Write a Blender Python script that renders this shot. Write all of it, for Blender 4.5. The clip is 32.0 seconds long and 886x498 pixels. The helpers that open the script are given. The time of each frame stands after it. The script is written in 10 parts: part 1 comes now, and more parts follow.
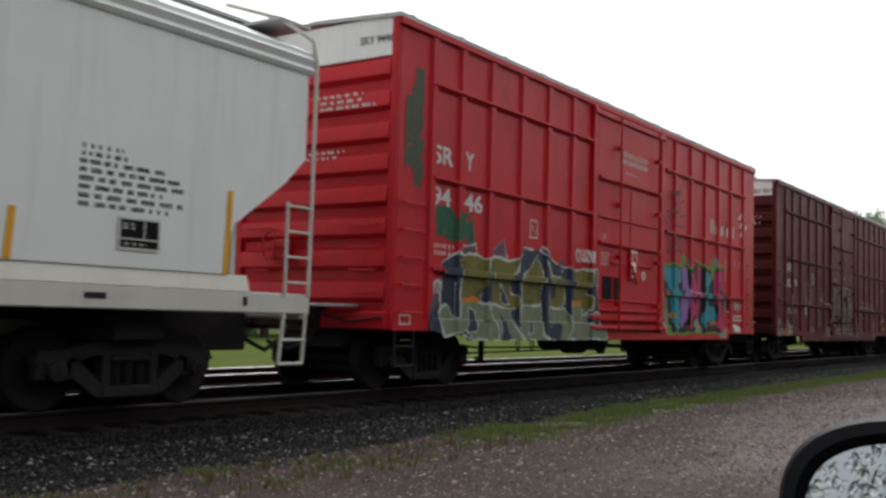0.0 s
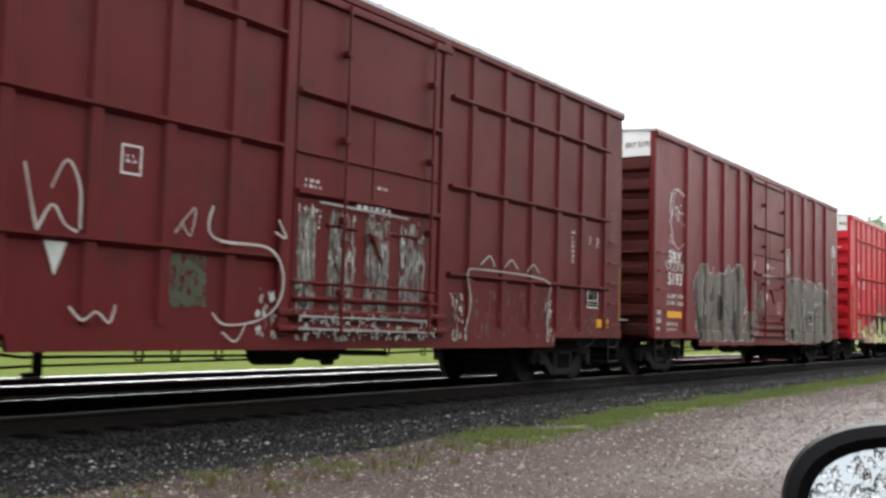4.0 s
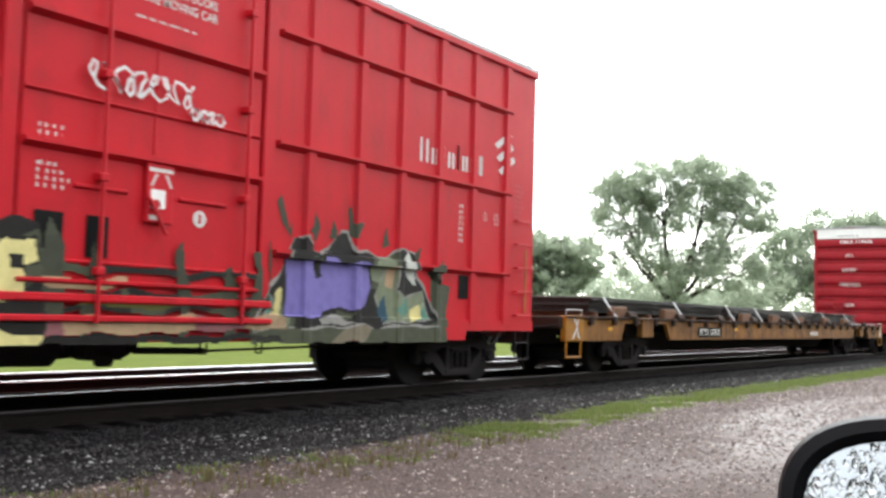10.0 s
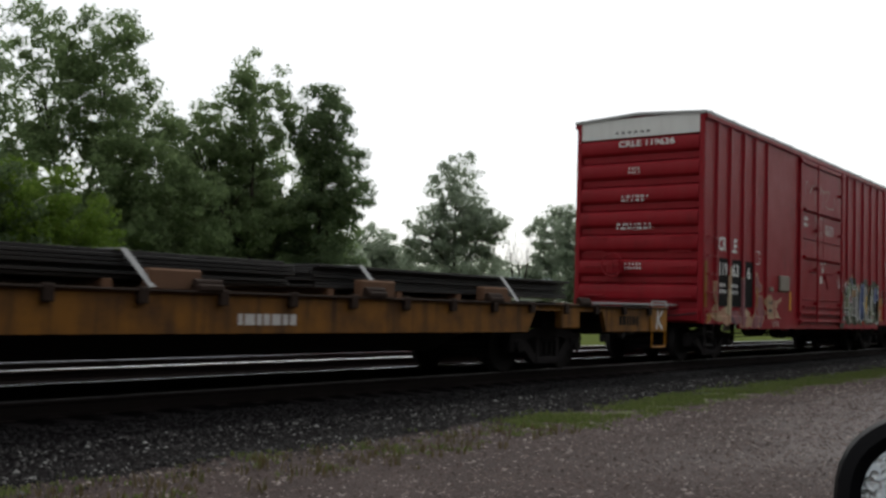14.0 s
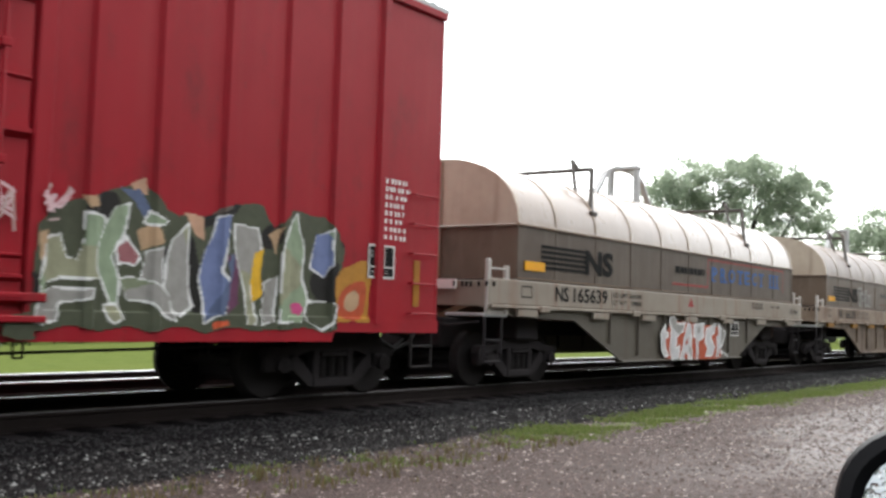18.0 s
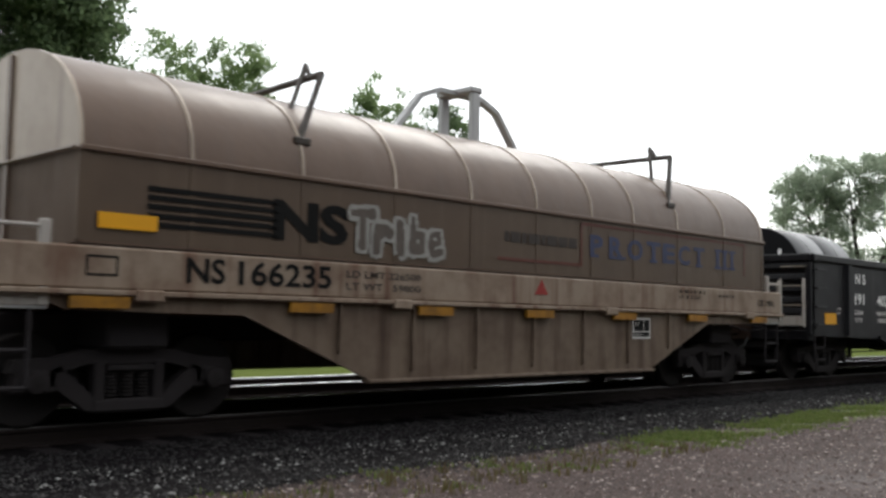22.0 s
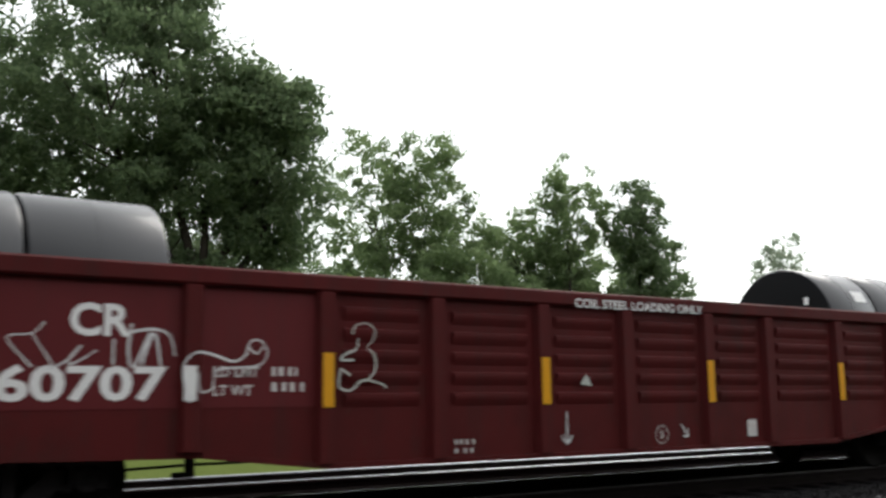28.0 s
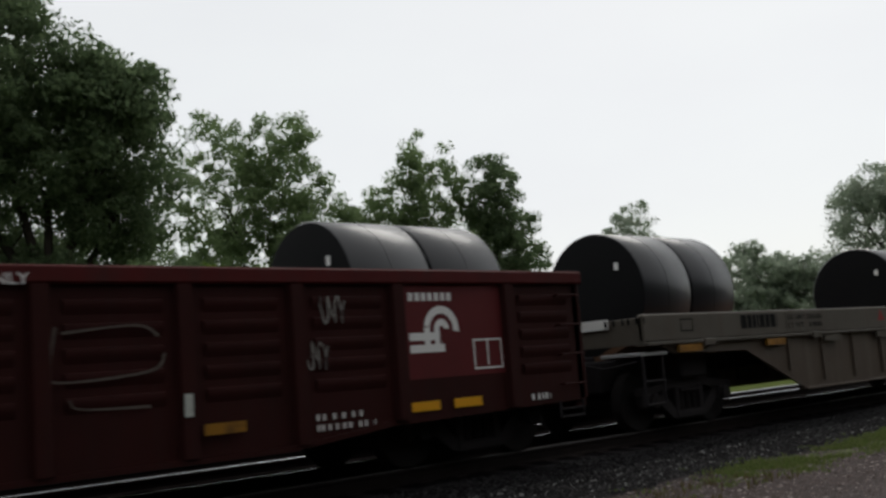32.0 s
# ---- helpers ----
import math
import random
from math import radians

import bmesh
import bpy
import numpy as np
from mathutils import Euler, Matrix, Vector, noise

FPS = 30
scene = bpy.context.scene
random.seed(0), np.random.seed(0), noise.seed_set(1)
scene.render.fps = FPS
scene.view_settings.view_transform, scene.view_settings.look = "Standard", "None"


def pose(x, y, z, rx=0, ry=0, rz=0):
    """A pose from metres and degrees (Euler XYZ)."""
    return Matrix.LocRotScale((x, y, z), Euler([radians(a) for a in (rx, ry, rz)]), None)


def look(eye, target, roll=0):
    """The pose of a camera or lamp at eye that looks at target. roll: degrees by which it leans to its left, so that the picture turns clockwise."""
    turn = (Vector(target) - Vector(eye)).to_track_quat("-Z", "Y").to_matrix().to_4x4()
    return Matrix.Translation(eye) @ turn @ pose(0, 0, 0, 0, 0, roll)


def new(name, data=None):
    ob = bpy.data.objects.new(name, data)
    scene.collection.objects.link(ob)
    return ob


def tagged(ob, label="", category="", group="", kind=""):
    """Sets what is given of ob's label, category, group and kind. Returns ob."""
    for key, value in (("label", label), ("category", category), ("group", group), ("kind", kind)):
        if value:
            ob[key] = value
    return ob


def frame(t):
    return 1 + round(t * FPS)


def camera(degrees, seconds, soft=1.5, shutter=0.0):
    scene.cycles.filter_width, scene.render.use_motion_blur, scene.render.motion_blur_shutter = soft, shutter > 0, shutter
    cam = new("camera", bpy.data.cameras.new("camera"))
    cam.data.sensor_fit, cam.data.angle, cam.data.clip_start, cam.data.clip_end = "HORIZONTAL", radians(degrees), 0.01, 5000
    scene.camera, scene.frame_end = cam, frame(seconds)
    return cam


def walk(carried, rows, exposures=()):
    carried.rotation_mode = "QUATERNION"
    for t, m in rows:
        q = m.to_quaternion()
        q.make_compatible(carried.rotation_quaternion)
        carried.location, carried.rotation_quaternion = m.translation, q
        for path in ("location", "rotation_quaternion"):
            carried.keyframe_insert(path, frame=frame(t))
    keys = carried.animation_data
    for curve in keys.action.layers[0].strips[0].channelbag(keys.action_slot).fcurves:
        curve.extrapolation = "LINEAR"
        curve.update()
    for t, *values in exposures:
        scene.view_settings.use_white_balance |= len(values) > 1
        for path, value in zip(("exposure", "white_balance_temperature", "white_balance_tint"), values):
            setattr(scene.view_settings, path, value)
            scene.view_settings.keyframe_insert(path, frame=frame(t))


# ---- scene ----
# world: x along the track, y across it (away from the car park)
EYE = (0.0, 0.0, 0.88)
TRACK_Y = 9.71
SECOND_Y = 13.2
RAIL_Z = -0.155
LOT_Z = -0.45
# seconds, yaw, pitch, roll of the camera, held out of a parked car's window
VIEW = [
    (0, -55.37, 3.97, -1.58),
    (0.5, -55.39, 3.99, -1.60),
    (1, -55.46, 3.98, -1.49),
    (1.5, -55.40, 4.06, -1.33),
    (2, -55.38, 4.08, -1.32),
    (2.5, -55.46, 4.11, -1.52),
    (3, -55.35, 4.02, -1.51),
    (3.5, -55.29, 4.16, -1.59),
    (5.5, -55.25, 4.08, -1.67),
    (6, -55.09, 4.12, -1.61),
    (6.5, -55.00, 4.18, -1.62),
    (7, -54.98, 4.18, -1.79),
    (7.5, -55.08, 4.02, -1.67),
    (8, -55.08, 3.84, -1.76),
    (8.5, -55.11, 3.83, -1.68),
    (9, -55.43, 3.76, -1.47),
    (9.5, -55.49, 3.79, -1.43),
    (10, -55.44, 3.86, -1.55),
    (10.5, -55.45, 3.90, -1.42),
    (11, -55.49, 3.93, -1.29),
    (11.5, -54.89, 3.82, -1.47),
    (12, -53.76, 3.50, -1.85),
    (12.5, -52.85, 3.13, -1.48),
    (13, -52.60, 3.07, -1.57),
    (13.5, -52.48, 3.10, -1.77),
    (15.5, -52.81, 3.85, -1.46),
    (16, -52.84, 3.98, -1.50),
    (16.5, -52.64, 4.01, -1.51),
    (17, -52.77, 3.72, -1.72),
    (17.5, -52.72, 3.85, -1.73),
    (18, -52.59, 3.87, -1.72),
    (18.5, -52.34, 3.85, -1.69),
    (19, -52.20, 3.76, -1.67),
    (19.5, -51.25, 4.05, -1.58),
    (20, -43.29, 3.35, -1.49),
    (20.5, -37.68, 5.14, -1.14),
    (21, -40.09, 4.95, -1.45),
    (21.5, -41.44, 4.71, -1.09),
    (22, -45.49, 4.01, -1.07),
    (22.5, -45.67, 4.27, -1.03),
    (23, -47.32, 4.14, -1.13),
    (23.5, -48.56, 3.72, -1.15),
    (24, -46.20, 3.79, -0.94),
    (24.5, -42.09, 3.02, 0.46),
    (26.5, -39.64, 6.12, -0.25),
    (26.7, -40.38, 7.28, 2.13),
    (27, -37.18, 9.39, 1.56),
    (27.5, -32.51, 8.55, -0.05),
    (28, -34.13, 8.62, 0.60),
    (28.5, -36.38, 9.12, 1.12),
    (29, -37.17, 8.75, 1.16),
    (29.5, -38.01, 7.92, 2.76),
    (30, -39.53, 8.00, 3.56),
    (30.5, -40.65, 8.02, 3.79),
    (31, -41.47, 7.83, 4.62),
    (31.5, -41.67, 7.41, 4.68),
    (32, -41.75, 7.11, 4.51),
]
# seconds, metres that the train has gone towards -x
TRAVEL = [
    (0, -0.000),
    (0.5, 3.230),
    (1, 6.441),
    (1.5, 9.702),
    (2, 12.918),
    (2.5, 16.108),
    (3, 19.316),
    (3.5, 22.520),
    (5.5, 35.093),
    (6, 38.356),
    (6.5, 41.476),
    (7, 44.675),
    (7.5, 47.765),
    (8, 50.926),
    (8.5, 54.011),
    (9, 57.161),
    (9.5, 60.276),
    (10, 63.393),
    (10.5, 66.500),
    (11, 69.604),
    (11.5, 72.708),
    (12, 75.795),
    (12.5, 78.821),
    (13, 81.945),
    (13.5, 85.034),
    (15.5, 97.317),
    (16, 100.171),
    (16.5, 103.249),
    (17, 106.326),
    (17.5, 109.356),
    (18, 112.381),
    (18.5, 115.343),
    (19, 118.309),
    (19.5, 121.294),
    (20, 124.572),
    (20.5, 127.496),
    (21, 130.343),
    (21.5, 133.309),
    (22, 136.251),
    (22.5, 139.206),
    (23, 142.132),
    (23.5, 145.111),
    (24, 148.113),
    (24.5, 151.113),
    (26.5, 163.167),
    (26.7, 164.373),
    (27, 166.178),
    (27.5, 169.177),
    (28, 172.201),
    (28.5, 175.235),
    (29, 178.283),
    (29.5, 181.291),
    (30, 184.229),
    (30.5, 187.234),
    (31, 190.142),
    (31.5, 193.040),
    (32, 196.048),
]
EXPOSURE = [(0, -0.75), (0.5, -0.15), (1.0, 0.15), (2.0, 0.45), (3, 0.5), (6, 0.68), (8, 0.95), (9, 1.0), (10, 0.75), (10.5, 0.45), (11.0, -0.15), (12.0, -1.35), (12.7, -1.45), (13.5, -1.5), (15.5, -0.1), (16, 0.1), (16.5, 0.32), (17, 0.48), (18, 0.38), (19, -0.2), (20, -0.35), (21, -0.35), (22, -0.5), (23, -0.5), (24.5, -0.5), (26.5, 0.35), (27.1, 0.28), (28, -0.45), (30, -1.3), (32, -1.65)]
cam = camera(47.8, 32.0, soft=2.8, shutter=0.2)
walk(cam, [(t, pose(*EYE, 90 + p, r, y)) for t, y, p, r in VIEW], EXPOSURE)

# ---- light: bright overcast sky after rain ----
world = bpy.data.worlds.new("overcast")
scene.world = world
world.use_nodes = True
wn, wl = world.node_tree.nodes, world.node_tree.links
wn.clear()
sky = wn.new("ShaderNodeTexSky")
sky.sky_type, sky.sun_disc, sky.sun_elevation, sky.sun_rotation = "NISHITA", False, radians(43), radians(61)
sky_bg = wn.new("ShaderNodeBackground")
sky_bg.inputs[1].default_value = 0.05
wl.new(sky.outputs[0], sky_bg.inputs[0])
wcoord = wn.new("ShaderNodeTexCoord")
wmap = wn.new("ShaderNodeMapping")
wmap.inputs["Scale"].default_value = (1.2, 1.2, 3.5)
wl.new(wcoord.outputs["Generated"], wmap.inputs[0])
wnoise = wn.new("ShaderNodeTexNoise")
wnoise.inputs["Scale"].default_value, wnoise.inputs["Detail"].default_value = 1.6, 5
wl.new(wmap.outputs[0], wnoise.inputs[0])
wramp = wn.new("ShaderNodeValToRGB")
wramp.color_ramp.elements[0].position, wramp.color_ramp.elements[0].color = 0.3, (0.9, 0.9, 0.897, 1)
wramp.color_ramp.elements[1].position, wramp.color_ramp.elements[1].color = 0.72, (0.96, 0.975, 0.95, 1)
wl.new(wnoise.outputs[0], wramp.inputs[0])
cloud_bg = wn.new("ShaderNodeBackground")
cloud_bg.inputs[1].default_value = 0.8
wl.new(wramp.outputs[0], cloud_bg.inputs[0])
wadd = wn.new("ShaderNodeAddShader")
wout = wn.new("ShaderNodeOutputWorld")
# the cloud is brightest where the hidden sun stands, behind the train, and dull behind the car
wdot = wn.new("ShaderNodeVectorMath")
wdot.operation = "DOT_PRODUCT"
wdot.inputs[1].default_value = (0.50, 0.49, 0.715)
wl.new(wcoord.outputs["Generated"], wdot.inputs[0])
wglow = wn.new("ShaderNodeMapRange")
wglow.interpolation_type = "SMOOTHSTEP"
wglow.inputs[1].default_value, wglow.inputs[2].default_value, wglow.inputs[3].default_value, wglow.inputs[4].default_value = -0.75, 0.85, 0.38, 2.6
wl.new(wdot.outputs["Value"], wglow.inputs[0]), wl.new(wglow.outputs[0], cloud_bg.inputs[1])
wl.new(sky_bg.outputs[0], wadd.inputs[0]), wl.new(cloud_bg.outputs[0], wadd.inputs[1]), wl.new(wadd.outputs[0], wout.inputs[0])
sun = new("sun", bpy.data.lights.new("sun", "SUN"))
sun.data.energy, sun.data.angle, sun.data.color = 1.3, radians(25), (1.0, 0.97, 0.92)
sun.matrix_basis = look((40, 22, 42), (0, 0, 0))


# ---- materials ----
def paint(name, col, col2=None, rough=0.5, metal=0.0, big=0.35, var=0.5, streak=0.0, streak_col=(0.06, 0.04, 0.03), fine=40.0, bump=0.15, spec=0.22, bump_size=0.01, coat=0.0, stain=0.0):
    """A surface with two scales of variation, streaks and stains of dirt and fine relief."""
    m = bpy.data.materials.new(name)
    m.use_nodes = True
    n, l = m.node_tree.nodes, m.node_tree.links
    b = n["Principled BSDF"]
    b.inputs["Roughness"].default_value, b.inputs["Metallic"].default_value, b.inputs["Specular IOR Level"].default_value = rough, metal, spec
    b.inputs["Coat Weight"].default_value, b.inputs["Coat Roughness"].default_value = coat, 0.16
    c = n.new("ShaderNodeTexCoord")
    col2 = col2 or tuple(v * 0.6 for v in col)
    n1 = n.new("ShaderNodeTexNoise")
    n1.inputs["Scale"].default_value, n1.inputs["Detail"].default_value, n1.inputs["Roughness"].default_value = big * 4, 8, 0.62
    l.new(c.outputs["Object"], n1.inputs[0])
    r1 = n.new("ShaderNodeMapRange")
    r1.inputs[1].default_value, r1.inputs[2].default_value, r1.inputs[3].default_value, r1.inputs[4].default_value = 0.42, 0.75, 0.0, var
    l.new(n1.outputs[0], r1.inputs[0])
    mx = n.new("ShaderNodeMix")
    mx.data_type = "RGBA"
    mx.inputs[6].default_value, mx.inputs[7].default_value = (*col, 1), (*col2, 1)
    l.new(r1.outputs[0], mx.inputs[0])
    last = mx.outputs[2]
    if streak:
        mp = n.new("ShaderNodeMapping")
        mp.inputs["Scale"].default_value = (5, 5, 0.35)
        l.new(c.outputs["Object"], mp.inputs[0])
        n3 = n.new("ShaderNodeTexNoise")
        n3.inputs["Scale"].default_value, n3.inputs["Detail"].default_value = 1.3, 7
        l.new(mp.outputs[0], n3.inputs[0])
        r3 = n.new("ShaderNodeMapRange")
        r3.inputs[1].default_value, r3.inputs[2].default_value, r3.inputs[3].default_value, r3.inputs[4].default_value = 0.5, 0.8, 0.0, streak
        l.new(n3.outputs[0], r3.inputs[0])
        m3 = n.new("ShaderNodeMix")
        m3.data_type = "RGBA"
        m3.inputs[7].default_value = (*streak_col, 1)
        l.new(last, m3.inputs[6]), l.new(r3.outputs[0], m3.inputs[0])
        last = m3.outputs[2]
    if stain:
        for size, rag, lo, hi, amount, dirt in ((0.9, 0.72, 0.54, 0.70, stain, (0.030, 0.022, 0.019)), (7.0, 0.6, 0.64, 0.70, stain * 0.8, (0.07, 0.035, 0.024))):
            ns = n.new("ShaderNodeTexNoise")
            ns.inputs["Scale"].default_value, ns.inputs["Detail"].default_value, ns.inputs["Roughness"].default_value = size, 10, rag
            ms = n.new("ShaderNodeMapping")
            ms.inputs["Scale"].default_value, ms.inputs["Location"].default_value = (1.6, 1.6, 0.75), (3.1 * size, 1.7, 5.3)
            l.new(c.outputs["Object"], ms.inputs[0]), l.new(ms.outputs[0], ns.inputs[0])
            rs = n.new("ShaderNodeMapRange")
            rs.inputs[1].default_value, rs.inputs[2].default_value, rs.inputs[3].default_value, rs.inputs[4].default_value = lo, hi, 0.0, amount
            l.new(ns.outputs[0], rs.inputs[0])
            mk = n.new("ShaderNodeMix")
            mk.data_type = "RGBA"
            mk.inputs[7].default_value = (*dirt, 1)
            l.new(last, mk.inputs[6]), l.new(rs.outputs[0], mk.inputs[0])
            last = mk.outputs[2]
    l.new(last, b.inputs["Base Color"])
    n2 = n.new("ShaderNodeTexNoise")
    n2.inputs["Scale"].default_value, n2.inputs["Detail"].default_value = fine, 4
    l.new(c.outputs["Object"], n2.inputs[0])
    bp = n.new("ShaderNodeBump")
    bp.inputs["Strength"].default_value, bp.inputs["Distance"].default_value = bump, bump_size
    l.new(n2.outputs[0], bp.inputs["Height"]), l.new(bp.outputs[0], b.inputs["Normal"])
    rr = n.new("ShaderNodeMapRange")
    rr.inputs[3].default_value, rr.inputs[4].default_value = max(0.05, rough - 0.14), min(1, rough + 0.16)
    l.new(n1.outputs[0], rr.inputs[0]), l.new(rr.outputs[0], b.inputs["Roughness"])
    return m


def leafy(name, cols, trans=0.25):
    """Leaves, twigs or grass: the colour varies from piece to piece."""
    m = bpy.data.materials.new(name)
    m.use_nodes = True
    n, l = m.node_tree.nodes, m.node_tree.links
    b = n["Principled BSDF"]
    b.inputs["Roughness"].default_value, b.inputs["Specular IOR Level"].default_value = 0.6, 0.2
    g = n.new("ShaderNodeNewGeometry")
    r = n.new("ShaderNodeValToRGB")
    while len(r.color_ramp.elements) < len(cols):
        r.color_ramp.elements.new(0.5)
    for i, c in enumerate(cols):
        r.color_ramp.elements[i].position, r.color_ramp.elements[i].color = i / (len(cols) - 1), (*c, 1)
    l.new(g.outputs["Random Per Island"], r.inputs[0]), l.new(r.outputs[0], b.inputs["Base Color"])
    if trans:
        t = n.new("ShaderNodeBsdfTranslucent")
        l.new(r.outputs[0], t.inputs[0])
        mix = n.new("ShaderNodeMixShader")
        mix.inputs[0].default_value = trans
        l.new(b.outputs[0], mix.inputs[1]), l.new(t.outputs[0], mix.inputs[2]), l.new(mix.outputs[0], n["Material Output"].inputs[0])
    return m


RED = paint("red_paint", (0.53, 0.012, 0.022), (0.40, 0.012, 0.020), 0.45, streak=0.3, streak_col=(0.22, 0.025, 0.026), bump=0.06, spec=0.2, stain=0.3)
BROWN = paint("brown_paint", (0.112, 0.015, 0.0155), (0.065, 0.013, 0.013), 0.5, streak=0.45, streak_col=(0.115, 0.024, 0.022), bump=0.06, spec=0.12, stain=0.5)
# darker copy of the brown paints for car ends: grime plus painted-in shade
END_SHADE_GRIME = paint("shaded_grimy_car_end", (0.078, 0.019, 0.017), (0.036, 0.014, 0.013), 0.65, spec=0.1, streak=0.5, streak_col=(0.085, 0.03, 0.027), bump=0.1)
MAROON = paint("maroon_paint", (0.150, 0.013, 0.015), (0.105, 0.015, 0.016), 0.5, streak=0.4, streak_col=(0.19, 0.035, 0.034), bump=0.06, spec=0.2, stain=0.4)
CRIMSON = paint("crimson_paint", (0.30, 0.010, 0.019), (0.20, 0.009, 0.015), 0.45, streak=0.3, streak_col=(0.30, 0.04, 0.04), bump=0.06, spec=0.2, stain=0.35)
GON_RED = paint("gondola_red_paint", (0.088, 0.012, 0.012), (0.045, 0.010, 0.009), 0.55, spec=0.12, streak=0.5, streak_col=(0.045, 0.018, 0.016), bump=0.12, stain=0.5)
GON_PANEL = paint("repainted_red", (0.115, 0.014, 0.016), (0.08, 0.012, 0.012), 0.55, streak=0.3, streak_col=(0.06, 0.02, 0.018))
GON_DULL = paint("dull_red_paint", (0.036, 0.009, 0.008), (0.018, 0.007, 0.006), 0.6, spec=0.1, streak=0.5, streak_col=(0.03, 0.015, 0.014), bump=0.12)
BLACK_PAINT = paint("black_paint", (0.010, 0.010, 0.0125), (0.016, 0.015, 0.017), 0.45, var=0.8, streak=0.6, streak_col=(0.035, 0.032, 0.032), bump=0.08, spec=0.16)
HOPPER_GREY = paint("light_grey_paint", (0.8, 0.81, 0.79), (0.72, 0.72, 0.70), 0.4, streak=0.2, streak_col=(0.3, 0.29, 0.27), bump=0.05)
CREAM = paint("cream_paint", (0.62, 0.60, 0.54), (0.5, 0.47, 0.4), 0.5, streak=0.25, streak_col=(0.25, 0.2, 0.15))
HOOD_TAN = paint("hood_tan", (0.205, 0.130, 0.083), (0.14, 0.09, 0.06), 0.3, streak=0.3, streak_col=(0.25, 0.185, 0.14), bump=0.25, fine=2.2, bump_size=0.035, spec=0.5, coat=0.6)
HOOD_WET = paint("hood_wet_brown", (0.145, 0.097, 0.072), (0.088, 0.06, 0.047), 0.36, spec=0.2, streak=0.4, streak_col=(0.13, 0.098, 0.083), bump=0.3, fine=2.2, bump_size=0.04, coat=0.05)
HOOD_END = paint("hood_end_tan", (0.125, 0.092, 0.07), (0.08, 0.06, 0.047), 0.65, spec=0.1, streak=0.4, streak_col=(0.2, 0.16, 0.13), stain=0.4)
# hood ribs in a pale colour that carries the wet highlight along them
HOOD_RIB_GLINT = paint("hood_rib_glint", (0.42, 0.35, 0.28), (0.22, 0.16, 0.12), 0.35, streak=0.5, streak_col=(0.12, 0.08, 0.06), bump=0.05)
# dimmed copies of the hood browns: shade of the upright sides in the colour
HOOD_SIDE_DIM = paint("hood_side_dim_brown", (0.11, 0.077, 0.055), (0.07, 0.05, 0.038), 0.4, streak=0.45, streak_col=(0.15, 0.11, 0.08), bump=0.05)
HOOD_DIM_TAN = paint("hood_dim_tan", (0.10, 0.075, 0.058), (0.066, 0.05, 0.041), 0.5, streak=0.3, streak_col=(0.2, 0.17, 0.14), bump=0.05)
COIL_SILL = paint("coil_sill_grey", (0.27, 0.235, 0.195), (0.18, 0.135, 0.105), 0.55, streak=0.75, streak_col=(0.2, 0.09, 0.05))
COIL_SILL_RUST = paint("rust_stained_sill", (0.27, 0.21, 0.16), (0.13, 0.075, 0.05), 0.55, big=0.6, var=0.9, streak=1.0, streak_col=(0.11, 0.045, 0.026))
COIL_BODY_RUST = paint("rust_stained_side", (0.165, 0.122, 0.09), (0.085, 0.055, 0.04), 0.55, big=0.5, var=0.9, streak=0.95, streak_col=(0.045, 0.024, 0.016))
COIL_BODY = paint("coil_body_grey", (0.105, 0.092, 0.075), (0.07, 0.058, 0.047), 0.55, streak=0.6, streak_col=(0.09, 0.065, 0.05))
WHITE = paint("white_paint", (0.84, 0.84, 0.82), (0.72, 0.7, 0.68), 0.5, streak=0.15, streak_col=(0.4, 0.36, 0.33))
OFFWHITE = paint("worn_white_lettering", (0.66, 0.64, 0.62), (0.45, 0.38, 0.36), 0.55, big=3, var=0.6)
DARK_LETTER = paint("black_lettering", (0.010, 0.010, 0.010), (0.022, 0.021, 0.02), 0.6, spec=0.05)
YELLOW = paint("yellow_paint", (0.36, 0.155, 0.015), (0.16, 0.07, 0.015), 0.5, var=0.8, big=0.8, streak=0.5, streak_col=(0.06, 0.03, 0.015))
YELLOW_RUST = paint("rust_stained_yellow", (0.24, 0.102, 0.016), (0.058, 0.03, 0.017), 0.6, var=1.0, big=0.5, streak=0.95, streak_col=(0.035, 0.02, 0.014))
REFLECT = paint("yellow_reflector", (0.75, 0.36, 0.02), (0.6, 0.28, 0.02), 0.35, var=0.3)
RUST = paint("rusty_steel", (0.035, 0.02, 0.014), (0.016, 0.012, 0.01), 0.8, bump=0.4)
UNDER = paint("grimy_underframe_steel", (0.030, 0.027, 0.029), (0.042, 0.036, 0.034), 0.8, bump=0.4, spec=0.06)
FRAME_CAST = paint("cast_truck_steel", (0.033, 0.029, 0.030), (0.022, 0.020, 0.021), 0.8, bump=0.4, spec=0.06)
WHEEL = paint("wheel_steel", (0.026, 0.023, 0.023), (0.018, 0.016, 0.016), 0.7, bump=0.3, spec=0.08)
BRIGHT = paint("polished_steel", (0.34, 0.34, 0.36), (0.26, 0.26, 0.27), 0.22, metal=1.0, var=0.3, bump=0.03)
DULL_STEEL = paint("dull_rail_steel", (0.075, 0.07, 0.07), (0.04, 0.035, 0.035), 0.5, metal=0.6, var=0.6, bump=0.1)
GALV = paint("galvanised_steel", (0.42, 0.42, 0.42), (0.33, 0.33, 0.33), 0.5, metal=0.3)
STEEL_LOAD = paint("dark_steel_plate", (0.025, 0.024, 0.024), (0.05, 0.04, 0.035), 0.5, bump=0.3)
COIL_WRAP = paint("coil_wrap", (0.014, 0.0145, 0.018), (0.010, 0.010, 0.013), 0.36, bump=0.06, spec=0.4, coat=0.25)
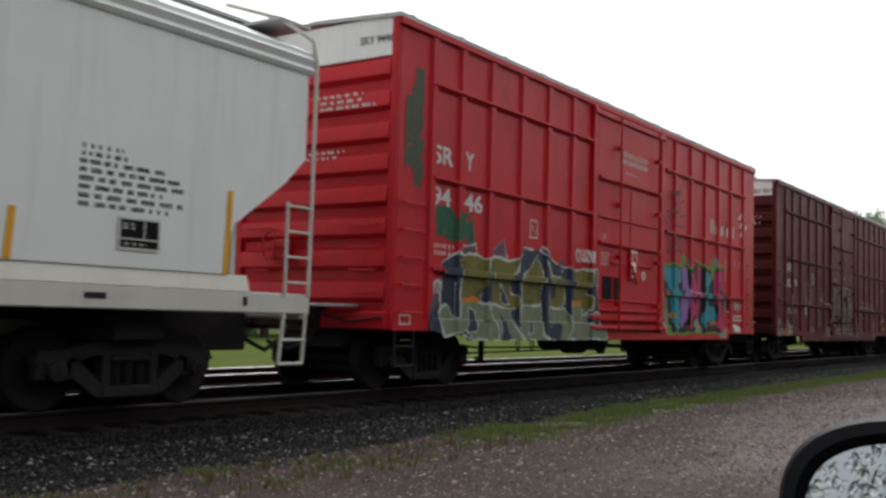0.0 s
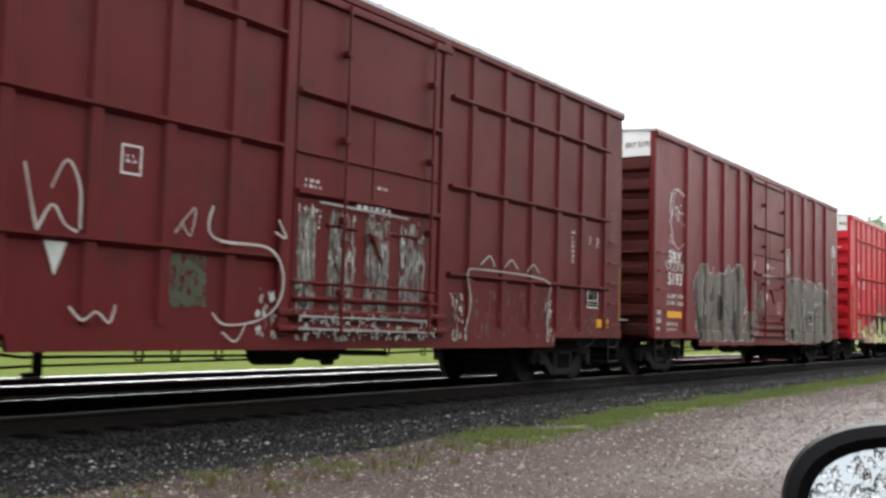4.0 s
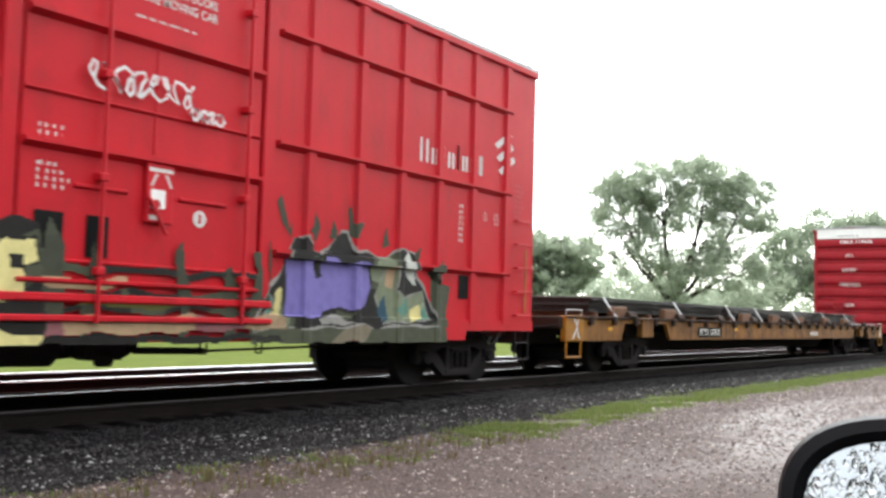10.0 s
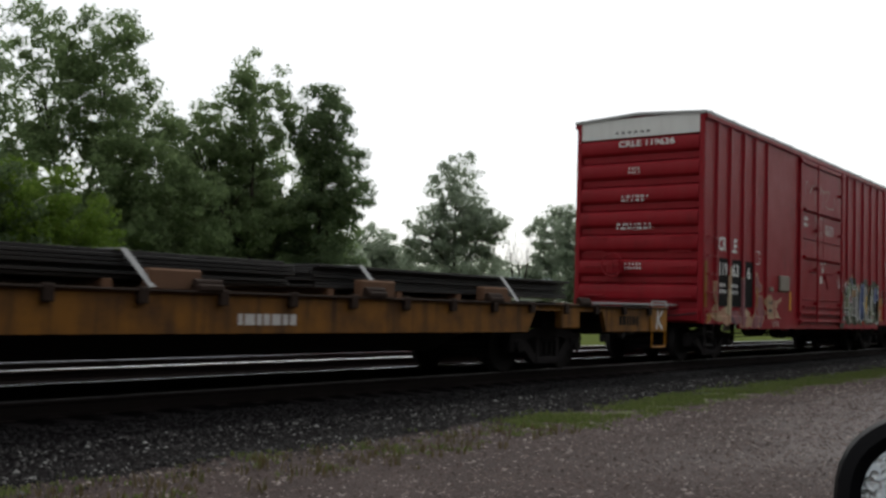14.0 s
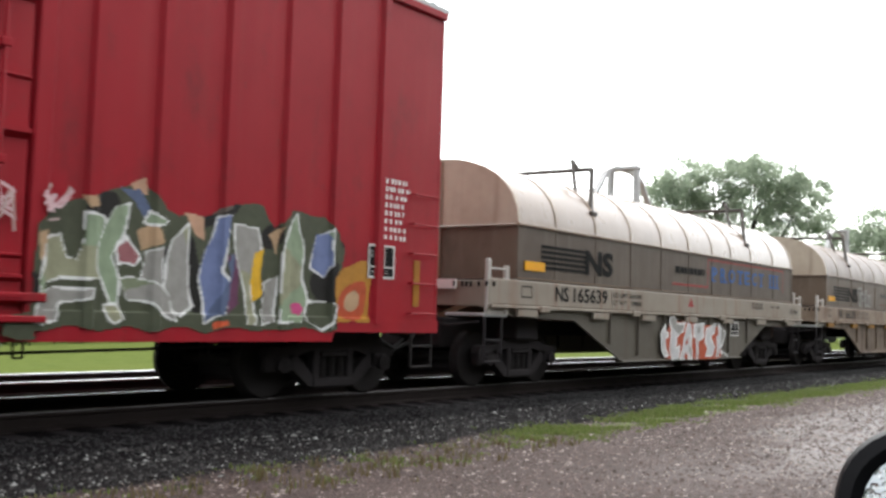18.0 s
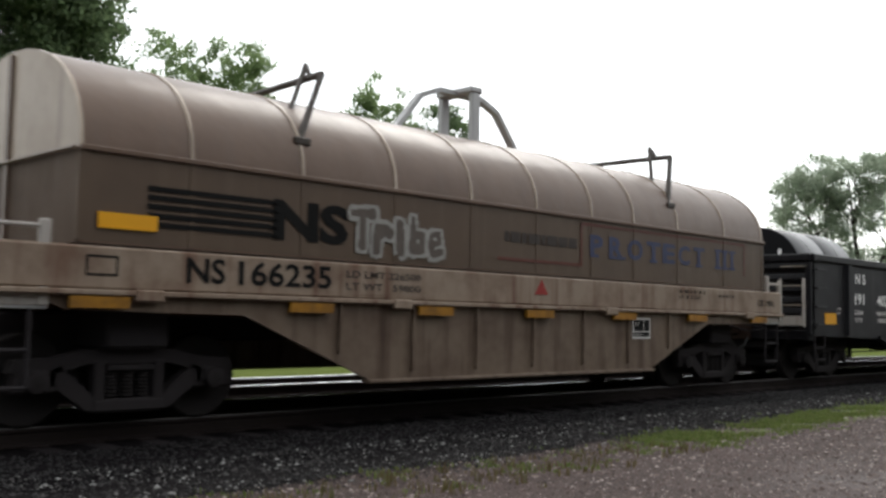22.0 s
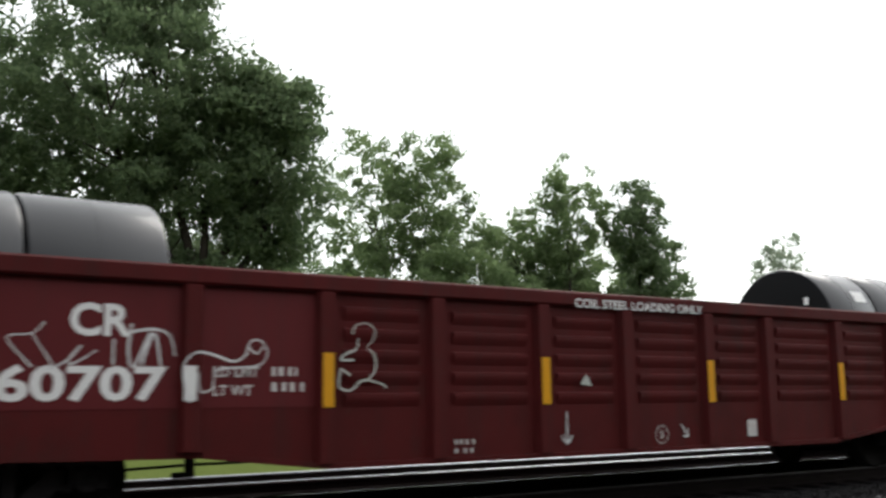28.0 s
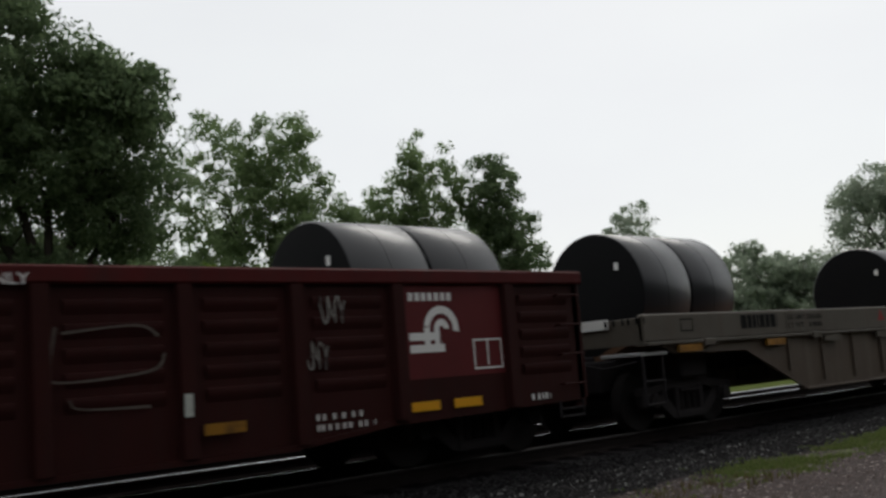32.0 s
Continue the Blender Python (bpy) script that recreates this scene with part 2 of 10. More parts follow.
COIL_END = paint("coil_end", (0.008, 0.008, 0.009), (0.013, 0.013, 0.014), 0.7, bump=0.3, spec=0.1)
TIMBER = paint("weathered_timber", (0.16, 0.085, 0.05), (0.08, 0.05, 0.035), 0.8, bump=0.5)
TIE = paint("creosoted_tie", (0.022, 0.019, 0.020), (0.014, 0.012, 0.013), 0.9, bump=0.5, spec=0.05)
RAIL_SIDE = paint("rail_rust", (0.020, 0.015, 0.014), (0.013, 0.011, 0.011), 0.8, bump=0.2, spec=0.08)
BARK = paint("bark", (0.055, 0.045, 0.036), (0.03, 0.025, 0.02), 0.9, bump=0.8, fine=12, bump_size=0.05)
LEAF = leafy("green_leaves", [(0.17, 0.24, 0.115), (0.235, 0.315, 0.15), (0.31, 0.395, 0.2)], 0.72)
LEAF_DARK = leafy("dark_green_leaves", [(0.12, 0.175, 0.09), (0.17, 0.235, 0.12), (0.23, 0.3, 0.16)], 0.68)
# leaves of the far trees, paled: the mist is put into their colour
LEAF_HAZE = leafy("haze_pale_leaves", [(0.30, 0.36, 0.27), (0.37, 0.43, 0.33), (0.45, 0.5, 0.39)], 0.75)
LEAF_LIGHT = leafy("yellow_green_leaves", [(0.12, 0.2, 0.03), (0.18, 0.28, 0.045), (0.24, 0.34, 0.07)], 0.6)
LEAF_LOW = leafy("shrub_leaves", [(0.035, 0.055, 0.02), (0.06, 0.085, 0.03), (0.09, 0.11, 0.04)], 0.3)
DRY = leafy("dry_weeds", [(0.09, 0.07, 0.035), (0.16, 0.12, 0.06), (0.11, 0.12, 0.04)], 0.3)
BLADES = leafy("grass_blades", [(0.085, 0.125, 0.032), (0.13, 0.18, 0.045), (0.18, 0.225, 0.07), (0.19, 0.19, 0.09)], 0.45)
STONES = leafy("ballast_stones", [(0.007, 0.0065, 0.007), (0.010, 0.009, 0.0095), (0.0135, 0.0125, 0.0125), (0.018, 0.0165, 0.0165), (0.024, 0.0215, 0.0215), (0.03, 0.027, 0.027), (0.04, 0.037, 0.036), (0.055, 0.05, 0.049), (0.28, 0.28, 0.27)], 0)
# near-black stones: oil stain plus the train's shade put into the colour
OILY_SHADE = leafy("oily_shaded_stones", [(0.0045, 0.004, 0.0045), (0.007, 0.0065, 0.007), (0.011, 0.0095, 0.010), (0.016, 0.014, 0.014)], 0)
PEBBLES = leafy("pebbles", [(0.035, 0.023, 0.02), (0.065, 0.045, 0.039), (0.1, 0.072, 0.063), (0.15, 0.112, 0.098), (0.36, 0.31, 0.285)], 0)
PLASTIC = paint("black_plastic", (0.007, 0.007, 0.008), (0.010, 0.010, 0.011), 0.45, bump=0.05, spec=0.06)
CAR_PAINT = paint("car_paint", (0.06, 0.065, 0.07), (0.05, 0.055, 0.06), 0.25)
RUBBER = paint("rubber", (0.02, 0.02, 0.02), (0.03, 0.03, 0.03), 0.85)


# ---- building kit ----
class Shape:
    """Gathers pieces of one part; finish() makes the mesh."""

    def __init__(self):
        self.v, self.f, self.m = [], [], []

    def add(self, verts, faces, mi=0):
        k = len(self.v)
        self.v += [tuple(p) for p in verts]
        self.f += [tuple(i + k for i in f) for f in faces]
        self.m += [mi] * len(faces)
        return self

    def box(self, x0, x1, y0, y1, z0, z1, c=0.0, mi=0):
        if c <= 0:
            vs = [(x, y, z) for x in (x0, x1) for y in (y0, y1) for z in (z0, z1)]
            return self.add(vs, [(0, 1, 3, 2), (4, 6, 7, 5), (0, 4, 5, 1), (2, 3, 7, 6), (0, 2, 6, 4), (1, 5, 7, 3)], mi)
        c = min(c, (x1 - x0) * 0.45, (y1 - y0) * 0.45, (z1 - z0) * 0.45)
        vs, ix = [], {}
        for sx in (0, 1):
            for sy in (0, 1):
                for sz in (0, 1):
                    X, Y, Z = (x0, x1)[sx], (y0, y1)[sy], (z0, z1)[sz]
                    xi, yi, zi = X + (c, -c)[sx], Y + (c, -c)[sy], Z + (c, -c)[sz]
                    ix[sx, sy, sz] = len(vs)
                    vs += [(X, yi, zi), (xi, Y, zi), (xi, yi, Z)]
        fs = []
        for s in (0, 1):
            fs += [[ix[s, a, b] for a, b in ((0, 0), (1, 0), (1, 1), (0, 1))], [ix[a, s, b] + 1 for a, b in ((0, 0), (1, 0), (1, 1), (0, 1))],
                   [ix[a, b, s] + 2 for a, b in ((0, 0), (1, 0), (1, 1), (0, 1))]]
            for t in (0, 1):
                fs += [[ix[s, t, 0], ix[s, t, 1], ix[s, t, 1] + 1, ix[s, t, 0] + 1], [ix[s, 0, t], ix[s, 1, t], ix[s, 1, t] + 2, ix[s, 0, t] + 2],
                       [ix[0, s, t] + 1, ix[1, s, t] + 1, ix[1, s, t] + 2, ix[0, s, t] + 2]]
        fs += [[k, k + 1, k + 2] for k in ix.values()]
        return self.add(vs, fs, mi)

    def prism(self, poly, axis, a, b, mi=0):
        """poly: points in the two other axes, in order; run along axis from a to b."""
        def at(p, q):
            return {"x": (q, p[0], p[1]), "y": (p[0], q, p[1]), "z": (p[0], p[1], q)}[axis]
        n = len(poly)
        vs = [at(p, a) for p in poly] + [at(p, b) for p in poly]
        return self.add(vs, [tuple(range(n)), tuple(range(2 * n - 1, n - 1, -1))] + [(i, (i + 1) % n, n + (i + 1) % n, n + i) for i in range(n)], mi)

    def sheet(self, poly, axis, a, b, mi=0):
        """The same along an open line, as a sheet."""
        def at(p, q):
            return {"x": (q, p[0], p[1]), "y": (p[0], q, p[1]), "z": (p[0], p[1], q)}[axis]
        n = len(poly)
        return self.add([at(p, a) for p in poly] + [at(p, b) for p in poly], [(i, i + 1, n + i + 1, n + i) for i in range(n - 1)], mi)

    def rod(self, p0, p1, r, n=8, r1=None, mi=0):
        p0, p1 = Vector(p0), Vector(p1)
        d = (p1 - p0).normalized()
        u = d.cross(Vector((0, 0, 1)) if abs(d.z) < 0.9 else Vector((1, 0, 0))).normalized()
        w = d.cross(u)
        r1 = r if r1 is None else r1
        vs = [p + (u * math.cos(6.2832 * i / n) + w * math.sin(6.2832 * i / n)) * q for p, q in ((p0, r), (p1, r1)) for i in range(n)]
        return self.add(vs, [tuple(range(n)), tuple(range(2 * n - 1, n - 1, -1))] + [(i, (i + 1) % n, n + (i + 1) % n, n + i) for i in range(n)], mi)

    def path(self, pts, r, n=6):
        for a, b in zip(pts, pts[1:]):
            self.rod(a, b, r, n)
        return self

    def lathe(self, profile, axis, centre, n=24, mi=0):
        """profile: (distance along the axis, radius)."""
        cx, cy, cz = centre
        vs = []
        for a, r in profile:
            for i in range(n):
                c, s = r * math.cos(6.2832 * i / n), r * math.sin(6.2832 * i / n)
                vs.append({"x": (cx + a, cy + c, cz + s), "y": (cx + c, cy + a, cz + s), "z": (cx + c, cy + s, cz + a)}[axis])
        k = len(profile)
        fs = [(j * n + i, j * n + (i + 1) % n, (j + 1) * n + (i + 1) % n, (j + 1) * n + i) for j in range(k - 1) for i in range(n)]
        return self.add(vs, fs + [tuple(range(n)), tuple(range(k * n - 1, (k - 1) * n - 1, -1))], mi)

    def finish(self, name, sharp=35, fix=True):
        me = bpy.data.meshes.new(name)
        me.from_pydata(self.v, [], self.f)
        if fix:
            bm = bmesh.new()
            bm.from_mesh(me)
            bmesh.ops.recalc_face_normals(bm, faces=bm.faces)
            bm.to_mesh(me)
            bm.free()
        if any(self.m):
            me.polygons.foreach_set("material_index", self.m)
        me.polygons.foreach_set("use_smooth", [True] * len(me.polygons))
        me.set_sharp_from_angle(angle=radians(sharp))
        return me


def part(name, shape, material, parent, label="", m=None):
    """One mesh object under a thing or a part; shape is a Shape or a mesh."""
    me = shape.finish(name) if isinstance(shape, Shape) else shape
    mats = material if isinstance(material, (list, tuple)) else [material]
    if not me.materials:
        for a in mats:
            me.materials.append(a)
    ob = new(name, me)
    ob.parent = parent
    if m is not None:
        ob.matrix_basis = m
    return tagged(ob, label)


def thing(name, m, label, category, group="", kind=""):
    ob = new(name)
    ob.matrix_basis = m
    return tagged(ob, label, category, group, kind)


def text(parent, words, x, z, height, material, y, width=None, bold=0.022, end=False, name="lettering", x_off=0.0):
    """Lettering flat on a side that faces -y (or, with end, on an end that faces -x, where x is then the place across)."""
    cu = bpy.data.curves.new(name, "FONT")
    cu.body, cu.size, cu.offset, cu.resolution_u = words, 1.0, bold, 3
    tmp = bpy.data.objects.new(name, cu)
    me = bpy.data.meshes.new_from_object(tmp)
    bpy.data.objects.remove(tmp)
    co = np.array([v.co[:] for v in me.vertices])
    lo, hi = co.min(0), co.max(0)
    sz = height / (hi[1] - lo[1])
    sx = width / (hi[0] - lo[0]) if width else sz
    for v in me.vertices:
        a, b = (v.co.x - lo[0]) * sx, (v.co.y - lo[1]) * sz
        v.co = (y, x - a, z + b) if end else (x + a, y, z + b)
    # one mesh a letter
    root = list(range(len(me.vertices)))

    def find(i):
        while root[i] != i:
            root[i] = root[root[i]]
            i = root[i]
        return i
    for p in me.polygons:
        vs = list(p.vertices)
        for q in vs[1:]:
            root[find(q)] = find(vs[0])
    groups = {}
    for p in me.polygons:
        groups.setdefault(find(p.vertices[0]), []).append(list(p.vertices))
    for faces in groups.values():
        ids = sorted({i for f in faces for i in f})
        at = {i: k for k, i in enumerate(ids)}
        lm = bpy.data.meshes.new("letter")
        lm.from_pydata([tuple(me.vertices[i].co) for i in ids], [], [[at[i] for i in f] for f in faces])
        lm.materials.append(material)
        new("letter", lm).parent = parent
    bpy.data.meshes.remove(me)


def bars(parent, x, z, w, h, rows, material, y, seed=0, end=False, name="stencil"):
    """Small stencilled lines that cannot be read: plain bars."""
    r, s = random.Random(seed), Shape()
    for i in range(rows):
        zz, a = z - i * h * 1.7, 0.0
        stop = w * r.uniform(0.7, 1.0)
        while a < stop:
            b = min(stop, a + r.uniform(0.05, 0.16) * max(w, 0.5))
            step = h * 0.85 if h <= 0.09 else b - a
            for k in range(max(1, int((b - a) / step))):
                c, d = a + k * step, min(b, a + k * step + step * (0.68 if h <= 0.09 else 1))
                if end:
                    s.add([(y, x - c, zz), (y, x - d, zz), (y, x - d, zz - h), (y, x - c, zz - h)], [(0, 1, 2, 3)])
                else:
                    s.add([(x + c, y, zz), (x + d, y, zz), (x + d, y, zz - h), (x + c, y, zz - h)], [(0, 1, 2, 3)])
            a = b + 0.03
    return tagged(part(name, s, material, parent), kind="stuff")


def plate(parent, x0, x1, z0, z1, material, y, name="panel_patch", d=0.006):
    return part(name, Shape().box(x0, x1, y - d, y, z0, z1), material, parent)


def ring(parent, x0, x1, z0, z1, w, material, y, name="stencil_frame"):
    s = Shape()
    for a, b, c, d in ((x0, x1, z1 - w, z1), (x0, x1, z0, z0 + w), (x0, x0 + w, z0 + w, z1 - w), (x1 - w, x1, z0 + w, z1 - w)):
        s.add([(a, y, c), (b, y, c), (b, y, d), (a, y, d)], [(0, 1, 2, 3)])
    return part(name, s, material, parent)


# ---- spray paint: blocky strokes laid onto a side, following its ribs ----
LETTER = {  # strokes on a 1 x 1 cell
    "a": [[(0.1, 0), (0.35, 1), (0.65, 1), (0.9, 0)], [(0.25, 0.4), (0.75, 0.4)]],
    "b": [[(0.15, 0), (0.15, 1), (0.7, 0.9), (0.7, 0.6), (0.3, 0.5), (0.85, 0.4), (0.8, 0.05), (0.15, 0)]],
    "c": [[(0.85, 0.8), (0.5, 1), (0.15, 0.7), (0.15, 0.3), (0.5, 0), (0.85, 0.2)]],
    "e": [[(0.85, 1), (0.15, 1), (0.15, 0), (0.85, 0)], [(0.15, 0.5), (0.7, 0.5)]],
    "f": [[(0.85, 1), (0.2, 1), (0.2, 0)], [(0.2, 0.55), (0.7, 0.55)]],
    "k": [[(0.15, 0), (0.15, 1)], [(0.85, 1), (0.25, 0.5), (0.85, 0)]],
    "m": [[(0.1, 0), (0.15, 1), (0.5, 0.45), (0.85, 1), (0.9, 0)]],
    "n": [[(0.15, 0), (0.15, 1), (0.85, 0), (0.85, 1)]],
    "o": [[(0.5, 0), (0.15, 0.3), (0.15, 0.7), (0.5, 1), (0.85, 0.7), (0.85, 0.3), (0.5, 0)]],
    "s": [[(0.85, 0.85), (0.4, 1), (0.15, 0.72), (0.8, 0.38), (0.6, 0.02), (0.12, 0.1)]],
    "t": [[(0.0, 1), (1.0, 1)], [(0.5, 1), (0.45, 0)]],
    "R": [[(0.2, 0), (0.2, 0.62)], [(0.2, 0.42), (0.5, 0.62), (0.85, 0.55)]],
    "I": [[(0.5, 0), (0.5, 0.62)], [(0.5, 0.86), (0.52, 0.9)]],
    "B": [[(0.2, 1), (0.2, 0.05), (0.75, 0.05), (0.8, 0.52), (0.2, 0.52)]],
    "E": [[(0.2, 0.3), (0.8, 0.35), (0.7, 0.6), (0.3, 0.6), (0.18, 0.3), (0.4, 0.03), (0.85, 0.08)]],
    "u": [[(0.15, 1), (0.2, 0.1), (0.5, 0), (0.8, 0.1), (0.85, 1)]],
    "w": [[(0.1, 1), (0.25, 0), (0.5, 0.6), (0.75, 0), (0.9, 1)]],
    "x": [[(0.1, 0), (0.9, 1)], [(0.1, 1), (0.9, 0)]],
    "z": [[(0.1, 1), (0.9, 1), (0.1, 0), (0.9, 0)]],
    "i": [[(0.5, 0), (0.5, 1)]],
    "r": [[(0.15, 0), (0.15, 1), (0.75, 0.95), (0.8, 0.6), (0.2, 0.5), (0.85, 0)]],
}


def spray(parent, shape_word, x0, x1, z0, z1, fills, outline, profile, seed=0, thick=0.2, edge=0.05, cell=0.028, under=None, wild=0.1, label="sprayed graffiti lettering", lift=0.005, sign=-1):
    """fills: materials for the letters (low to high), outline: the rim; under: a cloud of paint behind. profile(x, z): how far the side stands out there."""
    r = random.Random(seed)
    nx, nz = int((x1 - x0) / cell), int((z1 - z0) / cell)
    X, Z = np.meshgrid(x0 + (np.arange(nx) + 0.5) * cell, z0 + (np.arange(nz) + 0.5) * cell)
    wob = np.zeros_like(X)
    for k in range(5):
        a, b, c = r.uniform(1.5, 7), r.uniform(1.5, 7), r.uniform(0, 6)
        wob += np.sin(a * X + b * Z + c) * 0.2
    dist = np.full(X.shape, 9.0)
    n = len(shape_word)
    w = (x1 - x0 - 0.3) / n
    for i, ch in enumerate(shape_word):
        ox, oz = x0 + 0.15 + i * w, z0 + 0.14 + r.uniform(-0.05, 0.05) * (z1 - z0)
        hh = (z1 - z0 - 0.34) * r.uniform(0.86, 1.04)
        tilt = r.uniform(-0.12, 0.12)
        for stroke in LETTER[ch]:
            p = [(ox + (u + r.uniform(-wild, wild) * 0.5) * w * 0.92 + tilt * v * w, oz + (v + r.uniform(-wild, wild) * 0.3) * hh) for u, v in stroke]
            for (ax, az), (bx, bz) in zip(p, p[1:]):
                dx, dz = bx - ax, bz - az
                q = np.clip(((X - ax) * dx + (Z - az) * dz) / (dx * dx + dz * dz + 1e-9), 0, 1)
                dist = np.minimum(dist, np.maximum(np.abs(X - ax - q * dx), np.abs(Z - az - q * dz)) * 0.55 + np.hypot(X - ax - q * dx, Z - az - q * dz) * 0.45)
    dist = dist + wob * 0.045
    half = thick * 0.5
    kind = np.full(X.shape, -1)
    mats = list(fills) + [outline] + ([under] if under else [])
    if under:
        kind[dist < half + edge + 0.16 + wob * 0.12] = len(fills) + 1
    kind[dist < half + edge] = len(fills)
    band = np.clip((((Z - z0) / (z1 - z0) + wob * 0.12) * len(fills)).astype(int), 0, len(fills) - 1)
    blot = np.zeros_like(X)
    for k in range(6):
        a, b, c = r.uniform(-9, 9), r.uniform(-9, 9), r.uniform(0, 6)
        blot += np.sin(a * X + b * Z + c)
    band = np.clip(band + (blot > 2.2).astype(int) - (blot < -2.2).astype(int), 0, len(fills) - 1)
    kind = np.where(dist < half, band, kind)
    if thick > 0.25:
        kind[(np.abs(dist - half * 0.5) < 0.013) & (blot > 0.6)] = len(fills)
    worn = np.zeros_like(X)
    for k in range(5):
        worn += np.sin(r.uniform(-26, 26) * X + r.uniform(-26, 26) * Z + r.uniform(0, 6))
    kind[worn > 3.1] = -1
    kind[(Z < z0) | (Z > z1)] = -1
    s = Shape()
    js, is_ = np.nonzero(kind >= 0)
    ids = {}
    h = cell / 2

    def vid(i, j):
        if (i, j) not in ids:
            xx, zz = x0 + i * cell, z0 + j * cell
            ids[i, j] = len(s.v)
            s.v.append((xx, sign * (profile(xx, zz) + lift), zz))
        return ids[i, j]
    for j, i in zip(js.tolist(), is_.tolist()):
        s.f.append((vid(i, j), vid(i + 1, j), vid(i + 1, j + 1), vid(i, j + 1)))
        s.m.append(int(kind[j, i]))
    me = s.finish("graffiti", fix=False)
    for a in mats:
        me.materials.append(a)
    ob = new("graffiti", me)
    ob.parent = parent
    return tagged(ob, label)


def drape(parent, layers, profile, seed=0, cell=0.02, label="sprayed graffiti lettering", lift=0.006, wobble=0.035, wear=0.06, inner=True):
    """Painted shapes, later ones over earlier ones, laid onto a side with its ribs. layers: (fill, rim, rim width, points of the shape)."""
    r = random.Random(seed)
    pts = [p for lay in layers for p in lay[3]]
    x0, x1, z0, z1 = min(p[0] for p in pts) - 0.1, max(p[0] for p in pts) + 0.1, min(p[1] for p in pts) - 0.06, max(p[1] for p in pts) + 0.08
    nx, nz = int((x1 - x0) / cell), int((z1 - z0) / cell)
    X, Z = np.meshgrid(x0 + (np.arange(nx) + 0.5) * cell, z0 + (np.arange(nz) + 0.5) * cell)

    def waves(lo, hi, n):
        w = np.zeros_like(X)
        for _ in range(n):
            w += np.sin(r.uniform(lo, hi) * r.choice((-1, 1)) * X + r.uniform(lo, hi) * Z + r.uniform(0, 6))
        return w / n ** 0.5
    U, V = X + wobble * waves(3, 12, 4), Z + wobble * waves(3, 12, 4)
    kind, owner = np.full(X.shape, -1), np.full(X.shape, -1)
    mats = []

    def lay_on(where, mat, k):
        if mat is None:
            return
        if mat not in mats:
            mats.append(mat)
        kind[where], owner[where] = mats.index(mat), k
    for k, (fill, rim, rim_w, poly) in enumerate(layers):
        inside, near = np.zeros(X.shape, bool), np.full(X.shape, 9.0)
        for (ax, az), (bx, bz) in zip(poly, poly[1:] + poly[:1]):
            dx, dz = bx - ax, bz - az
            inside ^= ((az > V) != (bz > V)) & (U < ax + (V - az) * dx / (dz if abs(dz) > 1e-9 else 1e-9))
            q = np.clip(((U - ax) * dx + (V - az) * dz) / (dx * dx + dz * dz + 1e-9), 0, 1)
            near = np.minimum(near, np.hypot(U - ax - q * dx, V - az - q * dz))
        tone = waves(1.5, 6, 4)
        for i, f in enumerate(fill if isinstance(fill, tuple) else (fill,)):
            lay_on(inside & (tone > (-9 if i == 0 else 0.55 * i)), f, k)
        shades = [f for f in (fill if isinstance(fill, tuple) else (fill,)) if f]
        if len(shades) > 1 and inner:
            lay_on(inside & (np.abs(near - 0.06) < 0.009) & (waves(4, 14, 3) > 0.1), rim or shades[-1], k)
            lay_on(inside & (np.abs(near - 0.12) < 0.011) & (waves(4, 14, 3) > 0.6), shades[1], k)
        if rim:
            lay_on(near < rim_w * (0.7 + (0.3 if inner else 0.5) * np.clip(waves(4, 14, 3), -1, 1)), rim, k)
    gone_off = (waves(20, 60, 5) > 2.3 - wear * 6) | (Z < z0 + 0.08)
    for k in range(len(layers)):
        js, cols = np.nonzero((owner == k) & ~gone_off)
        if not len(js):
            continue
        s, ids = Shape(), {}
        for j, i in zip(js.tolist(), cols.tolist()):
            quad = []
            for c in ((i, j), (i + 1, j), (i + 1, j + 1), (i, j + 1)):
                if c not in ids:
                    xx, zz = x0 + c[0] * cell, z0 + c[1] * cell
                    ids[c] = len(s.v)
                    s.v.append((xx, -(profile(xx, zz) + lift), zz))
                quad.append(ids[c])
            s.f.append(tuple(quad))
            s.m.append(int(kind[j, i]))
        me = s.finish("graffiti", fix=False)
        for a in mats:
            me.materials.append(a)
        ob = new("graffiti", me)
        ob.parent = parent
        tagged(ob, label)


class Piece:
    """A graffiti piece, put together shape by shape and laid onto the side of a car."""

    def __init__(self, car, profile):
        self.car, self.profile, self.shapes = car, profile, []

    def add(self, fill, rim, rim_width, *outline):
        self.shapes.append((fill, rim, rim_width, list(outline)))

    def lay(self, seed, label, cell, wobble, wear):
        drape(self.car, self.shapes, self.profile, seed, cell, label, wobble=wobble, wear=wear, inner=False)


def rounded(st):
    """A smooth line through the points."""
    if len(st) < 3 or len(st) > 30:
        return st
    p = [st[0]] + list(st) + [st[-1]]
    out = []
    for i in range(1, len(p) - 2):
        a, b, c, d = p[i - 1], p[i], p[i + 1], p[i + 2]
        for k in range(5):
            u = k / 5
            out.append(tuple(0.5 * (2 * b[j] + (c[j] - a[j]) * u + (2 * a[j] - 5 * b[j] + 4 * c[j] - d[j]) * u * u + (3 * b[j] - a[j] - 3 * c[j] + d[j]) * u ** 3) for j in (0, 1)))
    return out + [st[-1]]


